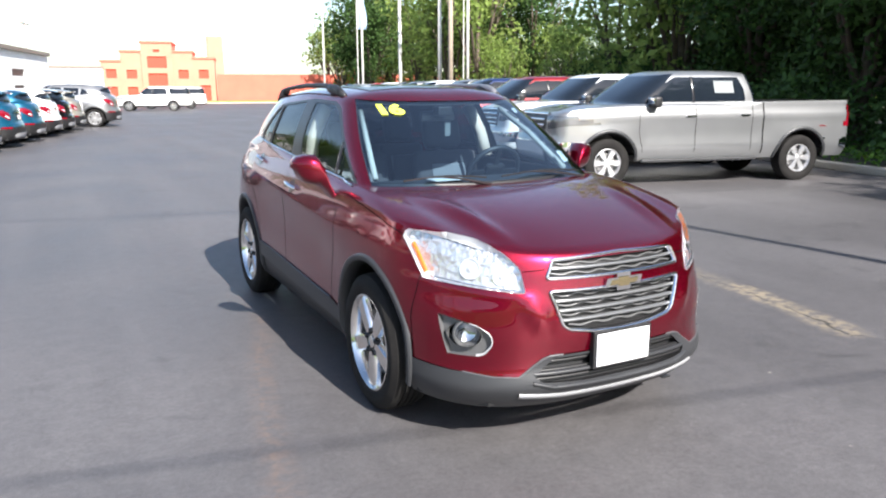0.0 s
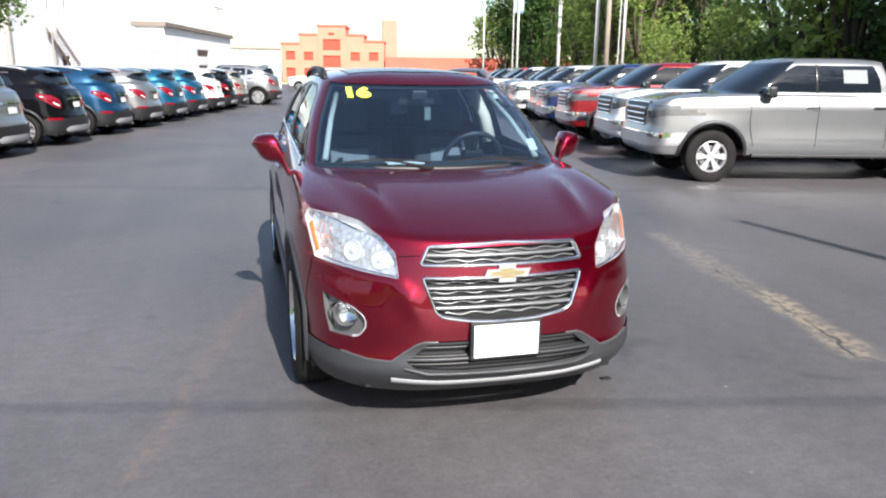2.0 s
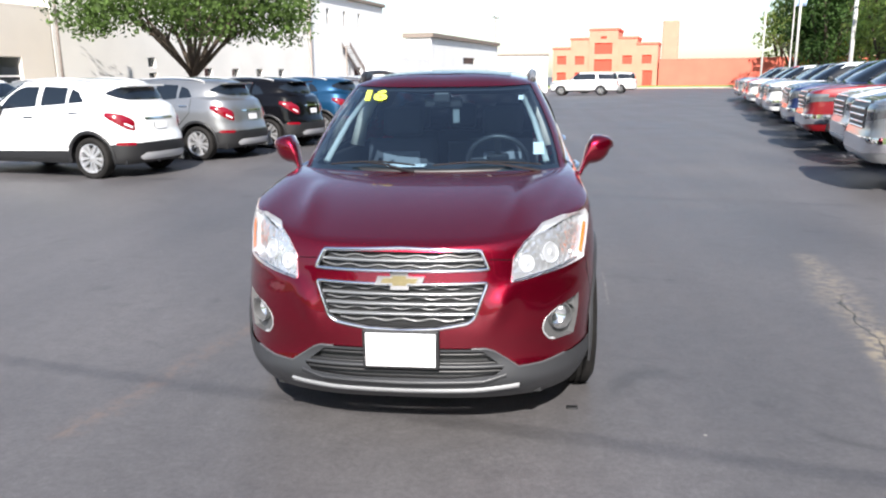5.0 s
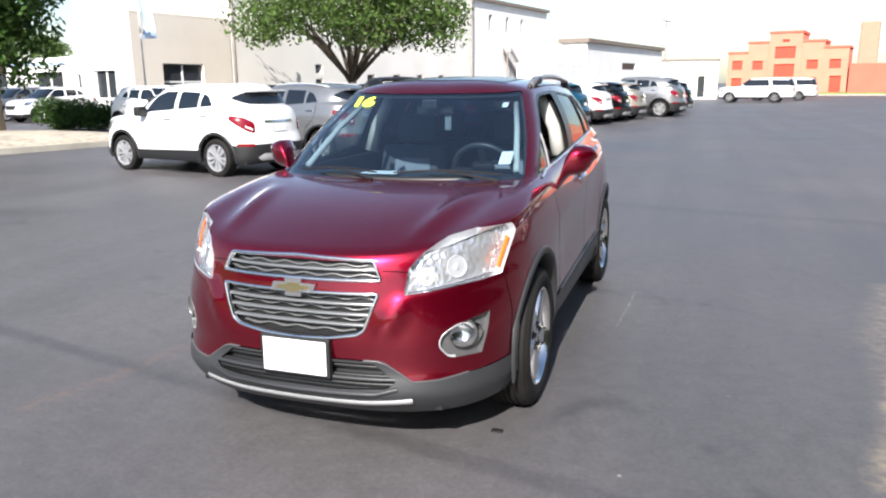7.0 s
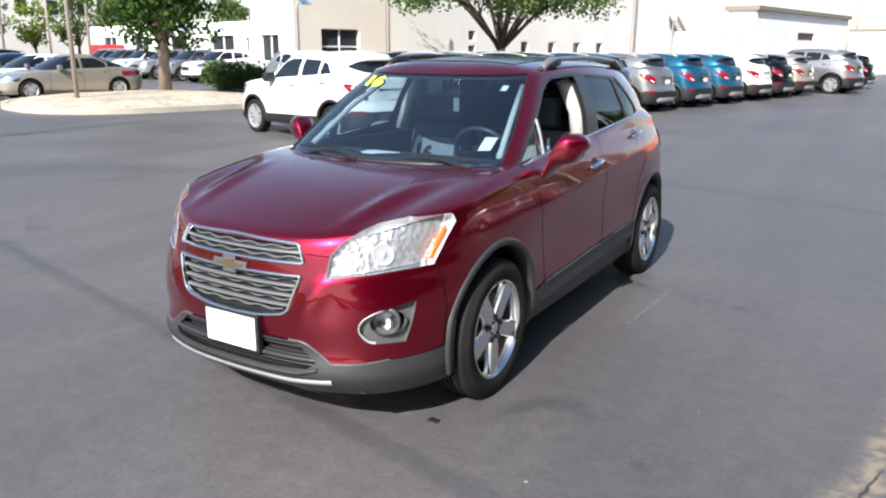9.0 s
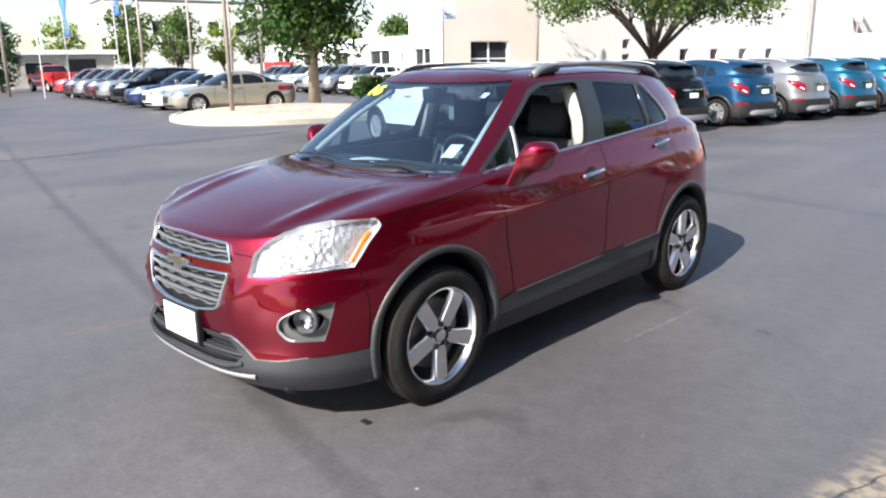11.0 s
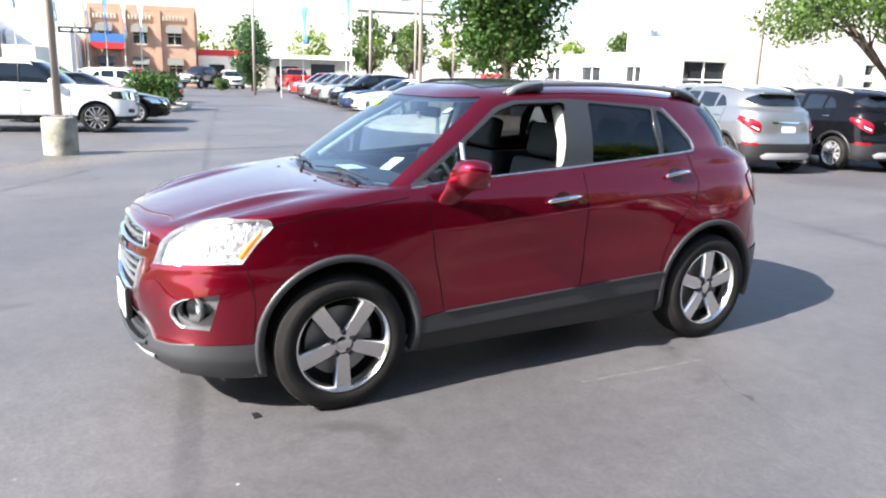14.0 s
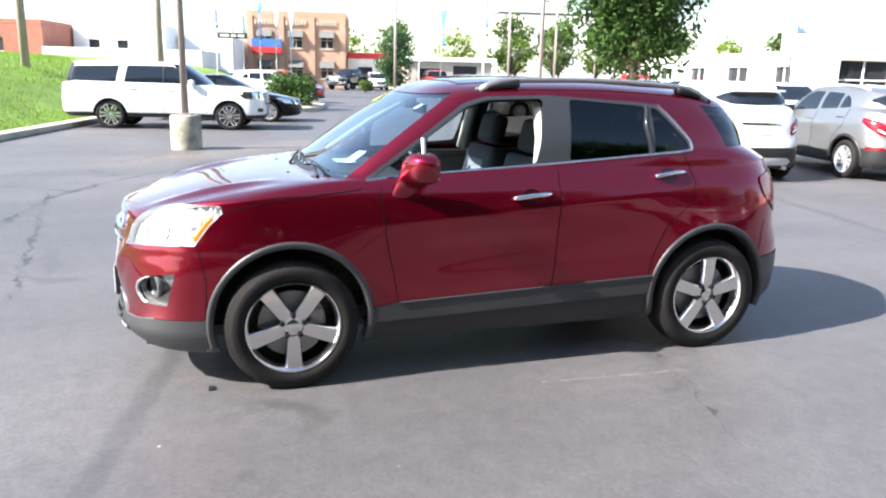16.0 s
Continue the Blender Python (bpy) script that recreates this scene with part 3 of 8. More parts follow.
def wheel(parent, x, y, z, r, width, rim_r, spokes, rim_mat, side, n=48, detail=True, twin=False, turn=0.0, name="wheel"):
    """A wheel with its tyre, rim, spokes, brake disc and nuts; side: 1 on the left, -1 on the right. The hub is at (x, y, z), x its outer face."""
    base = new(name); base.parent = parent
    base.matrix_local = Matrix.Translation((x, y, z)) @ Matrix.Diagonal((side, 1, 1, 1)) @ Matrix.Rotation(radians(turn), 4, "X")
    w = width
    bm = bmesh.new()
    sh = min(0.035, (r - rim_r) * 0.35)
    prof = [(-w, rim_r), (-w - 0.004, rim_r + 0.02), (-w, r - sh), (-w + 0.02, r - 0.008), (-w + 0.05, r)]
    grooves = 4 if detail else 0
    for k in range(grooves):
        a = -w + 0.05 + (w - 0.10) * (k + 0.5) / grooves
        prof += [(a - 0.006, r), (a - 0.005, r - 0.008), (a + 0.005, r - 0.008), (a + 0.006, r)]
    prof += [(-0.05, r), (-0.018, r - 0.008), (-0.001, r - sh), (0.004, (r + rim_r) / 2 + 0.01), (0.001, rim_r + 0.018), (-0.008, rim_r + 0.004), (-0.012, rim_r)]
    revolve(bm, prof, n)
    part("tyre", bm, RUBBER, base, smooth=True, angle=40)
    bm = bmesh.new()
    revolve(bm, [(-0.014, rim_r + 0.002), (-0.004, rim_r + 0.001), (-0.002, rim_r - 0.007), (-0.016, rim_r - 0.016), (-0.05, rim_r - 0.026), (-w + 0.02, rim_r - 0.035)], n)
    part("rim", bm, rim_mat, base, smooth=True, angle=40)
    bm = bmesh.new()
    r0, r1 = 0.055, rim_r - 0.008
    for k in range(spokes):
        c = 2 * math.pi * (k + 0.75 if spokes == 5 else k) / spokes
        pairs = [(-0.5, 0.5)] if not twin else [(-0.62, -0.12), (0.12, 0.62)]
        for lo, hi in pairs:
            full = 2 * math.pi / spokes
            rings = []
            for t in range(6):
                q = t / 5
                rr = r0 + (r1 - r0) * q
                half = full * (0.72 - 0.26 * q) if spokes != 5 or twin else 2 * min(full / 2, math.asin(min(0.99, (0.040 + 0.010 * q) * rim_r / 0.247 / rr)))
                a0, a1 = c + half * lo, c + half * hi
                depth = -0.022 + 0.010 * q - 0.006 * q * q
                ring = []
                w_ = a1 - a0
                for a, dx in ((a0, -0.034), (a0 + w_ * 0.05, -0.008), (a0 + w_ * 0.12, 0.0), (a0 + w_ * 0.5, 0.001), (a1 - w_ * 0.12, 0.0), (a1 - w_ * 0.05, -0.008), (a1, -0.034)):
                    ring.append(bm.verts.new((depth + dx, rr * math.cos(a), rr * math.sin(a))))
                rings.append(ring)
            for ra, rb in zip(rings, rings[1:]):
                for q in range(6):
                    bm.faces.new((ra[q], ra[q + 1], rb[q + 1], rb[q]))
    part("spokes", bm, rim_mat, base, smooth=True, angle=30)
    bm = bmesh.new()
    rings = revolve(bm, [(-0.065, 0.072), (-0.040, 0.070), (-0.031, 0.062), (-0.030, 0.036), (-0.021, 0.033), (-0.018, 0.027)], 24)
    bm.faces.new(rings[-1])
    part("hub_cap", bm, rim_mat, base, smooth=True, angle=40)
    bm = bmesh.new()
    rings = revolve(bm, [(-0.10, rim_r * 0.72), (-0.085, rim_r * 0.72), (-0.085, 0.05)], 32 if detail else 16)
    part("brake_disc", bm, STEEL_DARK, base)
    bm = bmesh.new()
    rings = revolve(bm, [(-w + 0.03, rim_r - 0.03), (-w + 0.02, 0.02)], 24)
    part("wheel_back", bm, BLACK_PLASTIC, base)
    if detail:
        # Black discs over the nuts paint the shade inside their holes.
        for k in range(5):
            a = 2 * math.pi * (k + 0.25) / 5
            bm = bmesh.new()
            rings = revolve(bm, [(-0.045, 0.015), (-0.016, 0.015), (-0.013, 0.011), (-0.020, 0.009)], 10, m=Matrix.Translation((0, 0.060 * math.cos(a), 0.060 * math.sin(a))))
            bm.faces.new(rings[-1])
            part("wheel_nut", bm, BLACK_GLOSS, base)
        bm = new_box(-0.115, -0.07, 0.09, 0.16, -0.075, 0.075, bevel=0.012)
        part("brake_caliper", bm, STEEL_DARK, base)
    return base
# ---------------------------------------------------------------- the crimson crossover
def crossover_params():
    ax = (0.0, 2.555)
    return dict(
        axles=ax, flare=0.020, flare_z=0.66, zref=0.85, zbot=0.215,
        yn=curve1([(0.2, -0.80), (0.26, -0.868), (0.325, -0.905), (0.355, -0.899), (0.42, -0.882), (0.55, -0.897), (0.70, -0.897), (0.80, -0.882), (0.88, -0.854), (0.93, -0.815), (1.0, -0.752)]),
        yt=curve1([(0.2, 3.24), (0.32, 3.36), (0.5, 3.385), (0.62, 3.37), (0.75, 3.31), (0.95, 3.285), (1.1, 3.25), (1.2, 3.20)]),
        wz=curve1([(0.2, 0.815), (0.27, 0.850), (0.33, 0.868), (0.42, 0.869), (0.50, 0.868), (0.60, 0.868), (0.70, 0.868), (0.80, 0.868), (0.88, 0.865), (0.94, 0.857), (1.02, 0.838), (1.08, 0.812), (1.14, 0.785), (1.24, 0.765)]),
        wy=curve1([(-0.9, 0.95), (-0.5, 0.968), (-0.1, 0.988), (0.4, 1.0), (1.4, 1.0), (2.3, 1.0), (2.9, 0.975), (3.4, 0.94)]),
        yc=(-0.12, 2.66), n=(2.55, 2.9), nz=curve1([(0.2, 3.0), (0.35, 2.95), (0.56, 2.85), (0.66, 2.65), (0.735, 2.42), (0.85, 2.35), (1.0, 2.4)]),
        zs=curve1([(-0.9, 0.905), (-0.80, 0.915), (-0.70, 0.945), (-0.55, 0.985), (-0.35, 1.005), (0.0, 1.032), (0.4, 1.055), (1.0, 1.085), (1.6, 1.12), (2.2, 1.155), (2.6, 1.18), (3.3, 1.16)]),
        B=(0.15, 0.50, 2.55, 3.10, 0.752), nB=(3.1, 2.6),
        zb=curve1([(0.15, 1.092), (0.35, 1.10), (0.8, 1.115), (1.4, 1.155), (2.0, 1.20), (2.5, 1.245), (2.9, 1.25), (3.15, 1.21)]),
        bw=curve1([(0.2, 1.0), (1.0, 1.015), (2.2, 1.01), (2.7, 0.95), (3.1, 0.90)]),
        R=(0.80, 1.12, 2.35, 2.99, 0.575), nR=(3.0, 2.8),
        zr=curve1([(0.8, 1.535), (1.0, 1.552), (1.4, 1.570), (1.8, 1.575), (2.3, 1.558), (2.7, 1.525), (2.95, 1.495)]),
        rw=curve1([(0.8, 1.0), (1.6, 1.03), (2.2, 1.0), (2.9, 0.93)]),
        hood=1.7, deck=1.2, bow=0.028, crown=0.035, crown2=0.030,
        swage=lambda y, z: (0.012 * np.exp(-np.sqrt((z - 0.872 - 0.068 * (y - 0.5)) ** 2 + 0.00008) / 0.045) - 0.009 * np.exp(-((z - 0.660 - 0.068 * (y - 0.5)) / 0.130) ** 2)) * np.clip((y - 0.25) / 0.5, 0, 1) * np.clip((2.5 - y) / 0.6, 0, 1),
        ridge=lambda x, z: -0.028 * np.exp(-((x - 0.425 - 0.42 * (z - 0.66)) / 0.034) ** 2) * np.exp(-((z - 0.64) / 0.085) ** 2)
        - 0.016 / (1 + np.exp(np.clip((z - 0.738 - 0.115 * (x - 0.46)) / 0.006, -30, 30))) * np.exp(-np.clip(0.738 + 0.115 * (x - 0.46) - z, 0, 1) / 0.075) * np.clip((x - 0.42) / 0.08, 0, 1),
        crease=lambda x, y: (0.019 * np.exp(-((np.abs(x) - 0.47 - 0.13 * (y + 0.6)) / 0.040) ** 2) - 0.008 * np.exp(-((np.abs(x) - 0.58 - 0.13 * (y + 0.6)) / 0.06) ** 2)) * (y < 0.5))


def hero():
    P = crossover_params()
    sh = Shell(P, 30, 64, 24, (50, 18, 14, 8))
    bm = sh.mesh()
    reg = bm.faces.layers.int["region"]; col = bm.faces.layers.int["col"]; row = bm.faces.layers.int["row"]
    car = thing("crossover_car", "crimson metallic compact crossover with grey lower cladding parked on asphalt", "car")
    taken = {}

    def take(key, faces):
        for f in faces:
            f[tagl] = key
    tagl = bm.faces.layers.int.new("part")
    side_lo = lambda f: f[reg] <= 1 and f.calc_center_median().x > 0.45 and abs(f.normal.x) > 0.2
    side_gl = lambda f: f[reg] >= 1 and abs(f.normal.x) > 0.35
    frontal = lambda f: f[reg] <= 1 and f.normal.y < -0.05 and f.calc_center_median().y < 0.0
    low = lambda f: f[reg] == 0
    # wheel openings
    for ya in P["axles"]:
        take(1, cut(bm, disc_points(ya, 0.368, 0.400, -35, 215, 30), (1, 2), side_lo))
    # side glass
    gl_front = rounded([(0.748, 1.126), (1.402, 1.171), (1.440, 1.30), (1.470, 1.525), (1.13, 1.513), (1.0, 1.472), (0.756, 1.312)], 0.03)
    gl_vent = rounded([(0.45, 1.106), (0.708, 1.122), (0.714, 1.288), (0.60, 1.208)], 0.015)
    gl_rear = rounded([(1.60, 1.182), (2.125, 1.214), (2.10, 1.38), (2.14, 1.488), (1.64, 1.523)], 0.025)
    gl_quart = rounded([(2.165, 1.217), (2.40, 1.236), (2.40, 1.275), (2.215, 1.478), (2.175, 1.480)], 0.025)
    surround = rounded([(0.385, 1.088), (0.60, 1.108), (1.5, 1.163), (2.30, 1.222), (2.44, 1.235), (2.425, 1.29), (2.24, 1.498), (2.10, 1.512), (1.5, 1.545), (1.12, 1.532), (0.99, 1.495), (0.70, 1.300), (0.52, 1.180)], 0.03)
    take(2, cut(bm, surround, (1, 2), side_gl))
    for key, poly in ((3, gl_front), (4, gl_vent), (5, gl_rear), (6, gl_quart)):
        take(key, cut(bm, poly, (1, 2), side_gl))
    # windscreen and backlight by the plan's own lines
    cf = 22
    c0 = 30 + 64
    for f in bm.faces:
        if f[reg] == 2 and f[tagl] == 0:
            if f[col] < cf:
                f[tagl] = 7
            elif f[col] >= c0 + 3 and f[row] < 50 + 18 + 12:
                f[tagl] = 8
    # lower cladding
    clad_side = [(-0.62, 0.15), (-0.62, 0.392), (-0.40, 0.40), (0.42, 0.42), (0.56, 0.441), (2.144, 0.497), (2.9, 0.55), (3.5, 0.56), (3.5, 0.15)]
    take(9, cut(bm, clad_side, (1, 2), lambda f: f[reg] == 0 and f[tagl] == 0 and f.calc_center_median().y > -0.63 and abs(f.normal.x) > 0.12))
    clad_rear = [(-0.1, 0.1), (-0.1, 0.56), (0.95, 0.56), (0.95, 0.1)]
    take(9, cut(bm, clad_rear, (0, 2), lambda f: f[reg] == 0 and f.calc_center_median().y > 2.9 and f[tagl] == 0))
    clad_front = [(-0.1, 0.10), (-0.1, 0.462), (0.36, 0.462), (0.395, 0.448), (0.50, 0.372), (0.60, 0.374), (0.70, 0.390), (0.95, 0.393), (0.95, 0.10)]
    fr = lambda f: f[reg] == 0 and f[tagl] == 0 and f.calc_center_median().y < -0.3 and f.normal.y < -0.02
    take(9, cut(bm, clad_front, (0, 2), fr))
    fr2 = lambda f: f[reg] <= 1 and f[tagl] in (0, 9) and f.calc_center_median().y < -0.25 and f.normal.y < -0.02
    # Foot of the side cladding, split off to paint the sill's shade.
    take(16, cut(bm, [(0.36, 0.1), (0.36, 0.335), (2.20, 0.390), (2.20, 0.1)], (1, 2), lambda f: f[reg] == 0 and f[tagl] == 9 and f.calc_center_median().x > 0.5))
    intake = rounded([(-0.1, 0.335), (-0.1, 0.450), (0.345, 0.450), (0.435, 0.372), (0.40, 0.345), (0.2, 0.335)], 0.012)
    gr_up = rounded([(-0.3, 0.800), (-0.3, 0.884), (0.335, 0.876), (0.372, 0.806), (0.30, 0.800)], 0.012)
    gr_lo = rounded([(-0.3, 0.552), (-0.3, 0.748), (0.352, 0.748), (0.362, 0.735), (0.315, 0.60), (0.28, 0.578), (0.15, 0.558)], 0.012)
    fog = rounded([(0.630, 0.465), (0.86, 0.462), (0.86, 0.655), (0.770, 0.640), (0.655, 0.606), (0.606, 0.570), (0.597, 0.520)], 0.022)
    fogs = [(-1.0, 0.35), (-0.628, 0.40), (-0.622, 0.462), (-0.570, 0.645), (-0.56, 0.75), (-1.0, 0.75)]
    take(10, cut(bm, intake, (0, 2), fr2))
    take(11, cut(bm, gr_up, (0, 2), fr2))
    take(12, cut(bm, gr_lo, (0, 2), fr2))
    cut(bm, fogs, (1, 2), lambda f: fr2(f) and f.calc_center_median().x > 0.5)
    take(13, [f for f in cut(bm, fog, (0, 2), lambda f: fr2(f) and f.calc_center_median().x > 0.5) if inside(fogs, f.calc_center_median().y, f.calc_center_median().z)])
    take(17, cut(bm, [(0.694 + 0.053 * math.cos(2 * math.pi * k / 18), 0.558 + 0.053 * math.sin(2 * math.pi * k / 18)) for k in range(18)], (0, 2), lambda f: f[tagl] == 13))
    lampf = rounded([(0.463, 0.742), (0.62, 0.760), (0.90, 0.795), (0.92, 0.93), (0.90, 0.985), (0.69, 0.983), (0.592, 0.958), (0.521, 0.908), (0.472, 0.846)], 0.012)
    lamps = [(-0.95, 0.60), (-0.50, 0.72), (-0.470, 0.784), (-0.395, 0.885), (-0.330, 0.948), (-0.335, 0.972), (-0.39, 1.02), (-0.95, 1.05)]
    lampw = lambda f: fr2(f) and f.calc_center_median().y > -0.82 and f.calc_center_median().x > 0.4
    cut(bm, lamps, (1, 2), lampw)
    take(14, [f for f in cut(bm, lampf, (0, 2), lampw) if inside(lamps, f.calc_center_median().y, f.calc_center_median().z)])
    tail = rounded([(3.40, 0.78), (3.12, 0.83), (2.95, 0.96), (2.91, 1.06), (3.04, 1.095), (3.40, 1.08)], 0.03)
    take(15, cut(bm, tail, (1, 2), lambda f: f[reg] <= 1 and f[tagl] == 0 and f.calc_center_median().x > 0.52))
    groups = {}
    for f in bm.faces:
        groups.setdefault(f[tagl], []).append(f)
    body = skin_part("body", sh, groups[0], PAINT_RED, car, "crimson metallic painted body")
    skin_part("cabin_lining", sh, [f for f in groups[0] if f[reg] >= 2] + groups[2], TRIM_DARK, car, "dark cabin lining", lift=-0.03)
    skin_part("side_window_surround", sh, groups[2], PILLAR, car, "dark window pillars", sides="left")
    skin_part("side_window_surround", sh, groups[2], PILLAR, car, "dark window pillars", sides="right")
    for key, nm, gm in ((4, "vent_window", GLASS_CLEAR), (5, "rear_window", GLASS_TINT), (6, "quarter_window", GLASS_TINT)):
        for s in ("left", "right"):
            skin_part(nm, sh, groups[key], gm, car, sides=s, lift=-0.004)
    skin_part("front_window", sh, groups[3], GLASS_CLEAR, car, "closed clear window", sides="right", lift=-0.004)
    ws = skin_part("windscreen", sh, groups[7], GLASS_SCREEN, car, "clear raked windscreen", lift=-0.003)
    skin_part("tailgate_window", sh, groups[8], GLASS_TINT, car, lift=-0.002)
    skin_part("lower_cladding", sh, groups[9], CLADDING, car, "grey moulded plastic cladding", lift=0.006)
    # Black here stands for the shade where the sill tucks under.
    for s in ("left", "right"):
        skin_part("sill_panel", sh, groups[16], BLACK_PLASTIC, car, "foot of the cladding coloured black for the shade under the sill", sides=s, lift=-0.012)
    for key, nm in ((10, "intake_backing"), (11, "grille_backing"), (12, "grille_backing"), ):
        skin_part(nm, sh, groups[key], BLACK_PLASTIC, car, lift=-0.035)
        skirt(nm + "_edge", sh, groups[key], 0.0, -0.035, BLACK_PLASTIC, car, "both")
    for s in ("left", "right"):
        skin_part("tail_light", sh, groups[15], TAIL_HERO, car, "red tail light", sides=s, lift=0.008)
    hero_front(sh, car, groups)
    hero_sides(sh, car)
    hero_cabin(sh, car)
    bm.free()
    return car


def full_front(sh, x, z, lift=0.0):
    loc, n = sh.onto(abs(x), 0, z, (0, 1, 0), lift)
    s = -1 if x < 0 else 1
    return Vector((loc.x * s, loc.y, loc.z)), Vector((n.x * s, n.y, n.z))


def front_strip(sh, pts, width, lift, height, name, material, car, label="", closed=False, step=0.02):
    """A raised strip on the nose along points (x, z)."""
    line = []
    seq = list(pts) + ([pts[0]] if closed else [])
    for a, b in zip(seq, seq[1:]):
        n = max(1, int(math.dist(a, b) / step))
        line += [(a[0] + (b[0] - a[0]) * t / n, a[1] + (b[1] - a[1]) * t / n) for t in range(n)]
    if not closed:
        line.append(seq[-1])
    P = [full_front(sh, x, z, lift) for x, z in line]
    verts, faces, m = [], [], len(P)
    for k, (c, n) in enumerate(P):
        a = P[(k - 1) % m][0] if closed or k else c
        b = P[(k + 1) % m][0] if closed or k < m - 1 else c
        w = (b - a).cross(n)
        w = w.normalized() * width / 2 if w.length > 1e-9 else Vector((0, 0, width / 2))
        for q in (c - w - n * 0.01, c - w * 0.75 + n * height * 0.8, c + n * height, c + w * 0.75 + n * height * 0.8, c + w - n * 0.01):
            verts.append(q)
    for k in range(m if closed else m - 1):
        j = (k + 1) % m
        for q in range(4):
            faces.append((k * 5 + q, j * 5 + q, j * 5 + q + 1, k * 5 + q + 1))
    ob = mesh_ob(name, verts, faces, material, car, label, smooth=True)
    return ob


def hero_front(sh, car, groups):
    # upper and lower grille: chrome frames and mesh bars
    up = rounded([(-0.372, 0.803), (-0.335, 0.880), (0, 0.892), (0.335, 0.880), (0.372, 0.803), (0, 0.803)], 0.014)
    lo = rounded([(-0.362, 0.750), (0, 0.750), (0.362, 0.750), (0.36, 0.735), (0.312, 0.600), (0.28, 0.578), (0.15, 0.556), (0, 0.549), (-0.15, 0.556), (-0.28, 0.578), (-0.312, 0.600), (-0.36, 0.735)], 0.014)
    front_strip(sh, up, 0.015, 0.004, 0.010, "upper_grille_frame", CHROME, car, "chrome grille frame", closed=True)
    front_strip(sh, lo, 0.015, 0.004, 0.010, "lower_grille_frame", CHROME, car, "chrome grille frame", closed=True)
    for z, x in ((0.845, 0.352), (0.705, 0.348), (0.661, 0.334), (0.617, 0.314)):
        front_strip(sh, [(-x, z), (x, z)], 0.014, -0.008, 0.008, "grille_bar", GRILLE_BAR, car, "satin silver grille bar")
    # honeycomb webs between the bars
    for z0, z1, x in ((0.806, 0.840, 0.36), (0.852, 0.880, 0.335), (0.712, 0.745, 0.352), (0.667, 0.699, 0.338), (0.622, 0.654, 0.322), (0.565, 0.609, 0.27)):
        n = int(2 * x / 0.062)
        pts = []
        for k in range(n + 1):
            xx = -x + 2 * x * k / n
            zm = (z0 + z1) / 2
            hi = k % 2 == 0
            pts += [(xx - 0.012, zm + (0.005 if hi else -0.005)), (xx + 0.012, zm + (0.005 if hi else -0.005))]
        front_strip(sh, [(max(-x, min(x, a)), b) for a, b in pts], 0.010, -0.026, 0.006, "grille_web", GRILLE_GREY, car, step=0.04)
    # emblem, a plain cross in gold with a chrome edge
    c, n = full_front(sh, 0, 0.766, 0.0)
    m = Matrix.Translation((0, c.y - 0.002, 0.766)) @ Matrix(((1, 0, 0, 0), (0, 0, -1, 0), (0, 1, 0, 0), (0, 0, 0, 1))) @ Matrix.Rotation(radians(-4), 4, "X")
    bow = [(-0.100, -0.017), (-0.086, 0.017), (-0.036, 0.017), (-0.036, 0.034), (0.036, 0.034), (0.036, 0.017), (0.100, 0.017), (0.086, -0.017), (0.036, -0.017), (0.036, -0.034), (-0.036, -0.034), (-0.036, -0.017)]
    bm = prism(bmesh.new(), [(a * 1.07, b * 1.16) for a, b in bow], (0, 0.012), m)
    em = part("emblem", bm, CHROME, car, "gold cross-shaped badge with chrome edge")
    part("badge_face", prism(bmesh.new(), [(a * 0.80, b * 0.62) for a, b in bow], (0.011, 0.016), m), GOLD, em)
    # number plate, blank, in a dark frame
    bm = new_box(-0.165, 0.165, -0.918, -0.885, 0.378, 0.552, bevel=0.008)
    pl = part("number_plate_frame", bm, BLACK_PLASTIC, car, "black plate frame")
    part("number_plate", new_box(-0.150, 0.150, -0.9225, -0.916, 0.392, 0.540, bevel=0.002), PLATE_WHITE, pl, "blank white plate")
    # lower intake
    for z, x in ((0.430, 0.37), (0.395, 0.41), (0.362, 0.43)):
        front_strip(sh, [(-x, z), (x, z)], 0.016, -0.012, 0.006, "intake_slat", BLACK_PLASTIC, car)
    front_strip(sh, [(-0.435, 0.382), (0.435, 0.382)], 0.020, 0.0, 0.010, "intake_bar", CLADDING, car)
    front_strip(sh, [(-0.50, 0.292), (-0.30, 0.276), (0, 0.270), (0.30, 0.276), (0.50, 0.292)], 0.034, 0.008, 0.006, "skid_strip", SKID_SILVER, car, "silver skid strip")
    front_strip(sh, [(-0.445, 0.345), (-0.35, 0.322), (0, 0.315), (0.35, 0.322), (0.445, 0.345)], 0.022, 0.004, 0.012, "intake_lip", CLADDING, car)
    for s in (-1, 1):
        # Lip along the cladding edge, its highlight painted in paler grey.
        front_strip(sh, [(s * a, b) for a, b in ((0.30, 0.462), (0.36, 0.462), (0.395, 0.448), (0.50, 0.373), (0.60, 0.375), (0.70, 0.390))], 0.009, 0.002, 0.006, "cladding_lip", RAIL_DARK, car)
        sd = "left" if s > 0 else "right"
        # head lamp: a lens over reflectors
        lamp = skin_part("headlight", sh, groups[14], GLASS_LAMP, car, "clear headlight with chrome reflectors", sides=sd, lift=0.004)
        skin_part("lamp_housing", sh, groups[14], LAMP_FACET, lamp, sides=sd, lift=-0.032)
        skirt("lamp_wall", sh, groups[14], 0.003, -0.032, LAMP_GREY, lamp, sd)
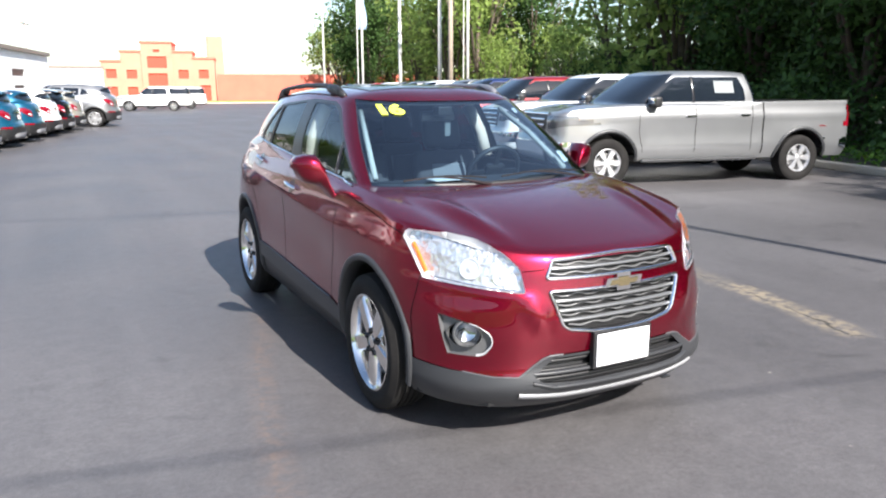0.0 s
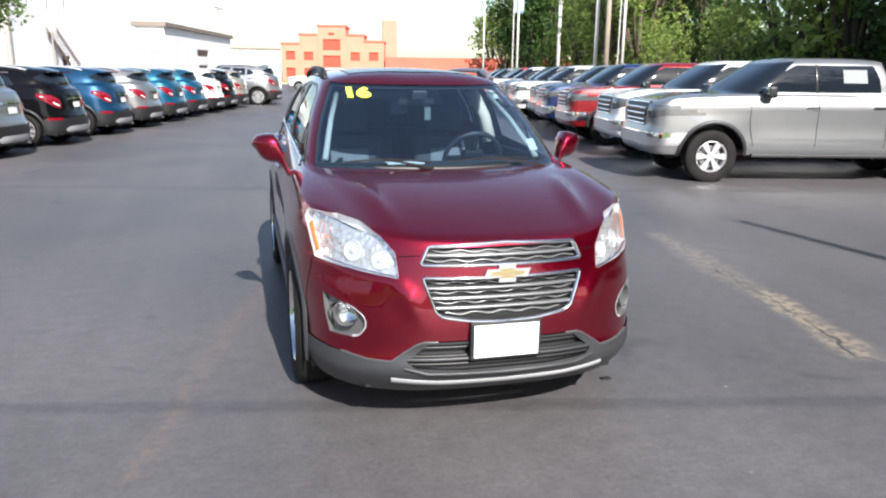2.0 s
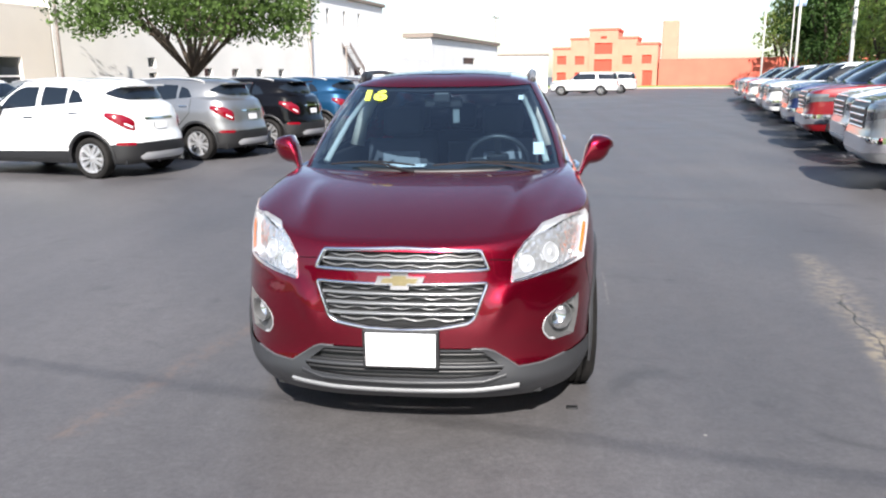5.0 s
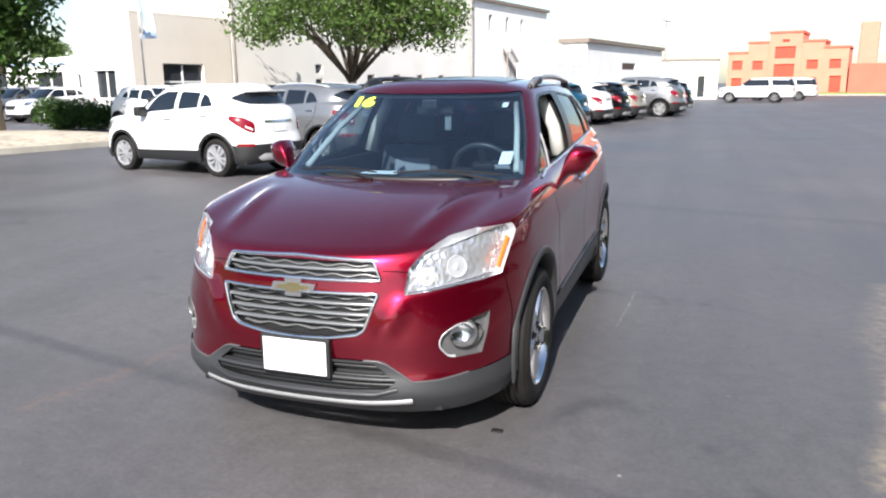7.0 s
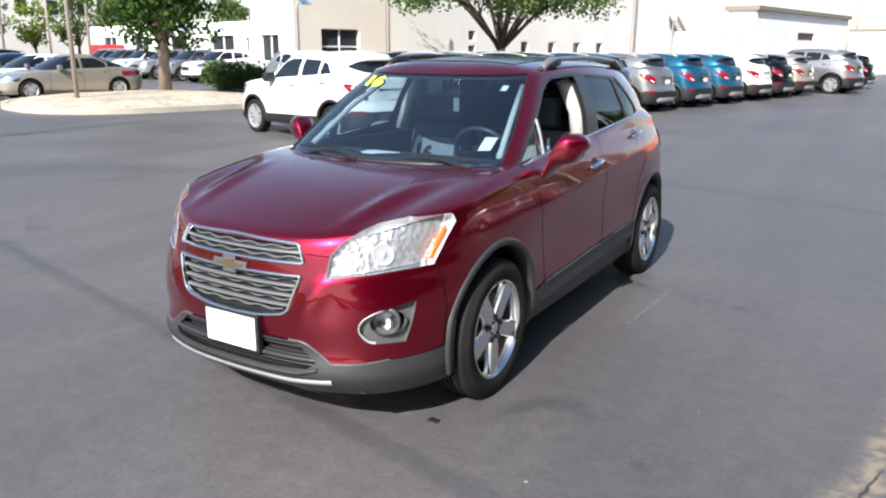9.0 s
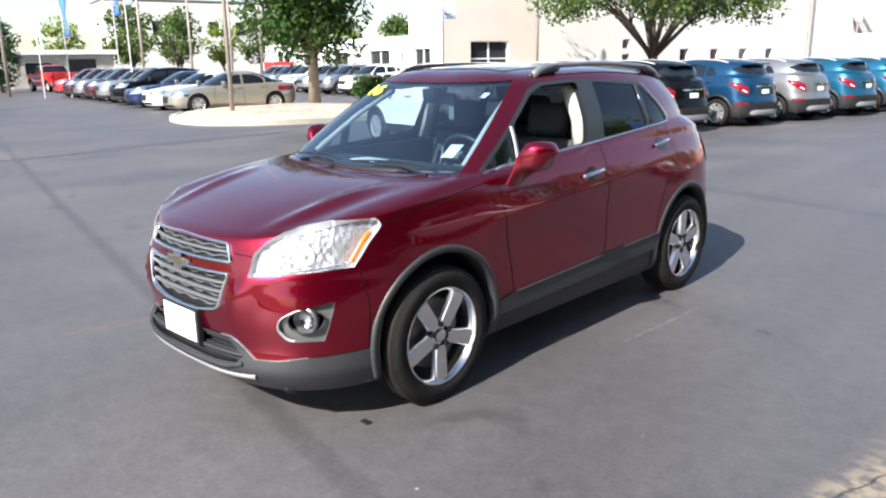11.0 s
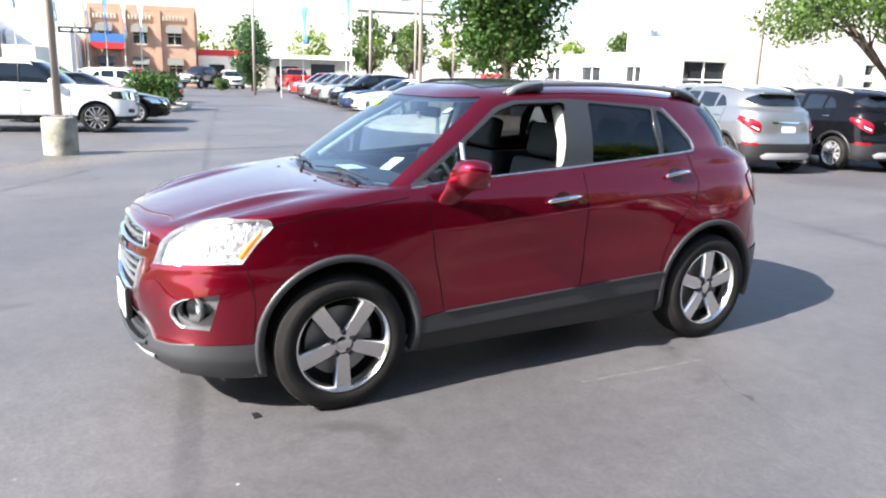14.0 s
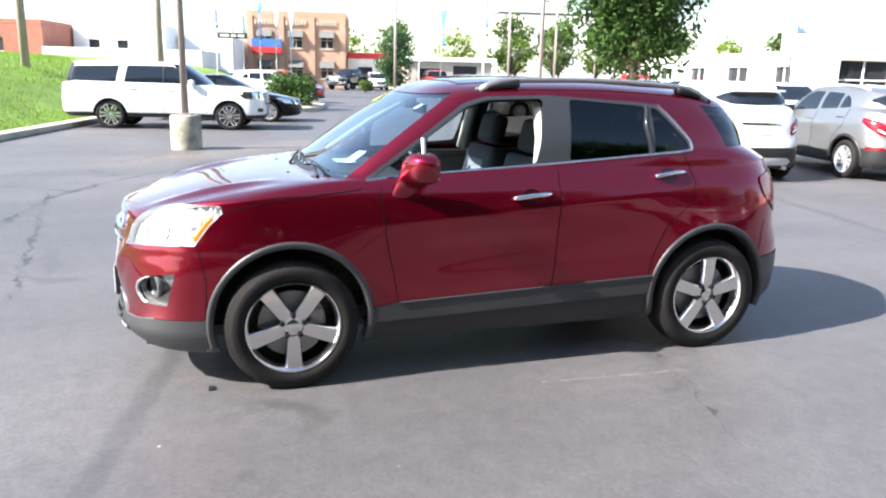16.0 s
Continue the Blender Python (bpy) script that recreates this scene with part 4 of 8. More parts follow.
        for cx, cz, rr in ((0.545, 0.812, 0.040), (0.655, 0.840, 0.048)):
            c, n = full_front(sh, s * cx, cz, -0.031)
            mm = look(c, c - n)
            bm = bmesh.new()
            rings = revolve(bm, [(0.0, rr), (0.006, rr * 0.97), (0.006, rr * 0.90), (0.001, rr * 0.82), (0.0012, rr * 0.30), (0.008, rr * 0.26), (0.011, rr * 0.12)], 24, axis="z", m=mm)
            bm.faces.new(rings[-1])
            part("reflector", bm, LAMP_GREY, lamp, smooth=True, angle=35)
        ribbon(sh, [(-0.478, 0.805), (-0.448, 0.850), (-0.412, 0.897), (-0.385, 0.926)], (-1, 0, 0), 0.026, -0.006, "side_marker", AMBER, lamp, "amber side marker", sides=(sd,), height=0.003)
        front_strip(sh, [(s * a, b) for a, b in ((0.478, 0.752), (0.62, 0.770), (0.76, 0.792))], 0.008, -0.004, 0.006, "lamp_sill", LAMP_REFLECTOR, lamp)
        # fog lamp in its bezel
        fl = skin_part("fog_lamp_bezel", sh, groups[13], FOG_BEZEL, car, "satin silver fog lamp bezel with a round lamp", sides=sd, lift=-0.026)
        skirt("bezel_wall", sh, groups[13], 0.001, -0.026, FOG_BEZEL, fl, sd)
        fo = rounded([(0.742, 0.467), (0.636, 0.467), (0.601, 0.520), (0.609, 0.568), (0.657, 0.604), (0.740, 0.629)], 0.022)
        front_strip(sh, [(s * a, b) for a, b in fo[5:-5]], 0.007, -0.004, 0.005, "bezel_edge", SILVER_PLASTIC, fl)
        c, n = full_front(sh, s * 0.694, 0.558, -0.026)
        mm = look(c, c + Vector((s * 0.35, -1, 0)))
        bm = bmesh.new()
        rings = revolve(bm, [(0.010, 0.064), (-0.005, 0.062), (-0.008, 0.057), (-0.003, 0.053), (0.030, 0.049), (0.052, 0.046)], 32, axis="z", m=mm)
        part("fog_lamp_ring", bm, FOG_BEZEL, fl, smooth=True, angle=40)
        bm = bmesh.new()
        rings = revolve(bm, [(0.030, 0.049), (0.042, 0.032), (0.048, 0.004)], 20, axis="z", m=mm)
        part("fog_reflector", bm, LAMP_REFLECTOR, fl, smooth=True)
        bm = bmesh.new()
        rings = revolve(bm, [(0.024, 0.049), (0.014, 0.036), (0.010, 0.018), (0.009, 0.002)], 24, axis="z", m=mm)
        part("fog_lens", bm, GLASS_LAMP, fl, smooth=True)
    # bonnet shut line and washer jets
    for s in (-1, 1):
        front_strip(sh, [(s * 0.372, 0.842), (s * 0.466, 0.834)], 0.005, 0.0005, 0.0012, "shut_line", SEAM, car)
        bm = new_box(s * 0.33 - 0.012, s * 0.33 + 0.012, 0.040, 0.055, 1.078, 1.091, bevel=0.003)
        part("washer_jet", bm, BLACK_PLASTIC, car)


def hero_sides(sh, car):
    W = (-1, 0, 0)
    for s, sd in ((1, "left"), (-1, "right")):
        for ya in (0.0, 2.555):
            # wheel arch flare and liner
            verts, faces, pts = [], [], []
            n = 32
            a0, a1 = (-18, 196) if ya == 0 else (-18, 197)
            for k in range(n + 1):
                a = radians(a0 + (a1 - a0) * k / n)
                end = max(0.0, math.sin(math.pi * k / n)) ** 0.35
                ring = []
                for rr, up in ((0.396, -0.07), (0.398, 0.002), (0.403, 0.008), (0.422, 0.010), (0.432, 0.007), (0.436, -0.010)):
                    y, z = ya + rr * math.cos(a), 0.368 + rr * math.sin(a)
                    loc, nn = sh.onto(0, y, max(z, 0.23), W, 0.0)
                    x = max(loc.x, 0.84) + (up if up < 0 else 0.002 + up * end)
                    ring.append((s * x, y, z))
                verts += ring
            for k in range(n):
                for q in range(5):
                    f = (k * 6 + q, (k + 1) * 6 + q, (k + 1) * 6 + q + 1, k * 6 + q + 1)
                    faces.append(f if s < 0 else f[::-1])
            mesh_ob("wheel_arch_flare", verts, faces, CLADDING, car, "grey plastic wheel arch moulding", smooth=True)
            bm = bmesh.new()
            rings = revolve(bm, [(s * 0.850, 0.399), (s * 0.60, 0.406), (s * 0.52, 0.30), (s * 0.50, 0.05)], 40, m=Matrix.Translation((0, ya, 0.368)))
            low = [v for v in bm.verts if v.co.z < 0.25]
            bmesh.ops.delete(bm, geom=low, context="VERTS")
            part("wheel_arch_liner", bm, BLACK_PLASTIC, car)
            wheel(car, s * 0.878, ya, 0.343, 0.352, 0.215, 0.247, 5, RIM_CHROME, s, turn=0.0 if ya == 0 else 34.0)
        # shut lines
        seams = [
            [(0.472, 1.075), (0.475, 0.95), (0.50, 0.75), (0.535, 0.60), (0.56, 0.45)],
            [(1.512, 1.16), (1.505, 0.9), (1.49, 0.6), (1.47, 0.46)],
            [(2.36, 1.225), (2.42, 1.05), (2.38, 0.93), (2.22, 0.80), (2.13, 0.62), (2.11, 0.50)],
            [(2.93, 0.56), (2.945, 0.70), (2.965, 0.80)],
            [(-0.435, 0.40), (-0.425, 0.60), (-0.46, 0.79)],
            [(-0.33, 0.955), (-0.10, 1.000), (0.15, 1.03), (0.36, 1.052), (0.40, 1.085)],
        ]
        for ln in seams:
            ribbon(sh, ln, W, 0.0045, 0.0012, "shut_line", SEAM, car, sides=(sd,))
        # bright strip under the windows
        ribbon(sh, [(0.40, 1.094), (0.60, 1.110), (1.5, 1.166), (2.30, 1.224), (2.425, 1.236)], W, 0.013, 0.003, "window_strip", CHROME, car, "chrome strip under the windows", sides=(sd,), height=0.005)
        ribbon(sh, [(2.43, 1.245), (2.415, 1.29), (2.235, 1.495)], W, 0.010, 0.003, "window_strip", CHROME, car, sides=(sd,), height=0.005)
        ribbon(sh, [(2.148, 1.222), (2.125, 1.38), (2.155, 1.488)], W, 0.018, 0.002, "window_divider", BLACK_GLOSS, car, sides=(sd,), height=0.004)
        ribbon(sh, [(0.728, 1.118), (0.734, 1.308)], W, 0.024, 0.002, "window_divider", SILVER_PLASTIC if s > 0 else BLACK_GLOSS, car, sides=(sd,), height=0.004)
        # sill seam, crease lines
        ribbon(sh, [(0.57, 0.438), (1.4, 0.468), (2.13, 0.494)], W, 0.010, 0.006, "cladding_edge", CLADDING, car, sides=(sd,), height=0.006)
        # handles
        for y0, y1, z0, z1 in ((1.215, 1.445, 0.985, 1.003), (2.135, 2.345, 1.083, 1.106)):
            bm = bmesh.new()
            line = []
            for k in range(9):
                t = k / 8
                y, z = y0 + (y1 - y0) * t, z0 + (z1 - z0) * t
                loc, nn = sh.onto(0, y, z, W, 0.030 * math.sin(math.pi * min(max(t, 0.08), 0.92)) ** 0.5)
                line.append((s * loc.x, loc.y, loc.z))
            tube(bm, line, [0.010] + [0.014] * 7 + [0.010], 8)
            hd = part("door_handle", bm, CHROME, car, "chrome door handle", smooth=True)
            loc, nn = sh.onto(0, (y0 + y1) / 2, (z0 + z1) / 2, W, 0.002)
            # A flat dark patch paints the shade of the cup behind the handle.
            bm = bmesh.new()
            ang = [2 * math.pi * k / 20 for k in range(20)]
            vs = []
            for a in ang:
                l2, _ = sh.onto(0, (y0 + y1) / 2 + 0.058 * math.cos(a), (z0 + z1) / 2 + 0.042 * math.sin(a), W, 0.002)
                vs.append(bm.verts.new((s * l2.x, l2.y, l2.z)))
            bm.faces.new(vs)
            part("handle_recess", bm, CUP_DARK, hd, smooth=True)
        # mirror: a foot on the door that widens into a wedge-shaped head
        secs = [((0.800, 0.565, 0.985), 0.045, 0.018), ((0.830, 0.575, 1.012), 0.048, 0.030), ((0.850, 0.600, 1.055), 0.055, 0.045), ((0.872, 0.635, 1.120), 0.075, 0.076),
                ((0.905, 0.662, 1.166), 0.096, 0.086), ((0.950, 0.674, 1.168), 0.096, 0.083), ((0.990, 0.682, 1.168), 0.080, 0.071), ((1.012, 0.686, 1.165), 0.056, 0.050), ((1.020, 0.688, 1.163), 0.020, 0.020)]
        bm, rings = bmesh.new(), []
        for (cx, cy, cz), hy, hz in secs:
            ring = []
            for k in range(24):
                a = 2 * math.pi * k / 24
                ca, sa = math.cos(a), math.sin(a)
                yy = math.copysign(abs(ca) ** (0.75 if ca < 0 else 0.45), ca) * (hy if ca < 0 else hy * 0.8)
                ring.append(bm.verts.new((s * (cx + 0.02 * sa * (cx - 0.8) / 0.2), cy + yy, cz + math.copysign(abs(sa) ** 0.70, sa) * hz)))
            rings.append(ring)
        for ra, rb in zip(rings, rings[1:]):
            for k in range(24):
                bm.faces.new((ra[k], ra[(k + 1) % 24], rb[(k + 1) % 24], rb[k]))
        bm.faces.new(rings[0]); bm.faces.new(rings[-1])
        mi = part("door_mirror", bm, PAINT_RED, car, "crimson door mirror", smooth=True)
        part("mirror_base", new_box(s * 0.80 - 0.03, s * 0.80 + 0.03, 0.52, 0.61, 0.972, 0.990, bevel=0.010), BLACK_PLASTIC, mi)
        bm = new_box(s * 0.938 - 0.036, s * 0.938 + 0.036, 0.725, 0.752, 1.115, 1.205, bevel=0.006)
        part("mirror_glass", bm, CHROME, mi, "mirror glass")
        # roof rail
        bm = bmesh.new()
        line = []
        for k in range(25):
            t = k / 24
            y = 1.10 + 1.55 * t
            x = 0.560 + 0.012 * math.sin(math.pi * t) - 0.03 * t
            h = 0.050 * min(1, (math.sin(math.pi * t) * 3.2)) ** 0.6 if 0 < t < 1 else 0.0
            loc, nn = sh.onto(x, y, 2.0, (0, 0, -1), 0.0)
            line.append((s * x, y, loc.z + h - 0.004))
        tube(bm, line, [0.016 if 2 < k < 22 else 0.022 for k in range(25)], 8)
        rl = part("roof_rail", bm, RAIL_GREY if s > 0 else BLACK_PLASTIC, car, "satin roof rail with dark ends", smooth=True)
        for y0, y1 in ((1.08, 1.34), (2.42, 2.68)):
            bm = bmesh.new()
            line = []
            for k in range(7):
                t = k / 6
                y = y0 + (y1 - y0) * t
                f = t if y0 < 2 else 1 - t
                x = 0.560 + 0.012 * math.sin(math.pi * (y - 1.1) / 1.55) - 0.03 * (y - 1.1) / 1.55
                loc, nn = sh.onto(x, y, 2.0, (0, 0, -1), 0.0)
                line.append((s * x, y, loc.z + 0.050 * f ** 0.7 * 0.62))
            tube(bm, line, [0.016 + 0.012 * (k / 6 if y0 < 2 else 1 - k / 6) for k in range(7)], 8)
            part("rail_foot", bm, BLACK_PLASTIC, rl, smooth=True)
    # roof ditch lines and dark panel of the roof
    bm = bmesh.new()
    vs = []
    for y in np.linspace(1.02, 1.62, 8):
        for x in np.linspace(-0.42, 0.42, 9):
            loc, nn = sh.onto(abs(x), y, 2.2, (0, 0, -1), 0.004)
            vs.append(bm.verts.new((x, y, loc.z)))
    for i in range(7):
        for j in range(8):
            bm.faces.new((vs[i * 9 + j], vs[i * 9 + j + 1], vs[(i + 1) * 9 + j + 1], vs[(i + 1) * 9 + j]))
    part("sunroof", bm, BLACK_GLOSS, car, "dark glass sunroof", smooth=True)
    # under tray; its unseen front sheet is added to stop sun leaking through
    part("underbody", new_box(-0.52, 0.52, -0.60, 3.0, 0.21, 0.27), BLACK_PLASTIC, car)
    part("undertray", prism(bmesh.new(), [(-0.60, -0.74), (0.60, -0.74), (0.80, -0.42), (-0.80, -0.42)], (0.222, 0.26)), BLACK_PLASTIC, car)


def hero_cabin(sh, car):
    # floor, dashboard, wheel, seats
    bm = bmesh.new()
    prof = [(0.28, 0.70), (0.28, 1.045), (0.40, 1.075), (0.66, 1.075), (0.80, 1.03), (0.84, 0.92), (0.78, 0.70)]
    prism(bm, prof, (-0.70, 0.70), Matrix(((0, 0, 1, 0), (1, 0, 0, 0), (0, 1, 0, 0), (0, 0, 0, 1))))
    part("dashboard", bm, TRIM_DARK, car, "dark moulded dashboard")
    part("cabin_floor", new_box(-0.74, 0.74, 0.3, 3.1, 0.34, 0.40), TRIM_DARK, car)
    for s in (-1, 1):
        part("door_panel", new_box(s * 0.765 - 0.02, s * 0.765 + 0.02, 0.5, 2.40, 0.4, 1.10, bevel=0.01), TRIM_DARK, car)
        # pale pillar linings
        bm = bmesh.new()
        tube(bm, [(s * 0.685, 1.455, 1.12), (s * 0.645, 1.475, 1.3), (s * 0.545, 1.49, 1.49)], [0.052, 0.045, 0.045], 8)
        part("pillar_lining", bm, TRIM_LIGHT, car, "pale pillar lining", smooth=True)
        bm = bmesh.new()
        tube(bm, [(s * 0.640, 0.42, 1.12), (s * 0.570, 0.72, 1.33), (s * 0.500, 0.98, 1.475)], [0.018, 0.017, 0.016], 8)
        part("pillar_lining", bm, TRIM_LIGHT, car, "pale pillar lining", smooth=True)
    for x in (-0.36, 0.36):
        st = new("front_seat"); st.parent = car; st.matrix_local = Matrix.Translation((x, 1.18, 0.40))
        st["label"] = "dark cloth front seat"
        seat_parts(st, 0.25)
    for x in (-0.38, 0.0, 0.38):
        st = new("rear_seat"); st.parent = car; st.matrix_local = Matrix.Translation((x, 2.02, 0.40))
        seat_parts(st, 0.20)
    # steering wheel
    m = Matrix.Translation((0.35, 0.80, 1.075)) @ Matrix.Rotation(radians(-62), 4, "X")
    bm = bmesh.new()
    n, k2 = 36, 8
    R, r = 0.185, 0.016
    vs = [[bm.verts.new(m @ Vector(((R + r * math.cos(b)) * math.cos(a), (R + r * math.cos(b)) * math.sin(a), r * math.sin(b)))) for b in [2 * math.pi * q / k2 for q in range(k2)]] for a in [2 * math.pi * q / n for q in range(n)]]
    for i in range(n):
        for j in range(k2):
            bm.faces.new((vs[i][j], vs[(i + 1) % n][j], vs[(i + 1) % n][(j + 1) % k2], vs[i][(j + 1) % k2]))
    sw = part("steering_wheel", bm, CLADDING, car, "black steering wheel", smooth=True)
    part("wheel_boss", new_box(-0.07, 0.07, -0.06, 0.05, -0.03, 0.02, m, 0.02), BLACK_PLASTIC, sw)
    for a in (0, 180, 270):
        part("wheel_spoke", new_box(0.05, 0.18, -0.018, 0.018, -0.012, 0.008, m @ Matrix.Rotation(radians(a), 4, "Z"), 0.006), BLACK_PLASTIC, sw)
    # inner mirror with a hanging tag
    part("inner_mirror", new_box(-0.12, 0.12, 0.90, 0.93, 1.405, 1.47, bevel=0.012), BLACK_PLASTIC, car)
    part("mirror_mount", new_box(-0.05, 0.05, 0.80, 0.88, 1.44, 1.50, bevel=0.01), BLACK_PLASTIC, car)
    part("hanging_tag", new_box(0.06, 0.10, 0.925, 0.93, 1.31, 1.40), SHEET_GREY, car, "pale paper tag")
    # papers on the dashboard, stickers in the glass, numbers on the screen
    part("dash_paper", new_box(-0.28, -0.06, 0.40, 0.52, 1.088, 1.092), PAPER, car, "white paper lying on the dashboard")
    for x0, x1, z0, z1 in ((0.565, 0.625, 1.175, 1.235), (0.475, 0.505, 1.462, 1.488)):
        bm = bmesh.new()
        vs = [full_screen(sh, x, z, -0.007) for x, z in ((x0, z0), (x1, z0), (x1, z1), (x0, z1))]
        bm.faces.new([bm.verts.new(v) for v in vs])
        part("window_sticker", bm, PAPER, car, "white paper sticker behind the windscreen")
    number_on_screen(sh, car)
    # wipers
    for x0, x1, zt in ((0.60, 0.02, 0.0), (-0.08, -0.56, 0.0)):
        line = [full_screen(sh, x0 + (x1 - x0) * t, 1.112 + 0.018 * math.sin(math.pi * t), 0.016) for t in np.linspace(0, 1, 9)]
        bm = tube(bmesh.new(), line, 0.005, 6)
        wp = part("wiper", bm, BLACK_PLASTIC, car, "black wiper at the foot of the windscreen")
        mid = line[5]
        part("wiper_arm", tube(bmesh.new(), [mid, (mid + Vector((x0 * 0.0, -0.05, -0.01))) * 0.5 + line[1] * 0.5, line[0] + Vector((0, -0.06, -0.03))], [0.004, 0.006, 0.009], 6), BLACK_PLASTIC, wp)
    # cowl
    bm = bmesh.new()
    tube(bm, [(x, 0.15 + 0.20 * (abs(x) / 0.70) ** 2.4, 1.088 + 0.008 * (abs(x) / 0.7)) for x in np.linspace(-0.70, 0.70, 29)], 0.020, 8)
    part("cowl", bm, BLACK_PLASTIC, car, "black cowl at the windscreen foot", smooth=True)


def full_screen(sh, x, z, lift=0.0):
    """A place on the windscreen from (x, z)."""
    loc, n = sh.onto(abs(x), 0, z, (0, 1, 0), lift)
    return Vector((loc.x if x >= 0 else -loc.x, loc.y, loc.z))


def number_on_screen(sh, car):
    cu = bpy.data.curves.new("model_year", "FONT")
    cu.body, cu.size, cu.align_x, cu.align_y, cu.offset = "16", 0.105, "CENTER", "CENTER", 0.006
    tmp = bpy.data.objects.new("tmp", cu)
    scene.collection.objects.link(tmp)
    me = bpy.data.meshes.new_from_object(tmp.evaluated_get(bpy.context.evaluated_depsgraph_get()))
    bpy.data.objects.remove(tmp)
    bm = bmesh.new()
    bm.from_mesh(me)
    bmesh.ops.triangulate(bm, faces=bm.faces)
    for v in bm.verts:
        v.co = full_screen(sh, -0.408 + v.co.x * 1.55, 1.482 + v.co.y * 0.70, 0.004)
    part("model_year_number", bm, STICKER_YELLOW, car, "yellow number 16 stuck on the windscreen")
    bpy.data.meshes.remove(me)


def seat_parts(st, half):
    part("seat_cushion", new_box(-half, half, -0.26, 0.24, 0.02, 0.22, bevel=0.05, seg=3), SEAT, st, smooth=True)
    m = Matrix.Translation((0, 0.20, 0.18)) @ Matrix.Rotation(radians(-14), 4, "X")
    part("seat_back", new_box(-half, half, -0.06, 0.07, 0.0, 0.60, m, 0.05, 3), SEAT, st, smooth=True)
    part("seat_insert", new_box(-half * 0.55, half * 0.55, -0.066, 0.05, 0.10, 0.50, m, 0.02, 2), SEAT_GREY, st)
    part("headrest", new_box(-half * 0.58, half * 0.58, -0.05, 0.06, 0.62, 0.83, m, 0.05, 3), SEAT, st, smooth=True)
# ---------------------------------------------------------------- the ground
LOT_TURN = -12.2     # the rows and kerbs of the lot against the crossover


def lot(s, d, z=0.0, turn=0.0):
    """A pose from metres along the rows (s), metres to their left (d), and a turn."""
    return pose(0, 0, 0, 0, 0, LOT_TURN) @ pose(-d, s, z, 0, 0, turn)


def lot_xy(s, d):
    p = lot(s, d).translation
    return p.x, p.y


def asphalt_mat():
    m = bpy.data.materials.new("sealed asphalt")
    m.use_nodes = True
    n, l = m.node_tree.nodes, m.node_tree.links
    b = n["Principled BSDF"]
    tc = n.new("ShaderNodeTexCoord")

    def math_(op, a, b_=None, c=None):
        q = n.new("ShaderNodeMath"); q.operation = op
        for k, v in enumerate((a, b_, c)):
            if v is None:
                continue
            if isinstance(v, (int, float)):
                q.inputs[k].default_value = v
            else:
                l.new(v, q.inputs[k])
        return q.outputs[0]

    def noise_(scale, detail=4, dist=0.0):
        q = n.new("ShaderNodeTexNoise")
        q.inputs["Scale"].default_value, q.inputs["Detail"].default_value, q.inputs["Distortion"].default_value = scale, detail, dist
        l.new(tc.outputs["Object"], q.inputs[0])
        return q.outputs[0]

    def rng(v, a, b_, c, d):
        q = n.new("ShaderNodeMapRange")
        l.new(v, q.inputs[0])
        for k, w in enumerate((a, b_, c, d)):
            q.inputs[k + 1].default_value = w
        return q.outputs[0]
    sep = n.new("ShaderNodeSeparateXYZ"); l.new(tc.outputs["Object"], sep.inputs[0])
    wob = math_("SUBTRACT", noise_(0.9, 5), 0.5)
    wob2 = math_("SUBTRACT", noise_(5.0, 4), 0.5)

    def seg(x0, y0, x1, y1, width, soft, wobble):
        """1 along a line on the ground, 0 away from it."""
        ln = math.hypot(x1 - x0, y1 - y0); ux, uy = (x1 - x0) / ln, (y1 - y0) / ln
        dx = math_("ADD", math_("SUBTRACT", sep.outputs[0], x0), math_("MULTIPLY", wob, wobble))
        dy = math_("ADD", math_("SUBTRACT", sep.outputs[1], y0), math_("MULTIPLY", wob2, wobble * 0.6))
        along = math_("ADD", math_("MULTIPLY", dx, ux), math_("MULTIPLY", dy, uy))
        t = math_("MINIMUM", math_("MAXIMUM", along, 0.0), ln)
        ex = math_("SUBTRACT", dx, math_("MULTIPLY", t, ux)); ey = math_("SUBTRACT", dy, math_("MULTIPLY", t, uy))
        dist = math_("SQRT", math_("ADD", math_("MULTIPLY", ex, ex), math_("MULTIPLY", ey, ey)))
        return rng(dist, width, width + soft, 1.0, 0.0)
    grain = noise_(160, 2)
    mid = noise_(9, 5)
    wide = noise_(0.35, 5, 0.6)
    v = math_("MULTIPLY", rng(grain, 0.2, 0.8, 0.72, 1.28), rng(mid, 0.3, 0.7, 0.90, 1.10))
    v = math_("MULTIPLY", v, rng(noise_(38, 3), 0.3, 0.7, 0.86, 1.14))
    v = math_("MULTIPLY", v, rng(wide, 0.3, 0.7, 0.82, 1.18))
    # streaks of the sealer along the rows
    rot = n.new("ShaderNodeMapping"); rot.inputs["Rotation"].default_value = (0, 0, radians(12.2)); rot.inputs["Scale"].default_value = (1.1, 0.05, 1)
    l.new(tc.outputs["Object"], rot.inputs[0])
    streak = n.new("ShaderNodeTexNoise"); streak.inputs["Scale"].default_value = 1.2; streak.inputs["Detail"].default_value = 4
    l.new(rot.outputs[0], streak.inputs[0])
    v = math_("MULTIPLY", v, rng(streak.outputs[0], 0.3, 0.7, 0.90, 1.10))
    base = n.new("ShaderNodeVectorMath"); base.operation = "SCALE"; base.inputs[0].default_value = (0.092, 0.0868, 0.0882)
    l.new(v, base.inputs["Scale"])
    col = base.outputs[0]

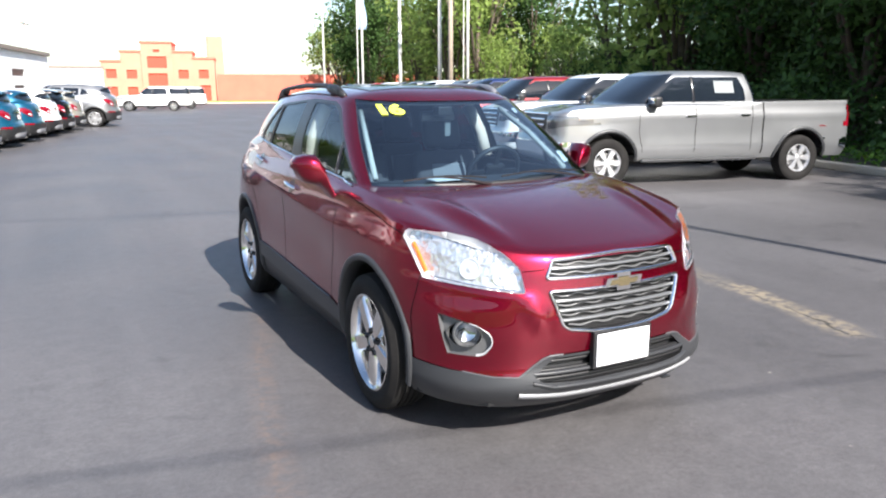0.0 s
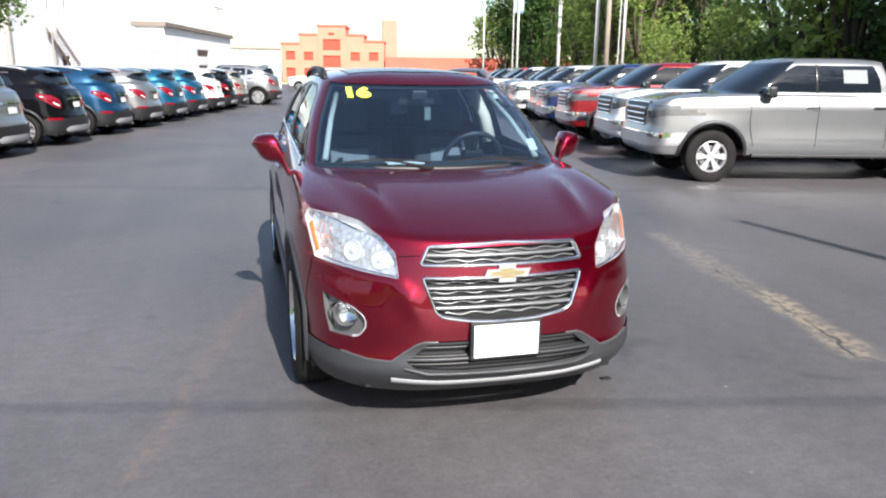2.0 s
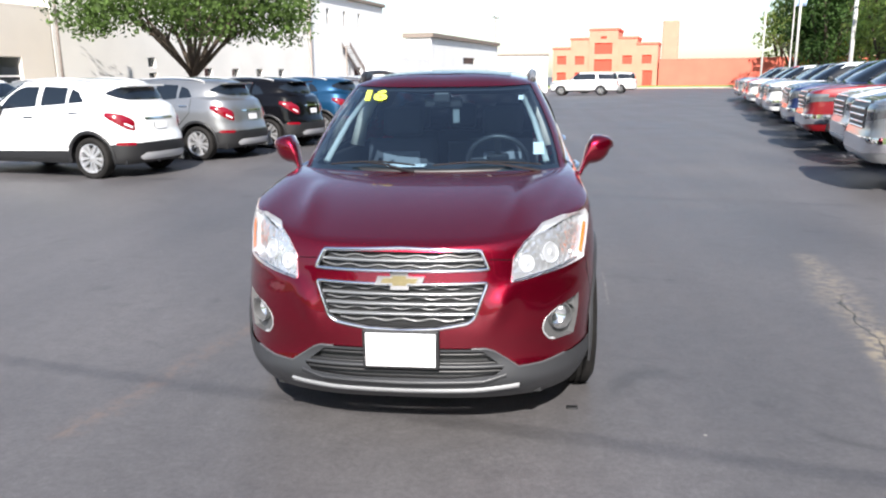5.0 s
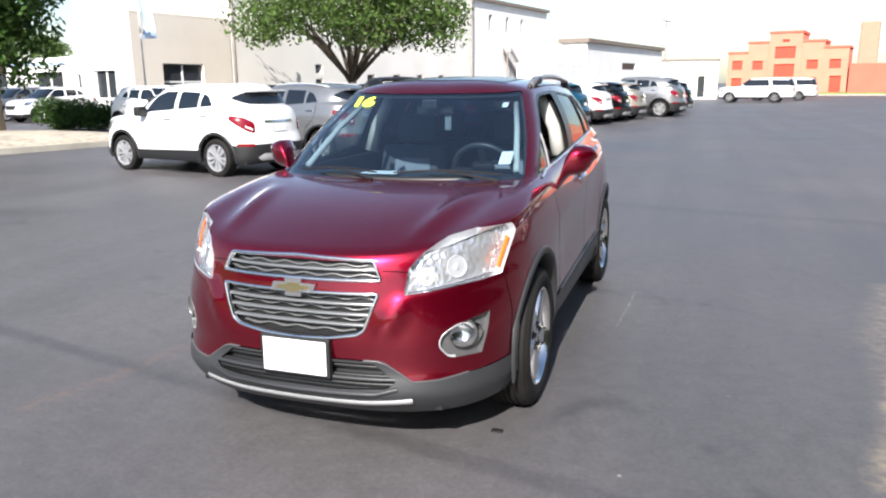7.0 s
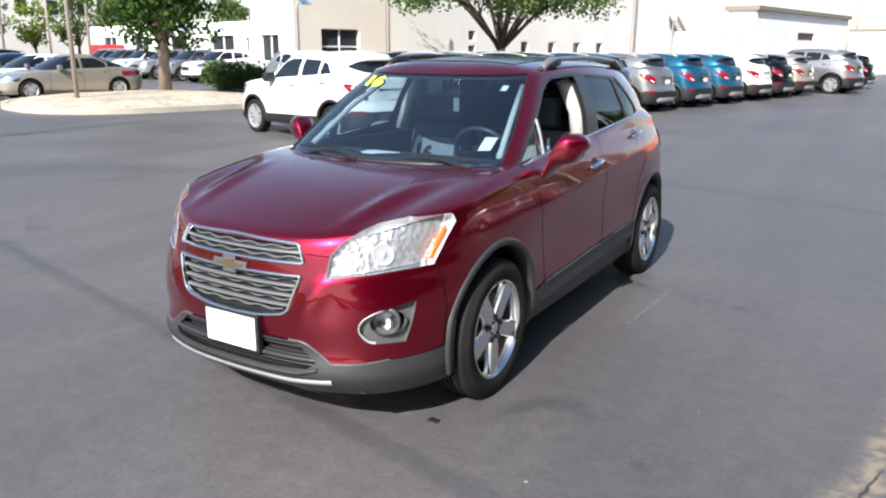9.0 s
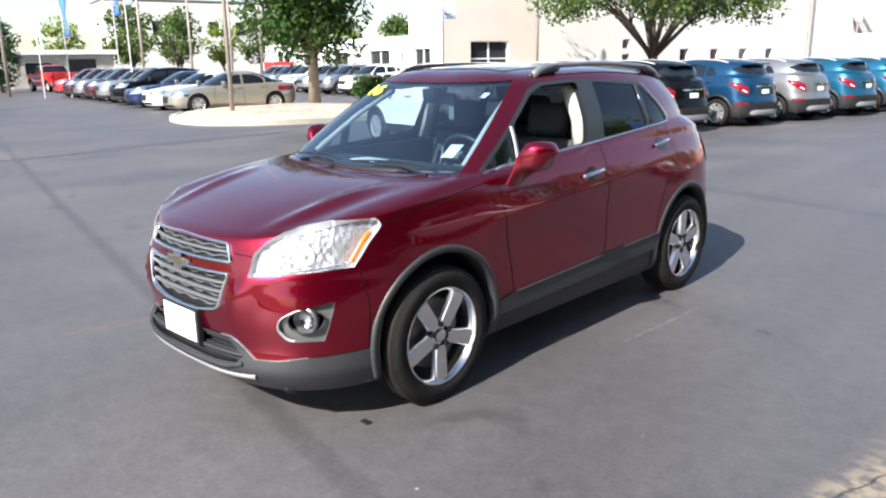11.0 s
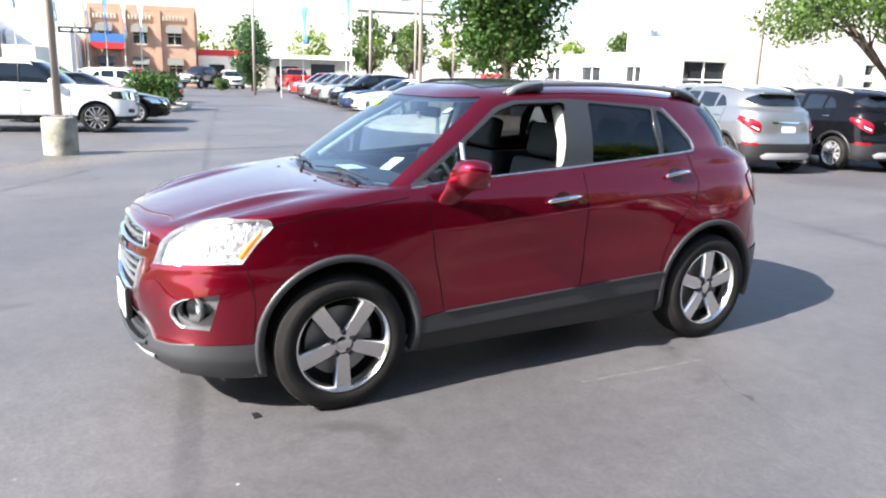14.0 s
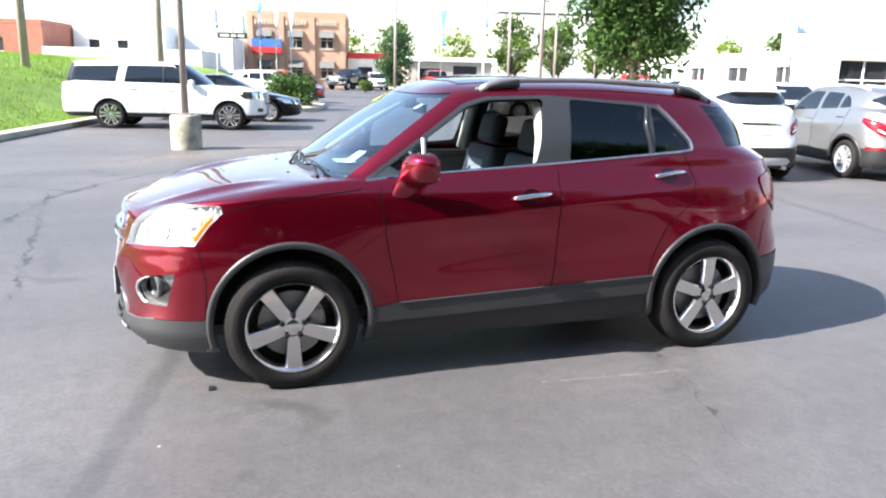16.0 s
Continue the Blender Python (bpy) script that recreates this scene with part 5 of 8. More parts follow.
    def over(col, mask, color, amount=1.0):
        q = n.new("ShaderNodeMix"); q.data_type = "RGBA"
        l.new(math_("MULTIPLY", mask, amount), q.inputs[0]); l.new(col, q.inputs[6]); q.inputs[7].default_value = (*color, 1)
        return q.outputs[2]
    patchy = rng(noise_(14, 6), 0.42, 0.60, 0.0, 1.0)
    # worn tan strip beside the crossover, worn line behind its other wheels
    tan = seg(3.02, 2.9, 2.62, 0.45, 0.03, 0.16, 0.30)
    col = over(col, math_("MULTIPLY", tan, rng(patchy, 0, 1, 0.1, 1.0)), (0.30, 0.25, 0.18), 0.45)
    tan3 = seg(2.70, 0.75, 2.42, -0.40, 0.06, 0.10, 0.28)
    col = over(col, math_("MULTIPLY", tan3, rng(patchy, 0, 1, 0.15, 1.0)), (0.33, 0.27, 0.18), 0.60)
    tan4 = seg(-9.7, -1.5, -13.1, 1.9, 0.10, 0.9, 1.2)
    col = over(col, math_("MULTIPLY", tan4, patchy), (0.24, 0.19, 0.13), 0.55)
    scratch = seg(1.12, 1.33, 1.17, 2.21, 0.002, 0.010, 0.05)
    col = over(col, math_("MULTIPLY", scratch, rng(patchy, 0, 1, 0.1, 1.0)), (0.30, 0.27, 0.24), 0.45)
    tan2 = seg(-0.97, 1.9, -1.60, -0.9, 0.012, 0.10, 0.20)
    col = over(col, math_("MULTIPLY", tan2, patchy), (0.17, 0.120, 0.095), 0.42)
    edge2 = seg(-0.99, 1.9, -1.62, -0.9, 0.004, 0.014, 0.18)
    col = over(col, math_("MULTIPLY", edge2, rng(patchy, 0, 1, 0.1, 1.0)), (0.16, 0.115, 0.09), 0.45)
    # cracks
    for x0, y0, x1, y1, w in ((-3.4, -2.55, -5.84, -2.26, 0.040), (-5.84, -2.26, -6.9, -1.85, 0.055), (-6.9, -1.85, -9.5, -0.3, 0.040), (-6.4, -2.1, -6.9, -3.0, 0.03), (-1.2, -1.75, -6.2, -2.35, 0.018), (-3.0, -4.2, -9.0, -3.0, 0.012), (2.85, 1.7, 2.36, -0.5, 0.010), (2.36, -0.5, 3.6, -1.9, 0.006), (-9.5, -1.85, -20.0, 3.5, 0.02), (-8, 8.0, -22, 4.5, 0.012), (0.9, 2.2, 2.1, 1.9, 0.004)):
        cr = seg(x0, y0, x1, y1, w * 0.3, w, 0.55)
        col = over(col, math_("MULTIPLY", cr, rng(noise_(2.3, 3), 0.40, 0.52, 0.25, 1.0)), (0.018, 0.018, 0.018), 0.85)
    # pale specks of grit
    vor = n.new("ShaderNodeTexVoronoi"); vor.inputs["Scale"].default_value = 3.2
    l.new(tc.outputs["Object"], vor.inputs[0])
    speck = math_("MULTIPLY", rng(vor.outputs["Distance"], 0.014, 0.036, 1.0, 0.0), rng(noise_(0.8, 3), 0.45, 0.52, 0.0, 1.0))
    col = over(col, speck, (0.40, 0.38, 0.33), 0.8)
    stain = rng(noise_(1.4, 5, 1.0), 0.63, 0.72, 0.0, 1.0)
    col = over(col, stain, (0.035, 0.034, 0.034), 0.45)
    l.new(col, b.inputs["Base Color"])
    l.new(rng(wide, 0.3, 0.7, 0.48, 0.62), b.inputs["Roughness"])
    b.inputs["Specular IOR Level"].default_value = 0.55
    bp = n.new("ShaderNodeBump"); bp.inputs["Strength"].default_value = 0.35; bp.inputs["Distance"].default_value = 0.004
    l.new(math_("ADD", grain, math_("MULTIPLY", mid, 1.5)), bp.inputs["Height"]); l.new(bp.outputs[0], b.inputs["Normal"])
    return m


ASPHALT = asphalt_mat()
bm = bmesh.new()
bmesh.ops.create_grid(bm, x_segments=8, y_segments=8, size=600)
tagged(part("ground", bm, ASPHALT), "dark sealed asphalt of a car park with worn strips and cracks", "ground", kind="structure")
# a dropped bolt on the asphalt
tagged(part("asphalt_plug", new_box(0.735, 0.790, -0.44, -0.405, 0.0, 0.008, bevel=0.003), BLACK_PLASTIC), "small dark lump lying on the asphalt", "debris")
# ---------------------------------------------------------------- other vehicles
def compact_params():
    p = crossover_params()
    p["zbot"] = 0.25
    return p


def pickup_params():
    return dict(
        axles=(0.0, 3.745), flare=0.03, flare_z=0.85, zref=1.1, zbot=0.42,
        yn=curve1([(0.4, -0.86), (0.5, -0.97), (0.75, -0.97), (0.85, -0.93), (1.1, -0.93), (1.2, -0.88), (1.3, -0.78)]),
        yt=curve1([(0.4, 4.72), (0.6, 4.79), (1.0, 4.79), (1.38, 4.78)]),
        wz=curve1([(0.4, 0.90), (0.55, 0.965), (0.75, 0.985), (1.0, 0.98), (1.2, 0.965), (1.3, 0.94), (1.4, 0.93)]),
        wy=curve1([(-1.0, 0.95), (-0.5, 0.985), (0.0, 1.0), (4.0, 1.0), (4.9, 0.98)]),
        yc=(-0.55, 4.62), n=(5.0, 6.0),
        zs=curve1([(-1.0, 1.20), (-0.7, 1.25), (0.0, 1.29), (0.8, 1.315), (1.5, 1.32), (2.8, 1.33), (3.0, 1.38), (4.9, 1.40)]),
        B=(0.32, 0.80, 2.66, 2.90, 0.875), nB=(2.8, 5.0),
        zb=curve1([(0.5, 1.355), (1.0, 1.355), (2.8, 1.365)]),
        R=(1.02, 1.34, 2.56, 2.78, 0.70), nR=(3.0, 4.0),
        zr=curve1([(1.0, 1.82), (1.4, 1.862), (2.1, 1.87), (2.75, 1.845)]),
        swage=lambda y, z: 0.016 * np.exp(-((z - 1.14) / 0.05) ** 2) + 0.014 * np.exp(-((z - 0.64) / 0.06) ** 2) - 0.012 * np.exp(-((z - 0.86) / 0.12) ** 2) * (y > 0.6) * (y < 3.0),
        hood=2.0, deck=0.6, bow=0.03, crown=0.03, crown2=0.025,
        crease=lambda x, y: 0.03 * np.exp(-((np.abs(x) - 0.62) / 0.10) ** 2) * (y < 0.6))


def big_suv_params():
    return dict(
        axles=(0.0, 3.302), flare=0.025, flare_z=0.80, zref=1.0, zbot=0.34,
        yn=curve1([(0.3, -0.86), (0.45, -0.96), (0.8, -0.98), (1.05, -0.94), (1.2, -0.86), (1.3, -0.78)]),
        yt=curve1([(0.3, 4.50), (0.5, 4.68), (0.8, 4.70), (1.3, 4.64)]),
        wz=curve1([(0.3, 0.90), (0.5, 0.985), (0.8, 1.005), (1.05, 1.0), (1.2, 0.98), (1.35, 0.93)]),
        wy=curve1([(-1.0, 0.95), (-0.5, 0.985), (0.0, 1.0), (4.0, 1.0), (4.7, 0.96)]),
        yc=(-0.40, 4.30), n=(3.2, 4.2),
        zs=curve1([(-1.0, 1.12), (-0.7, 1.16), (0.0, 1.20), (0.8, 1.235), (2.0, 1.25), (4.7, 1.26)]),
        B=(0.60, 1.05, 4.10, 4.58, 0.885), nB=(2.8, 3.6),
        zb=curve1([(0.5, 1.25), (1.0, 1.26), (4.6, 1.29)]),
        R=(1.30, 1.65, 4.10, 4.42, 0.72), nR=(3.0, 3.6),
        zr=curve1([(1.3, 1.80), (1.7, 1.845), (3.0, 1.85), (4.4, 1.81)]),
        hood=1.9, deck=1.0, bow=0.03, crown=0.03, crown2=0.02)


def sedan_params():
    return dict(
        axles=(0.0, 2.905), flare=0.02, flare_z=0.60, zref=0.75, zbot=0.20,
        yn=curve1([(0.2, -0.88), (0.35, -0.97), (0.55, -0.96), (0.70, -0.90), (0.85, -0.75)]),
        yt=curve1([(0.2, 3.85), (0.4, 4.0), (0.7, 4.02), (0.95, 3.98)]),
        wz=curve1([(0.2, 0.86), (0.35, 0.915), (0.55, 0.93), (0.75, 0.92), (0.9, 0.88), (1.0, 0.84)]),
        wy=curve1([(-1.0, 0.92), (-0.5, 0.96), (0.0, 0.99), (1.0, 1.0), (2.5, 1.0), (3.3, 0.975), (4.0, 0.92)]),
        yc=(-0.10, 3.05), n=(2.6, 2.8),
        zs=curve1([(-1.0, 0.70), (-0.7, 0.76), (0.0, 0.86), (0.7, 0.90), (2.0, 0.95), (3.2, 0.98), (4.0, 0.97)]),
        B=(0.42, 0.95, 2.75, 3.45, 0.80), nB=(2.5, 2.5),
        zb=curve1([(0.4, 0.95), (1.0, 0.965), (2.0, 0.99), (3.45, 1.04)]),
        R=(1.25, 1.55, 2.05, 2.50, 0.56), nR=(2.6, 2.6),
        zr=curve1([(1.2, 1.375), (1.6, 1.42), (2.1, 1.41), (2.5, 1.36)]),
        hood=1.6, deck=1.5, bow=0.03, crown=0.03, crown2=0.02)


def vehicle(name, label, category, P, spec):
    """A parked vehicle with body, glass, wheels, lights and trim, nose towards -y, front axle at the origin."""
    sh = Shell(P, 18, 40, 16, (16, 8, 8, 5))
    bm = sh.mesh()
    reg = bm.faces.layers.int["region"]; col = bm.faces.layers.int["col"]
    tagl = bm.faces.layers.int.new("part")
    car = thing(name, label, category)

    def take(key, fs):
        for f in fs:
            f[tagl] = key
    side_lo = lambda f: f[reg] <= 1 and f.calc_center_median().x > 0.45 and abs(f.normal.x) > 0.2
    side_gl = lambda f: f[reg] >= 1 and abs(f.normal.x) > 0.30
    r, hz, gap = spec["r"], spec["r"] - 0.008, spec.get("gap", 0.06)
    for ya in P["axles"]:
        take(1, cut(bm, disc_points(ya, hz, r + gap, -35, 215, 20), (1, 2), side_lo))
    for k, poly in enumerate(spec["windows"]):
        take(20 + k, cut(bm, rounded(poly, 0.03, 3), (1, 2), side_gl))
    for f in bm.faces:
        if f[reg] == 2 and f[tagl] == 0:
            if f[col] < 17:
                f[tagl] = 7
            elif f[col] >= 18 + 40 + 2 and not spec.get("backlight"):
                f[tagl] = 8
        if spec.get("bed") and f[reg] == 1 and f.calc_center_median().y > 2.88 and f.normal.z > 0.5 and f.calc_center_median().x < 0.86:
            f[tagl] = 16
    if spec.get("backlight"):
        take(8, cut(bm, rounded(spec["backlight"], 0.03, 4), (0, 2), lambda f: f[reg] == 2 and f[tagl] == 0 and f.normal.y > 0.1 and f.calc_center_median().y > 2.0))
    if spec.get("clad"):
        take(9, cut(bm, spec["clad"], (1, 2), lambda f: f[reg] == 0 and f[tagl] == 0))
    front = lambda f: f[reg] <= 1 and f[tagl] in (0, 9) and f.normal.y < -0.05 and f.calc_center_median().y < 0.1
    rear = lambda f: f[reg] <= 1 and f[tagl] in (0, 9) and f.normal.y > 0.05 and f.calc_center_median().y > 2.0
    for key, poly, which in spec["fascia"]:
        take(key, cut(bm, rounded(poly, 0.02, 3), (0, 2), front if which == "front" else rear))
    for key, poly in spec.get("side_lamps", ()):
        take(key, cut(bm, rounded(poly, 0.02, 3), (1, 2), lambda f: f[reg] <= 1 and f[tagl] == 0 and f.calc_center_median().x > 0.5 and f.normal.x > 0.30))
    groups = {}
    for f in bm.faces:
        groups.setdefault(f[tagl], []).append(f)
    skin_part("body", sh, groups[0], PAINT_WHITE, car)
    if 7 in groups:
        skin_part("windscreen", sh, groups[7], GLASS_FAR, car)
    if 8 in groups:
        skin_part("rear_screen", sh, groups[8], GLASS_FAR, car)
    if 16 in groups:
        skin_part("bed_floor", sh, groups[16], BLACK_PLASTIC, car, "black bed lining", lift=-0.02)
    for k in range(len(spec["windows"])):
        for s in ("left", "right"):
            if 20 + k in groups:
                skin_part("side_window", sh, groups[20 + k], GLASS_FAR, car, sides=s, lift=-0.003)
    if 9 in groups:
        skin_part("lower_cladding", sh, groups[9], spec.get("clad_mat", BLACK_PLASTIC), car, lift=0.006)
    names = {10: ("grille", BLACK_PLASTIC, 0.004), 11: ("headlight", LAMP_REFLECTOR, 0.006), 12: ("front_bumper", CHROME, 0.012), 27: ("rear_bumper", CHROME, 0.012), 13: ("tail_light", TAIL_RED, 0.008), 14: ("skid_plate", SILVER_PLASTIC, 0.014), 15: ("number_plate", PLATE_WHITE, 0.012), 17: ("reflector_lamp", TAIL_RED, 0.012), 18: ("chrome_trim", CHROME, 0.012), 19: ("lower_intake", BLACK_PLASTIC, 0.004), 28: ("marker_lamp", AMBER, 0.008)}
    for key, (nm, mt, lift) in names.items():
        if key in groups:
            if key in (11, 13, 17, 28):
                for s in ("left", "right"):
                    skin_part(nm, sh, groups[key], spec.get("lamp_mat", mt) if key == 11 else mt, car, sides=s, lift=lift)
            else:
                skin_part(nm, sh, groups[key], mt, car, lift=lift)
    W = (-1, 0, 0)
    for s, sd in ((1, "left"), (-1, "right")):
        for ya in P["axles"]:
            if spec.get("flare"):
                pts = disc_points(ya, hz, r + gap + 0.025, -8, 188, 18)
                ribbon(sh, pts, W, 0.06, 0.006, "wheel_arch_flare", spec["flare"], car, sides=(sd,), height=0.012, step=0.2)
            bm2 = bmesh.new()
            revolve(bm2, [(s * (spec["track"] - 0.02), r + gap + 0.002), (s * 0.5, r + gap + 0.005), (s * 0.48, 0.05)], 20, m=Matrix.Translation((0, ya, hz)))
            bmesh.ops.delete(bm2, geom=[v for v in bm2.verts if v.co.z < P["zbot"] - 0.02], context="VERTS")
            part("wheel_arch_liner", bm2, BLACK_PLASTIC, car)
            wheel(car, s * spec["track"], ya, hz, r, spec["tyre_w"], spec["rim"], spec["spokes"], spec.get("rim_mat", ALLOY), s, n=28, detail=False, twin=spec.get("twin", False))
        for ln in spec["seams"]:
            ribbon(sh, ln, W, 0.009, 0.004, "shut_line", SEAM, car, sides=(sd,), step=0.06)
        for y, z0, z1 in spec.get("posts", ()):
            ribbon(sh, [(y, z0), (y, z1)], W, 0.05, 0.004, "window_post", BLACK_GLOSS, car, sides=(sd,), step=0.06, height=0.003)
        for y, z in spec["handles"]:
            loc, nn = sh.onto(0, y, z, W, 0.0)
            part("door_handle", new_box(s * loc.x - 0.02, s * loc.x + 0.02, y - 0.10, y + 0.10, z - 0.016, z + 0.016, bevel=0.008), spec.get("handle_mat", CHROME), car)
        y, z, dx = spec["mirror"]
        part("door_mirror", new_box(s * (dx + 0.10) - 0.11, s * (dx + 0.10) + 0.11, y - 0.07, y + 0.08, z - 0.08, z + 0.10, bevel=0.045, seg=3), spec.get("mirror_mat", BLACK_PLASTIC), car, smooth=True)
        if spec.get("rails"):
            y0, y1, x = spec["rails"]
            line = []
            for k in range(9):
                t = k / 8
                loc, nn = sh.onto(x, y0 + (y1 - y0) * t, 3.0, (0, 0, -1), 0.0)
                line.append((s * x, loc.y, loc.z + 0.045 * math.sin(math.pi * min(max(t, 0.06), 0.94)) ** 0.4))
            part("roof_rail", tube(bmesh.new(), line, 0.018, 6), SILVER_PLASTIC, car, smooth=True)
    for z, x, wd, lift, mt in spec.get("bars", ()):
        front_strip(sh, [(-x, z), (x, z)], wd, lift, 0.012, "grille_bar", mt, car, step=0.12)
    if spec.get("step"):
        for s in (-1, 1):
            part("side_step", new_box(s * 0.93 - 0.05, s * 0.93 + 0.05, 0.62, 2.85, 0.395, 0.445, bevel=0.015), CLADDING, car)
            part("mirror_cap", new_box(s * 1.005 - 0.10, s * 1.005 + 0.10, 0.720, 0.740, 1.36, 1.46, bevel=0.008), CHROME, car)
    part("underbody", new_box(-0.72, 0.72, -0.6, P["axles"][1] + 0.6, P["zbot"] - 0.02, P["zbot"] + 0.08), BLACK_PLASTIC, car)
    if spec.get("extra"):
        spec["extra"](sh, car)
    bm.free()
    return car


def recolour(car, paint_mat, label, group):
    for o in car.children_recursive:
        if o.name.startswith("body"):
            o.data = o.data.copy()
            o.data.materials[0] = paint_mat
    return tagged(car, label, group=group)


def tail_blades(sh, car):
    """Slanting tail lights wrapped round the rear corners, each with a pale reversing lens."""
    a, b, c = Vector((0.84, 2.86, 1.065)), Vector((0.88, 3.22, 1.0)), Vector((0.58, 3.32, 0.875))
    for s in (1, -1):
        lamp = None
        for nm, mt, t0, t1, dz, k0, lift in (("tail_light", TAIL_RED, 0.0, 1.0, 0.0, 1.0, 0.016), ("reversing_lens", PLATE_WHITE, 0.62, 0.93, -0.050, 0.20, 0.020)):
            verts, faces = [], []
            for i in range(13):
                t = t0 + (t1 - t0) * i / 12
                p = a * (1 - t) ** 2 + b * 2 * t * (1 - t) + c * t * t
                w = k0 * (0.050 + 0.195 * math.sin(math.pi * min(1.0, t * 0.70 + 0.05))) * (1.0 if t < 0.92 or k0 < 1 else 0.75)
                for j in range(5):
                    q = p + Vector((0, 0, dz + w * (j / 4 - 0.5)))
                    loc, n, f, d = sh.bvh.find_nearest(q)
                    o = loc + sh.normal(loc) * (lift if 0 < j < 4 and 0 < i < 12 else lift - 0.014)
                    verts.append((o.x * s, o.y, o.z))
            for i in range(12):
                for j in range(4):
                    f = (i * 5 + j, (i + 1) * 5 + j, (i + 1) * 5 + j + 1, i * 5 + j + 1)
                    faces.append(f if s > 0 else f[::-1])
            ob = mesh_ob(nm, verts, faces, mt, lamp or car, smooth=True)
            lamp = lamp or ob


def hatch_parts(sh, car):
    """Tail lights, a roof spoiler, the hatch shut line, an exhaust pipe and a badge."""
    tail_blades(sh, car)
    bm = bmesh.new()
    prism(bm, rounded([(-0.50, 2.90), (0.50, 2.90), (0.47, 3.075), (0.0, 3.10), (-0.47, 3.075)], 0.03), (1.490, 1.520))
    part("body_spoiler", bm, PAINT_WHITE, car, smooth=True, angle=40)
    rear = lambda x, z, lift: (lambda q: Vector((q[0].x if x > 0 else -q[0].x, q[0].y, q[0].z)))(sh.onto(abs(x), 0, z, (0, -1, 0), lift))
    for s in (-1, 1):
        line = [rear(s * x, z, 0.001) for x, z in ((0.655, 1.20), (0.66, 1.05), (0.60, 0.80), (0.56, 0.66))]
        part("shut_line", tube(bmesh.new(), line, 0.005, 5), SEAM, car)
    line = [rear(x, 0.655, 0.001) for x in np.linspace(-0.56, 0.56, 9)]
    part("shut_line", tube(bmesh.new(), line, 0.005, 5), SEAM, car)
    c = rear(0.001, 1.06, 0.004)
    part("badge", tube(bmesh.new(), [c + Vector((0, 0.006, 0)), c - Vector((0, 0.012, 0))], 0.048, 18), CHROME, car)
    part("exhaust_pipe", tube(bmesh.new(), [(-0.45, 2.9, 0.24), (-0.45, 3.34, 0.25)], 0.035, 10), STEEL_DARK, car)
    part("wiper", tube(bmesh.new(), [rear(0.02, 1.275, 0.012), rear(0.30, 1.30, 0.012)], 0.008, 5), BLACK_PLASTIC, car)


COMPACT = dict(
    r=0.343, track=0.872, tyre_w=0.215, rim=0.24, spokes=5, twin=True,
    windows=[[(0.60, 1.12), (1.42, 1.175), (1.44, 1.50), (1.12, 1.50), (0.93, 1.44), (0.78, 1.32)], [(1.52, 1.18), (2.05, 1.215), (2.05, 1.48), (1.54, 1.50)], [(2.10, 1.22), (2.42, 1.245), (2.30, 1.40), (2.14, 1.46)]],
    clad=[(-1, 0.1), (-1, 0.40), (0.5, 0.43), (2.15, 0.46), (2.9, 0.56), (3.6, 0.60), (3.6, 0.1)],
    fascia=[(10, [(-0.1, 0.60), (-0.1, 0.80), (0.42, 0.80), (0.36, 0.60)], "front"), (11, [(0.46, 0.74), (0.82, 0.80), (0.84, 0.97), (0.62, 0.94), (0.50, 0.86)], "front"),
            (14, [(-0.1, 0.30), (-0.1, 0.42), (0.46, 0.42), (0.56, 0.36), (0.50, 0.30)], "rear"),
            (17, [(0.60, 0.545), (0.80, 0.55), (0.80, 0.60), (0.60, 0.595)], "rear"), (18, [(-0.1, 0.955), (-0.1, 0.985), (0.34, 0.985), (0.34, 0.955)], "rear"), (15, [(-0.1, 0.79), (-0.1, 0.90), (0.155, 0.90), (0.155, 0.79)], "rear")],
    seams=[[(0.48, 1.08), (0.5, 0.75), (0.56, 0.45)], [(1.48, 1.16), (1.47, 0.46)], [(2.40, 1.22), (2.40, 0.93), (2.15, 0.70), (2.12, 0.48)]],
    handles=[(1.32, 1.0), (2.25, 1.07)], mirror=(0.66, 1.13, 0.82), rails=(1.1, 2.6, 0.55), flare=BLACK_PLASTIC, extra=hatch_parts,
    backlight=[(-0.1, 1.262), (-0.1, 1.478), (0.46, 1.468), (0.585, 1.41), (0.63, 1.37), (0.57, 1.315), (0.42, 1.270)])
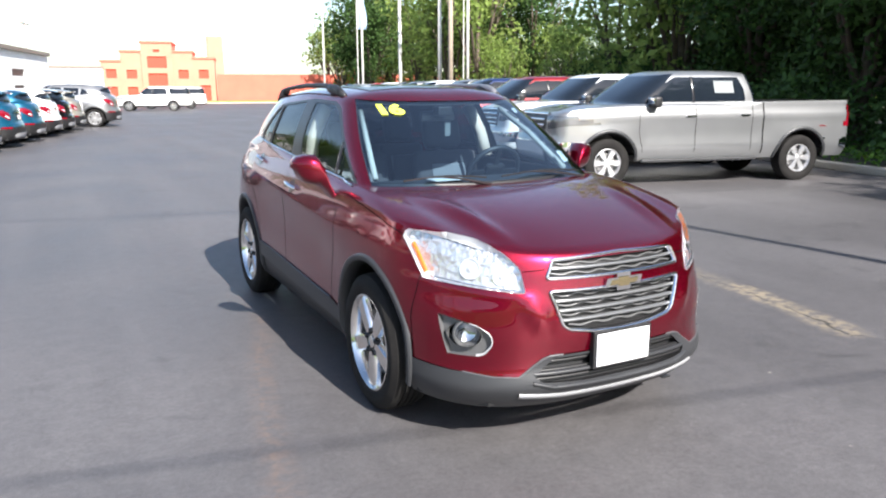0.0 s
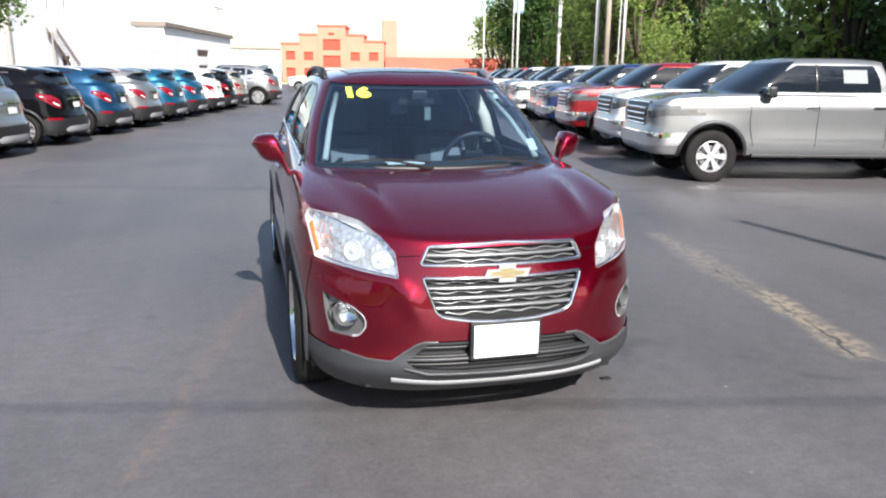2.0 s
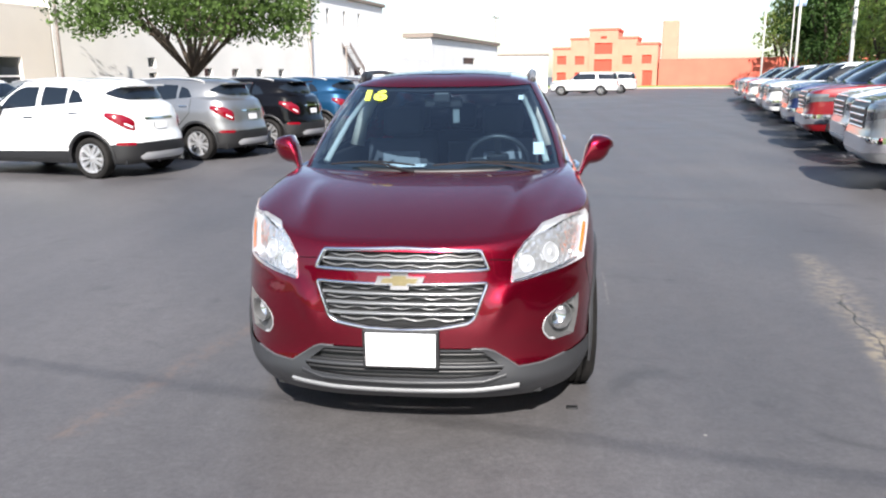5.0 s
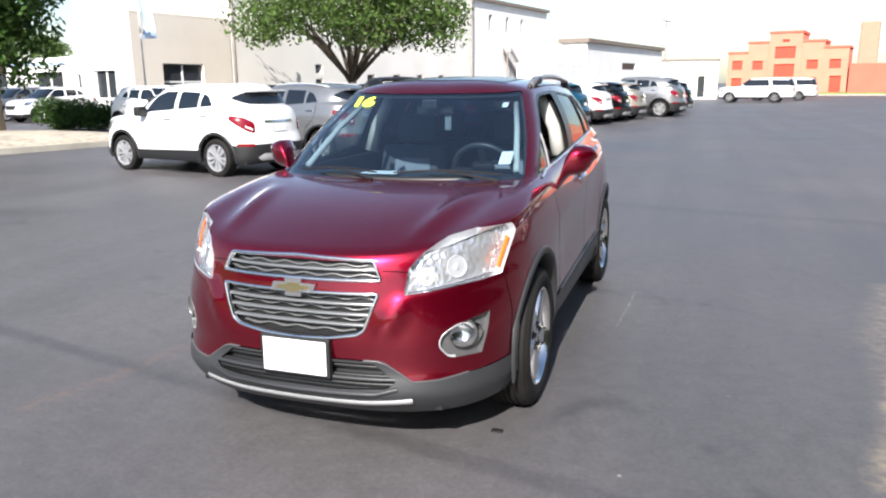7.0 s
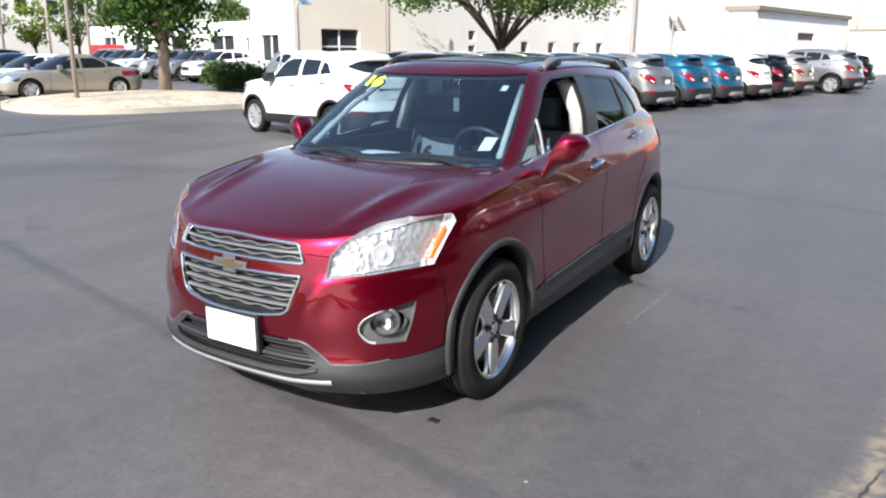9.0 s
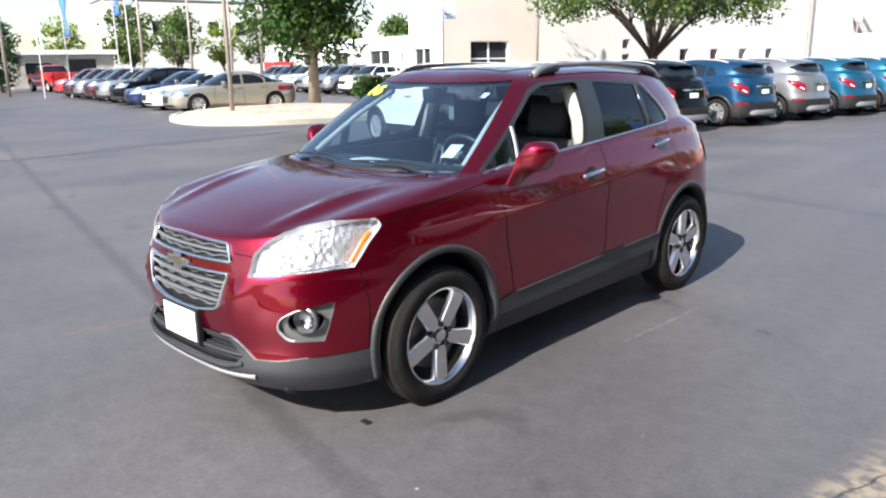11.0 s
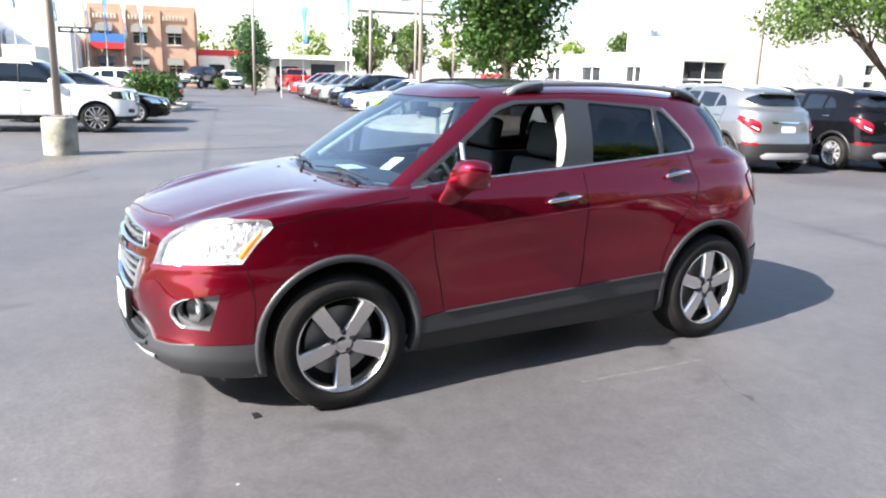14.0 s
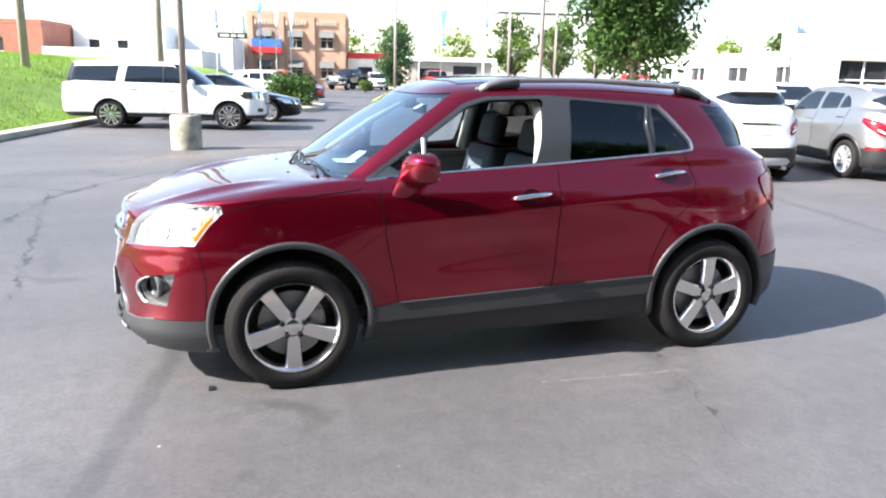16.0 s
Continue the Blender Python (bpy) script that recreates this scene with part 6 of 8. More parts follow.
PICKUP = dict(
    r=0.405, track=0.965, tyre_w=0.26, rim=0.24, spokes=6, rim_mat=ALLOY, bed=True, gap=0.10,
    windows=[[(0.74, 1.385), (1.60, 1.385), (1.60, 1.795), (1.29, 1.795), (1.04, 1.67)], [(1.605, 1.385), (2.62, 1.39), (2.60, 1.60), (2.52, 1.795), (1.605, 1.795)]], posts=[(1.603, 1.375, 1.80)],
    fascia=[(10, [(-0.1, 0.86), (-0.1, 1.20), (0.52, 1.20), (0.55, 1.10), (0.48, 0.86)], "front"), (11, [(0.58, 0.95), (0.80, 0.97), (1.0, 1.03), (1.0, 1.17), (0.58, 1.18)], "front"),
            (12, [(-0.1, 0.56), (-0.1, 0.74), (0.72, 0.75), (1.1, 0.76), (1.1, 0.58), (0.7, 0.54)], "front"), (19, [(-0.1, 0.62), (-0.1, 0.70), (0.45, 0.70), (0.45, 0.62)], "front"), (19, [(0.70, 0.60), (0.84, 0.62), (0.84, 0.72), (0.70, 0.70)], "front"),
            (13, [(0.80, 0.95), (1.05, 0.95), (1.05, 1.33), (0.80, 1.33)], "rear"), (27, [(-0.1, 0.55), (-0.1, 0.75), (1.1, 0.75), (1.1, 0.55)], "rear")],
    side_lamps=[(13, [(4.95, 0.98), (4.67, 0.98), (4.69, 1.33), (4.95, 1.33)]), (11, [(-0.9, 1.04), (-0.64, 1.055), (-0.60, 1.16), (-0.9, 1.17)]), (28, [(-0.635, 1.06), (-0.57, 1.075), (-0.54, 1.15), (-0.595, 1.155)]), (27, [(4.95, 0.56), (4.56, 0.60), (4.56, 0.72), (4.95, 0.74)])],
    seams=[[(0.55, 1.29), (0.54, 0.9), (0.62, 0.56)], [(1.61, 1.33), (1.60, 0.56)], [(2.72, 1.33), (2.70, 0.56)], [(2.93, 1.37), (2.93, 1.0), (2.93, 0.50)], [(2.945, 1.37), (2.945, 0.50)]],
    lamp_mat=LAMP_SMOKED,
    handles=[(1.50, 1.15), (2.55, 1.16)], handle_mat=CHROME, mirror=(0.80, 1.38, 0.90),
    bars=[(0.93, 0.46, 0.035, 0.010, CHROME), (1.02, 0.48, 0.035, 0.010, CHROME), (1.11, 0.50, 0.035, 0.010, CHROME), (1.205, 0.54, 0.05, 0.006, CHROME), (0.86, 0.46, 0.04, 0.006, CHROME)], flare=CLADDING, step=True)
BIG_SUV = dict(
    r=0.405, track=0.985, tyre_w=0.27, rim=0.295, spokes=6, twin=True, rim_mat=RIM_CHROME,
    windows=[[(0.95, 1.27), (1.80, 1.285), (1.80, 1.77), (1.55, 1.77), (1.32, 1.64)], [(1.805, 1.285), (2.90, 1.295), (2.80, 1.77), (1.805, 1.77)], [(3.12, 1.30), (4.46, 1.32), (4.36, 1.72), (3.02, 1.76)]], posts=[(1.803, 1.28, 1.775)],
    clad=[(-1.2, 0.1), (-1.2, 0.44), (5, 0.46), (5, 0.1)],
    fascia=[(10, [(-0.1, 0.72), (-0.1, 1.06), (0.56, 1.06), (0.52, 0.72)], "front"), (11, [(0.64, 0.86), (1.0, 0.90), (1.0, 1.10), (0.64, 1.10)], "front"), (19, [(0.62, 0.52), (0.86, 0.54), (0.86, 0.64), (0.62, 0.62)], "front"),
            (13, [(0.74, 0.85), (0.88, 0.85), (0.88, 1.20), (0.74, 1.20)], "rear")],
    side_lamps=[(11, [(-1.0, 0.93), (-0.62, 0.95), (-0.60, 1.09), (-1.0, 1.09)])],
    seams=[[(0.62, 1.23), (0.60, 0.9), (0.62, 0.48)], [(1.80, 1.26), (1.80, 0.48)], [(2.84, 1.26), (2.86, 0.9), (2.78, 0.60)]],
    handles=[(1.62, 1.10), (2.62, 1.11)], mirror=(1.00, 1.30, 0.92), mirror_mat=PAINT_WHITE, rails=(1.7, 4.2, 0.70),
    bars=[(0.80, 0.50, 0.04, 0.010, CHROME), (0.89, 0.52, 0.04, 0.010, CHROME), (0.98, 0.53, 0.04, 0.010, CHROME)], flare=None)
SEDAN = dict(
    r=0.335, track=0.905, tyre_w=0.22, rim=0.235, spokes=5, twin=True,
    windows=[[(0.85, 0.985), (1.66, 1.00), (1.68, 1.335), (1.48, 1.335), (1.20, 1.22)], [(1.74, 1.00), (2.55, 1.02), (2.50, 1.20), (2.22, 1.335), (1.76, 1.34)], [(2.60, 1.03), (2.95, 1.05), (2.60, 1.20)]],
    fascia=[(10, [(-0.1, 0.38), (-0.1, 0.62), (0.40, 0.62), (0.34, 0.38)], "front"), (11, [(0.48, 0.56), (0.90, 0.62), (0.90, 0.78), (0.60, 0.70)], "front"), (19, [(-0.1, 0.24), (-0.1, 0.33), (0.6, 0.33), (0.6, 0.24)], "front"),
            (13, [(0.45, 0.76), (0.95, 0.72), (0.95, 0.90), (0.45, 0.88)], "rear")],
    side_lamps=[(11, [(-0.92, 0.62), (-0.55, 0.66), (-0.30, 0.80), (-0.55, 0.78), (-0.92, 0.70)]), (13, [(4.1, 0.74), (3.70, 0.78), (3.60, 0.88), (4.1, 0.90)])],
    seams=[[(0.62, 0.89), (0.62, 0.30)], [(1.70, 0.97), (1.70, 0.28)], [(2.62, 1.0), (2.62, 0.70), (2.45, 0.45)]],
    handles=[(1.55, 0.83), (2.45, 0.86)], mirror=(0.95, 1.02, 0.84), mirror_mat=PAINT_SILVER, flare=None)


def place_rows():
    base = vehicle("crossover", "white compact crossover parked in a row", "car", compact_params(), COMPACT)
    row = [(6.2, PAINT_WHITE, "white"), (9.05, PAINT_SILVER, "silver grey metallic"), (11.7, PAINT_BLACK, "black"), (14.4, PAINT_BLUE, "deep blue"), (17.0, PAINT_SILVER, "silver"), (19.6, PAINT_TEAL, "bright blue"), (22.2, PAINT_TEAL, "bright blue"), (24.9, PAINT_WHITE, "white"), (27.3, PAINT_BLACK, "black"), (29.7, PAINT_BEIGE, "champagne"), (36.4, PAINT_WHITE, "white"), (38.9, PAINT_BLACK, "black")]
    for k, (s, pm, word) in enumerate(row):
        s = min(s, 14.4) + max(0.0, s - 14.4) * 0.94
        ob = base if k == 0 else copy_thing(base, lot(s + 0.87, 10.62, 0, -90))
        if k == 0:
            ob.matrix_world = lot(s + 0.87, 10.62, 0, -90)
        recolour(ob, pm, word + " compact crossover parked tail out on asphalt", "row of parked crossovers")
    big = copy_thing(base, lot(33.0, 10.15, 0, -90) @ Matrix.Scale(1.13, 4))
    big.scale = (1.13, 1.13, 1.13)
    recolour(big, PAINT_SILVER, "large silver crossover parked tail out on asphalt", "row of parked crossovers")
    # crossovers of a second row behind
    for k, (s, d, pm, word) in enumerate(((14.6, 18.6, PAINT_WHITE, "white"), (17.4, 18.6, PAINT_GREY, "grey"), (20.2, 18.6, PAINT_BLACK, "black"), (23.0, 18.6, PAINT_SILVER, "silver"), (25.6, 18.6, PAINT_BLUE, "blue"))):
        ob = copy_thing(base, lot(s, d, 0, 90))
        recolour(ob, pm, word + " crossover parked in the second row", "second row of parked crossovers")
    truck = vehicle("pickup_truck", "silver crew cab pickup truck with chrome bumper", "pickup truck", pickup_params(), PICKUP)
    row = [(PAINT_STEEL, "steel grey"), (PAINT_WHITE, "white"), (PAINT_RUBY, "dark red"), (PAINT_NAVY, "navy"), (PAINT_GREY, "grey"), (PAINT_WHITE, "white"), (PAINT_SILVER, "silver"), (PAINT_BLACK, "black"), (PAINT_WHITE, "white"), (PAINT_FIRE, "red"), (PAINT_SILVER, "silver"), (PAINT_GREY, "grey"), (PAINT_NAVY, "navy"), (PAINT_WHITE, "white")]
    for k, (pm, word) in enumerate(row):
        m = lot(8.35 + 3.05 * k, -4.45 - (0.25 if k % 3 == 1 else 0.0), 0, -90)
        ob = truck if k == 0 else copy_thing(truck, m)
        if k == 0:
            ob.matrix_world = m
        recolour(ob, pm, word + " crew cab pickup truck parked nose out on asphalt", "row of parked pickup trucks")
    # price sheet in the rear door window of the first truck
    sp = Shell(pickup_params(), 18, 40, 16, (16, 8, 8, 5))
    sheet = [sp.onto(0, y, z, (-1, 0, 0), 0.006)[0] for y, z in ((2.02, 1.53), (2.40, 1.53), (2.40, 1.73), (2.02, 1.73))]
    mesh_ob("window_sheet", sheet, [(0, 1, 2, 3)], SHEET_GREY, truck, "white price sheet in the window")
    suv = vehicle("large_suv", "long white sport utility vehicle with tinted glass", "car", big_suv_params(), BIG_SUV)
    suv.matrix_world = lot(-3.2, 17.55, 0, 180) @ Matrix.Scale(0.95, 4)
    tagged(suv, "long white sport utility vehicle with tinted glass on asphalt")
    for s, d, word in ((58.0, 8.9, "white"), (64.5, 8.0, "white")):
        ob = copy_thing(suv, lot(s, d, 0, -90))
        tagged(ob, "white sport utility vehicle parked across the far aisle")
    sedan = vehicle("sedan", "champagne sedan parked beside a stone island", "car", sedan_params(), SEDAN)
    cols = [(PAINT_BEIGE, "champagne"), (PAINT_WHITE, "white"), (PAINT_NAVY, "navy"), (PAINT_BLACK, "black"), (PAINT_GREY, "grey"), (PAINT_MAROON, "maroon"), (PAINT_SILVER, "silver"), (PAINT_MAROON, "maroon"), (PAINT_FIRE, "red")]
    for k, (pm, word) in enumerate(cols):
        m = lot(6.3 - 0.1 * k, 24.7 + 2.75 * k, 0, 0)
        ob = sedan if k == 0 else copy_thing(sedan if k < 3 else base, m)
        if k == 0:
            ob.matrix_world = m
        recolour(ob, pm, word + " car parked nose out in a row", "row of parked cars by the island")
    ob = copy_thing(sedan, lot(-2.6, 21.2, 0, 180))
    recolour(ob, PAINT_BLACK, "black sedan parked beside the white vehicle", "cars by the lawn")
    for k, (s, d, pm, word) in enumerate(((-3.0, 33.5, PAINT_WHITE, "white"), (-2.6, 36.4, PAINT_FIRE, "red"))):
        recolour(copy_thing(base, lot(s, d, 0, 180)), pm, word + " crossover parked behind the bush", "cars by the lawn")
    # far line in front of the showroom
    for k in range(6):
        pm, word = ((PAINT_WHITE, "white"), (PAINT_SILVER, "silver"), (PAINT_GREY, "grey"))[k % 3]
        recolour(copy_thing(base, lot(17.5 + 0.0 * k, 33.0 + 2.8 * k, 0, 0)), pm, word + " car parked before the showroom", "cars before the showroom")
    # red pickup and others at the end of the lot
    recolour(copy_thing(truck, lot(5.9, 62.0, 0, -80)), PAINT_FIRE, "bright red pickup parked by a low garage", "vehicles at the lot end")
    recolour(copy_thing(truck, lot(-2.0, 66.0, 0, 60)), PAINT_BLACK, "black pickup truck parked by the brick building", "vehicles at the lot end")
    recolour(copy_thing(base, lot(1.6, 67.0, 0, 100)), PAINT_WHITE, "white car parked by the brick building", "vehicles at the lot end")
# ---------------------------------------------------------------- trees and plants
def leaf_cloud(rng, centres, radii, per, size, squash=0.8, up=0.35):
    """Many small folded leaves on and in the clumps; numpy arrays of vertices and faces."""
    V, F = [], []
    for (cx, cy, cz), r in zip(centres, radii):
        n = int(per * r * r)
        d = rng.normal(size=(n, 3)); d /= np.linalg.norm(d, axis=1, keepdims=True)
        rad = r * (0.55 + 0.55 * rng.random((n, 1)) ** 0.6)
        p = np.array([cx, cy, cz]) + d * rad * np.array([1, 1, squash])
        nrm = d * 0.6 + rng.normal(size=(n, 3)) * 0.55 + np.array([0, 0, up])
        nrm /= np.linalg.norm(nrm, axis=1, keepdims=True)
        t = np.cross(nrm, rng.normal(size=(n, 3))); t /= np.maximum(np.linalg.norm(t, axis=1, keepdims=True), 1e-6)
        b = np.cross(nrm, t)
        s = size * (0.6 + 0.8 * rng.random((n, 1)))
        V.append(np.stack([p - t * s, p - b * s * 0.55 + nrm * s * 0.12, p + t * s, p + b * s * 0.55 + nrm * s * 0.12], 1).reshape(-1, 3))
    V = np.concatenate(V)
    k = np.arange(len(V) // 4) * 4
    F = np.stack([k, k + 1, k + 2, k + 3], 1)
    return V, F


def np_mesh(name, V, F, material, parent):
    me = bpy.data.meshes.new(name)
    me.from_pydata(V.tolist(), [], F.tolist())
    me.materials.append(material)
    ob = new(name, me)
    ob.parent = parent
    return ob


def tree(name, label, seed, height, trunk_h, spread, leaf, per, size, clumps, bark=None, trunk_r=0.16, limbs=6, low=0.0, shape="round", group="", csize=1.0):
    rng = np.random.default_rng(seed)
    t = thing(name, label, "tree", group=group)
    bm = bmesh.new()
    lean = rng.normal(size=2) * 0.02 * height
    tube(bm, [(0, 0, -0.1), (lean[0] * 0.3, lean[1] * 0.3, trunk_h * 0.5), (lean[0], lean[1], trunk_h), (lean[0] * 1.3, lean[1] * 1.3, trunk_h + (height - trunk_h) * 0.55)], [trunk_r * 1.25, trunk_r, trunk_r * 0.85, trunk_r * 0.25], 10)
    tops = []
    for k in range(limbs):
        a = 2 * math.pi * (k + rng.random() * 0.6) / limbs
        rr = spread * (0.45 + 0.35 * rng.random())
        z1 = trunk_h + (height - trunk_h) * (0.35 + 0.35 * rng.random())
        z0 = trunk_h * (0.85 + 0.15 * rng.random())
        p0 = (lean[0], lean[1], z0); p1 = (lean[0] + rr * 0.45 * math.cos(a), lean[1] + rr * 0.45 * math.sin(a), z0 + (z1 - z0) * 0.55); p2 = (lean[0] + rr * math.cos(a), lean[1] + rr * math.sin(a), z1)
        tube(bm, [p0, p1, p2], [trunk_r * 0.55, trunk_r * 0.38, trunk_r * 0.10], 7)
        tops.append(p2)
        for q in range(2):
            b = a + rng.normal() * 0.6
            tube(bm, [p1, (p1[0] + 0.3 * rr * math.cos(b), p1[1] + 0.3 * rr * math.sin(b), p1[2] + 0.25 * (height - trunk_h) * (0.4 + rng.random()))], [trunk_r * 0.26, trunk_r * 0.07], 6)
    part("trunk", bm, bark or BARK, t, smooth=True)
    cs, rs = [], []
    c0, ch = trunk_h + low, height - trunk_h - low
    while len(cs) < clumps:
        p = rng.uniform(-1, 1, 3)
        if shape == "cone":
            f = (p[2] + 1) / 2
            if np.hypot(p[0], p[1]) > 1.02 - f:
                continue
            w = 1.0
        elif shape == "flat":
            if np.linalg.norm(p) > 1 or p[2] < -0.35 or np.linalg.norm(p) < 0.4 and rng.random() < 0.6:
                continue
            p[2] = (p[2] + 0.35) / 1.35 * 2 - 1
        elif np.linalg.norm(p) > 1 or np.linalg.norm(p) < 0.35 and rng.random() < 0.7:
            continue
        r = spread * (0.20 + 0.18 * rng.random()) * csize
        cs.append((lean[0] + p[0] * (spread - r * 0.7), lean[1] + p[1] * (spread - r * 0.7), c0 + ch * (0.5 + 0.5 * p[2] * 0.88)))
        rs.append(r)
    V, F = leaf_cloud(rng, cs, rs, per, size)
    np_mesh("crown", V, F, leaf, t)
    return t


def bush(name, label, seed, spread, height, leaf, per, size, m):
    rng = np.random.default_rng(seed)
    t = thing(name, label, "bush", m)
    cs = [(rng.uniform(-1, 1) * spread * 0.6, rng.uniform(-1, 1) * spread * 0.6, height * rng.uniform(0.2, 0.72)) for _ in range(26)]
    V, F = leaf_cloud(rng, cs, [height * 0.34] * 26, per * 2.2, size)
    V[:, 2] = np.maximum(V[:, 2], 0.02)
    np_mesh("foliage", V, F, leaf, t)
    bm = bmesh.new()
    for k in range(5):
        a = k * 1.3
        tube(bm, [(0.1 * math.cos(a), 0.1 * math.sin(a), -0.05), (0.4 * spread * math.cos(a), 0.4 * spread * math.sin(a), height * 0.6)], [0.03, 0.01], 5)
    part("stems", bm, BARK, t)
    return t


def hedge(m):
    t = thing("clipped_hedge", "dark clipped box hedge behind the stone island", "hedge", m)
    rng = np.random.default_rng(63)
    cs = [(rng.uniform(-1.6, 1.6), rng.uniform(-0.45, 0.45), rng.uniform(0.2, 0.95)) for _ in range(70)]
    V, F = leaf_cloud(rng, cs, [0.33] * 70, 1500, 0.05, squash=1.0)
    V[:, 0] = np.clip(V[:, 0], -1.75 + 0.03 * rng.normal(size=len(V)), 1.75 + 0.03 * rng.normal(size=len(V)))
    V[:, 1] = np.clip(V[:, 1], -0.62 + 0.03 * rng.normal(size=len(V)), 0.62 + 0.03 * rng.normal(size=len(V)))
    V[:, 2] = np.clip(V[:, 2], 0.02, 1.20 + 0.03 * rng.normal(size=len(V)))
    np_mesh("foliage", V, F, LEAF_TREE, t)
    part("stems", tube(bmesh.new(), [(0, 0, -0.05), (0, 0, 0.9)], [0.04, 0.02], 6), BARK, t)
    return t


def plant_all():
    t1 = tree("shade_tree", "leafy shade tree on a pale stone island", 3, 8.0, 1.7, 2.65, LEAF_TREE, 340, 0.10, 100, bark=BARK_PALE, trunk_r=0.19, limbs=6, low=-0.35)
    t1.matrix_world = lot(10.0, 22.0, 0.25, 30)
    t2 = tree("shade_tree", "wide leafy tree with several stems behind parked cars", 8, 8.3, 1.75, 6.5, LEAF_MID, 120, 0.11, 120, trunk_r=0.24, limbs=10, low=1.9, csize=0.66, shape="flat")
    t2.matrix_world = lot(29.2, 22.4, 0.15, 0)
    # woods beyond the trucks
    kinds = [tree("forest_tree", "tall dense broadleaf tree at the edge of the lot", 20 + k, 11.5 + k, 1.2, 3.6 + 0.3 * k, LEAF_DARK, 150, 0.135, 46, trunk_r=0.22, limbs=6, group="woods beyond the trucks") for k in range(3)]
    # The same trees with the sunlight painted into their leaves.
    bright = [tree("forest_tree", "tall broadleaf tree with pale leaves coloured as sunlit at the edge of the lot", 30 + k, 11.0 + k, 1.2, 3.5, LEAF_SUN, 44, 0.20, 36, trunk_r=0.20, limbs=6, group="woods beyond the trucks") for k in range(2)]
    rng = random.Random(5)
    used = set()
    for k in range(44):
        s = -14 + 3.0 * k + rng.uniform(-0.8, 0.8)
        for rowd in (0, 1, 2):
            if s > 30 and rng.random() < 0.48 or rowd == 2 and s > 36:
                continue
            d = -14.6 - 5.2 * rowd - rng.uniform(0, 2.0) + (max(0, s - 60) * 0.11)
            # Leaf colour by position paints shaded woods near, mostly sunlit ones beyond.
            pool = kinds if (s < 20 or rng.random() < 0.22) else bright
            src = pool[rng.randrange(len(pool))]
            sc = rng.uniform(0.85, 1.2) * (0.46 if 30 < s < 48 else 1.0)
            m = lot(s + 1.5 * rowd, d, -1.4 if rowd == 2 else 0, rng.uniform(0, 360))
            if src not in used:
                used.add(src); ob = src
                ob.matrix_world = m
            else:
                ob = copy_thing(src, m)
            ob.scale = (sc, sc, sc)
    for src in kinds + bright:
        if src not in used:
            src.matrix_world = lot(20, -24, 0, 0)
    # undergrowth and ivy on the bank behind the kerb
    r2 = np.random.default_rng(9)
    cs, rs = [], []
    for k in range(330):
        s = r2.uniform(-12, 38); d = -12.6 - r2.uniform(0, 7.0)
        p = lot(s, d).translation
        cs.append((p.x, p.y, r2.uniform(0.1, 1.3) + max(0.0, -14.5 - d) * 0.55)); rs.append(r2.uniform(0.8, 1.6))
    V, F = leaf_cloud(r2, cs, rs, 170, 0.10)
    V[:, 2] = np.maximum(V[:, 2], 0.03)
    ob = np_mesh("undergrowth", V, F, LEAF_DARK, None)
    tagged(ob, "dark undergrowth along the edge of the woods", "undergrowth", kind="stuff")
    cs, rs = [], []
    for k in range(70):
        s = r2.uniform(-6, 26); d = -11.0 - r2.uniform(0, 1.6)
        p = lot(s, d).translation
        cs.append((p.x, p.y, 0.10)); rs.append(r2.uniform(0.35, 0.7))
    V, F = leaf_cloud(r2, cs, rs, 330, 0.07, squash=0.5)
    V[:, 2] = np.maximum(V[:, 2], 0.02)
    tagged(np_mesh("ivy", V, F, IVY, None), "bright green ivy over the kerb bank", "ivy", kind="stuff")
    # far trees over the low garage and by the brick building
    far = [tree("street_tree", "green street tree far off", 40, 8.5, 1.8, 3.2, LEAF_MID, 60, 0.22, 30, trunk_r=0.18, group="far street trees"),
           tree("street_tree", "yellow green street tree far off", 41, 7.5, 1.6, 2.8, LEAF_YELLOW, 60, 0.22, 30, trunk_r=0.16, group="far street trees")]
    spots = [(17, 84, 0), (24, 92, 0), (31, 95, 1), (37, 98, 0), (43, 100, 0), (49, 96, 1), (55, 92, 0), (21, 100, 1), (60, 99, 0), (12, 96, 1), (28, 104, 0), (46, 108, 0), (-2, 105, 1), (4, 100, 0)]
    seen_ = set()
    for s, d, k in spots:
        m = lot(s, d, 0, s * 37)
        if k not in seen_:
            seen_.add(k); far[k].matrix_world = m
        else:
            copy_thing(far[k], m)
    con = tree("evergreen_tree", "dense dark conical evergreen by the lot end", 50, 5.35, 0.35, 1.75, LEAF_CONIFER, 260, 0.10, 80, trunk_r=0.14, limbs=4, shape="round", low=-0.25)
    con.matrix_world = lot(2.9, 60.0, 0, 0)
    bush("round_bush", "rounded green bush on a kerbed island", 61, 1.15, 1.45, LEAF_TREE, 260, 0.07, lot(-2.7, 28.8, 0.15, 0))
    bush("round_bush", "small clipped bush by the lot end", 62, 0.8, 1.0, LEAF_MID, 260, 0.07, lot(0.4, 58.5, 0.1, 0))
    hedge(lot(14.7, 24.9, 0.0, 12))
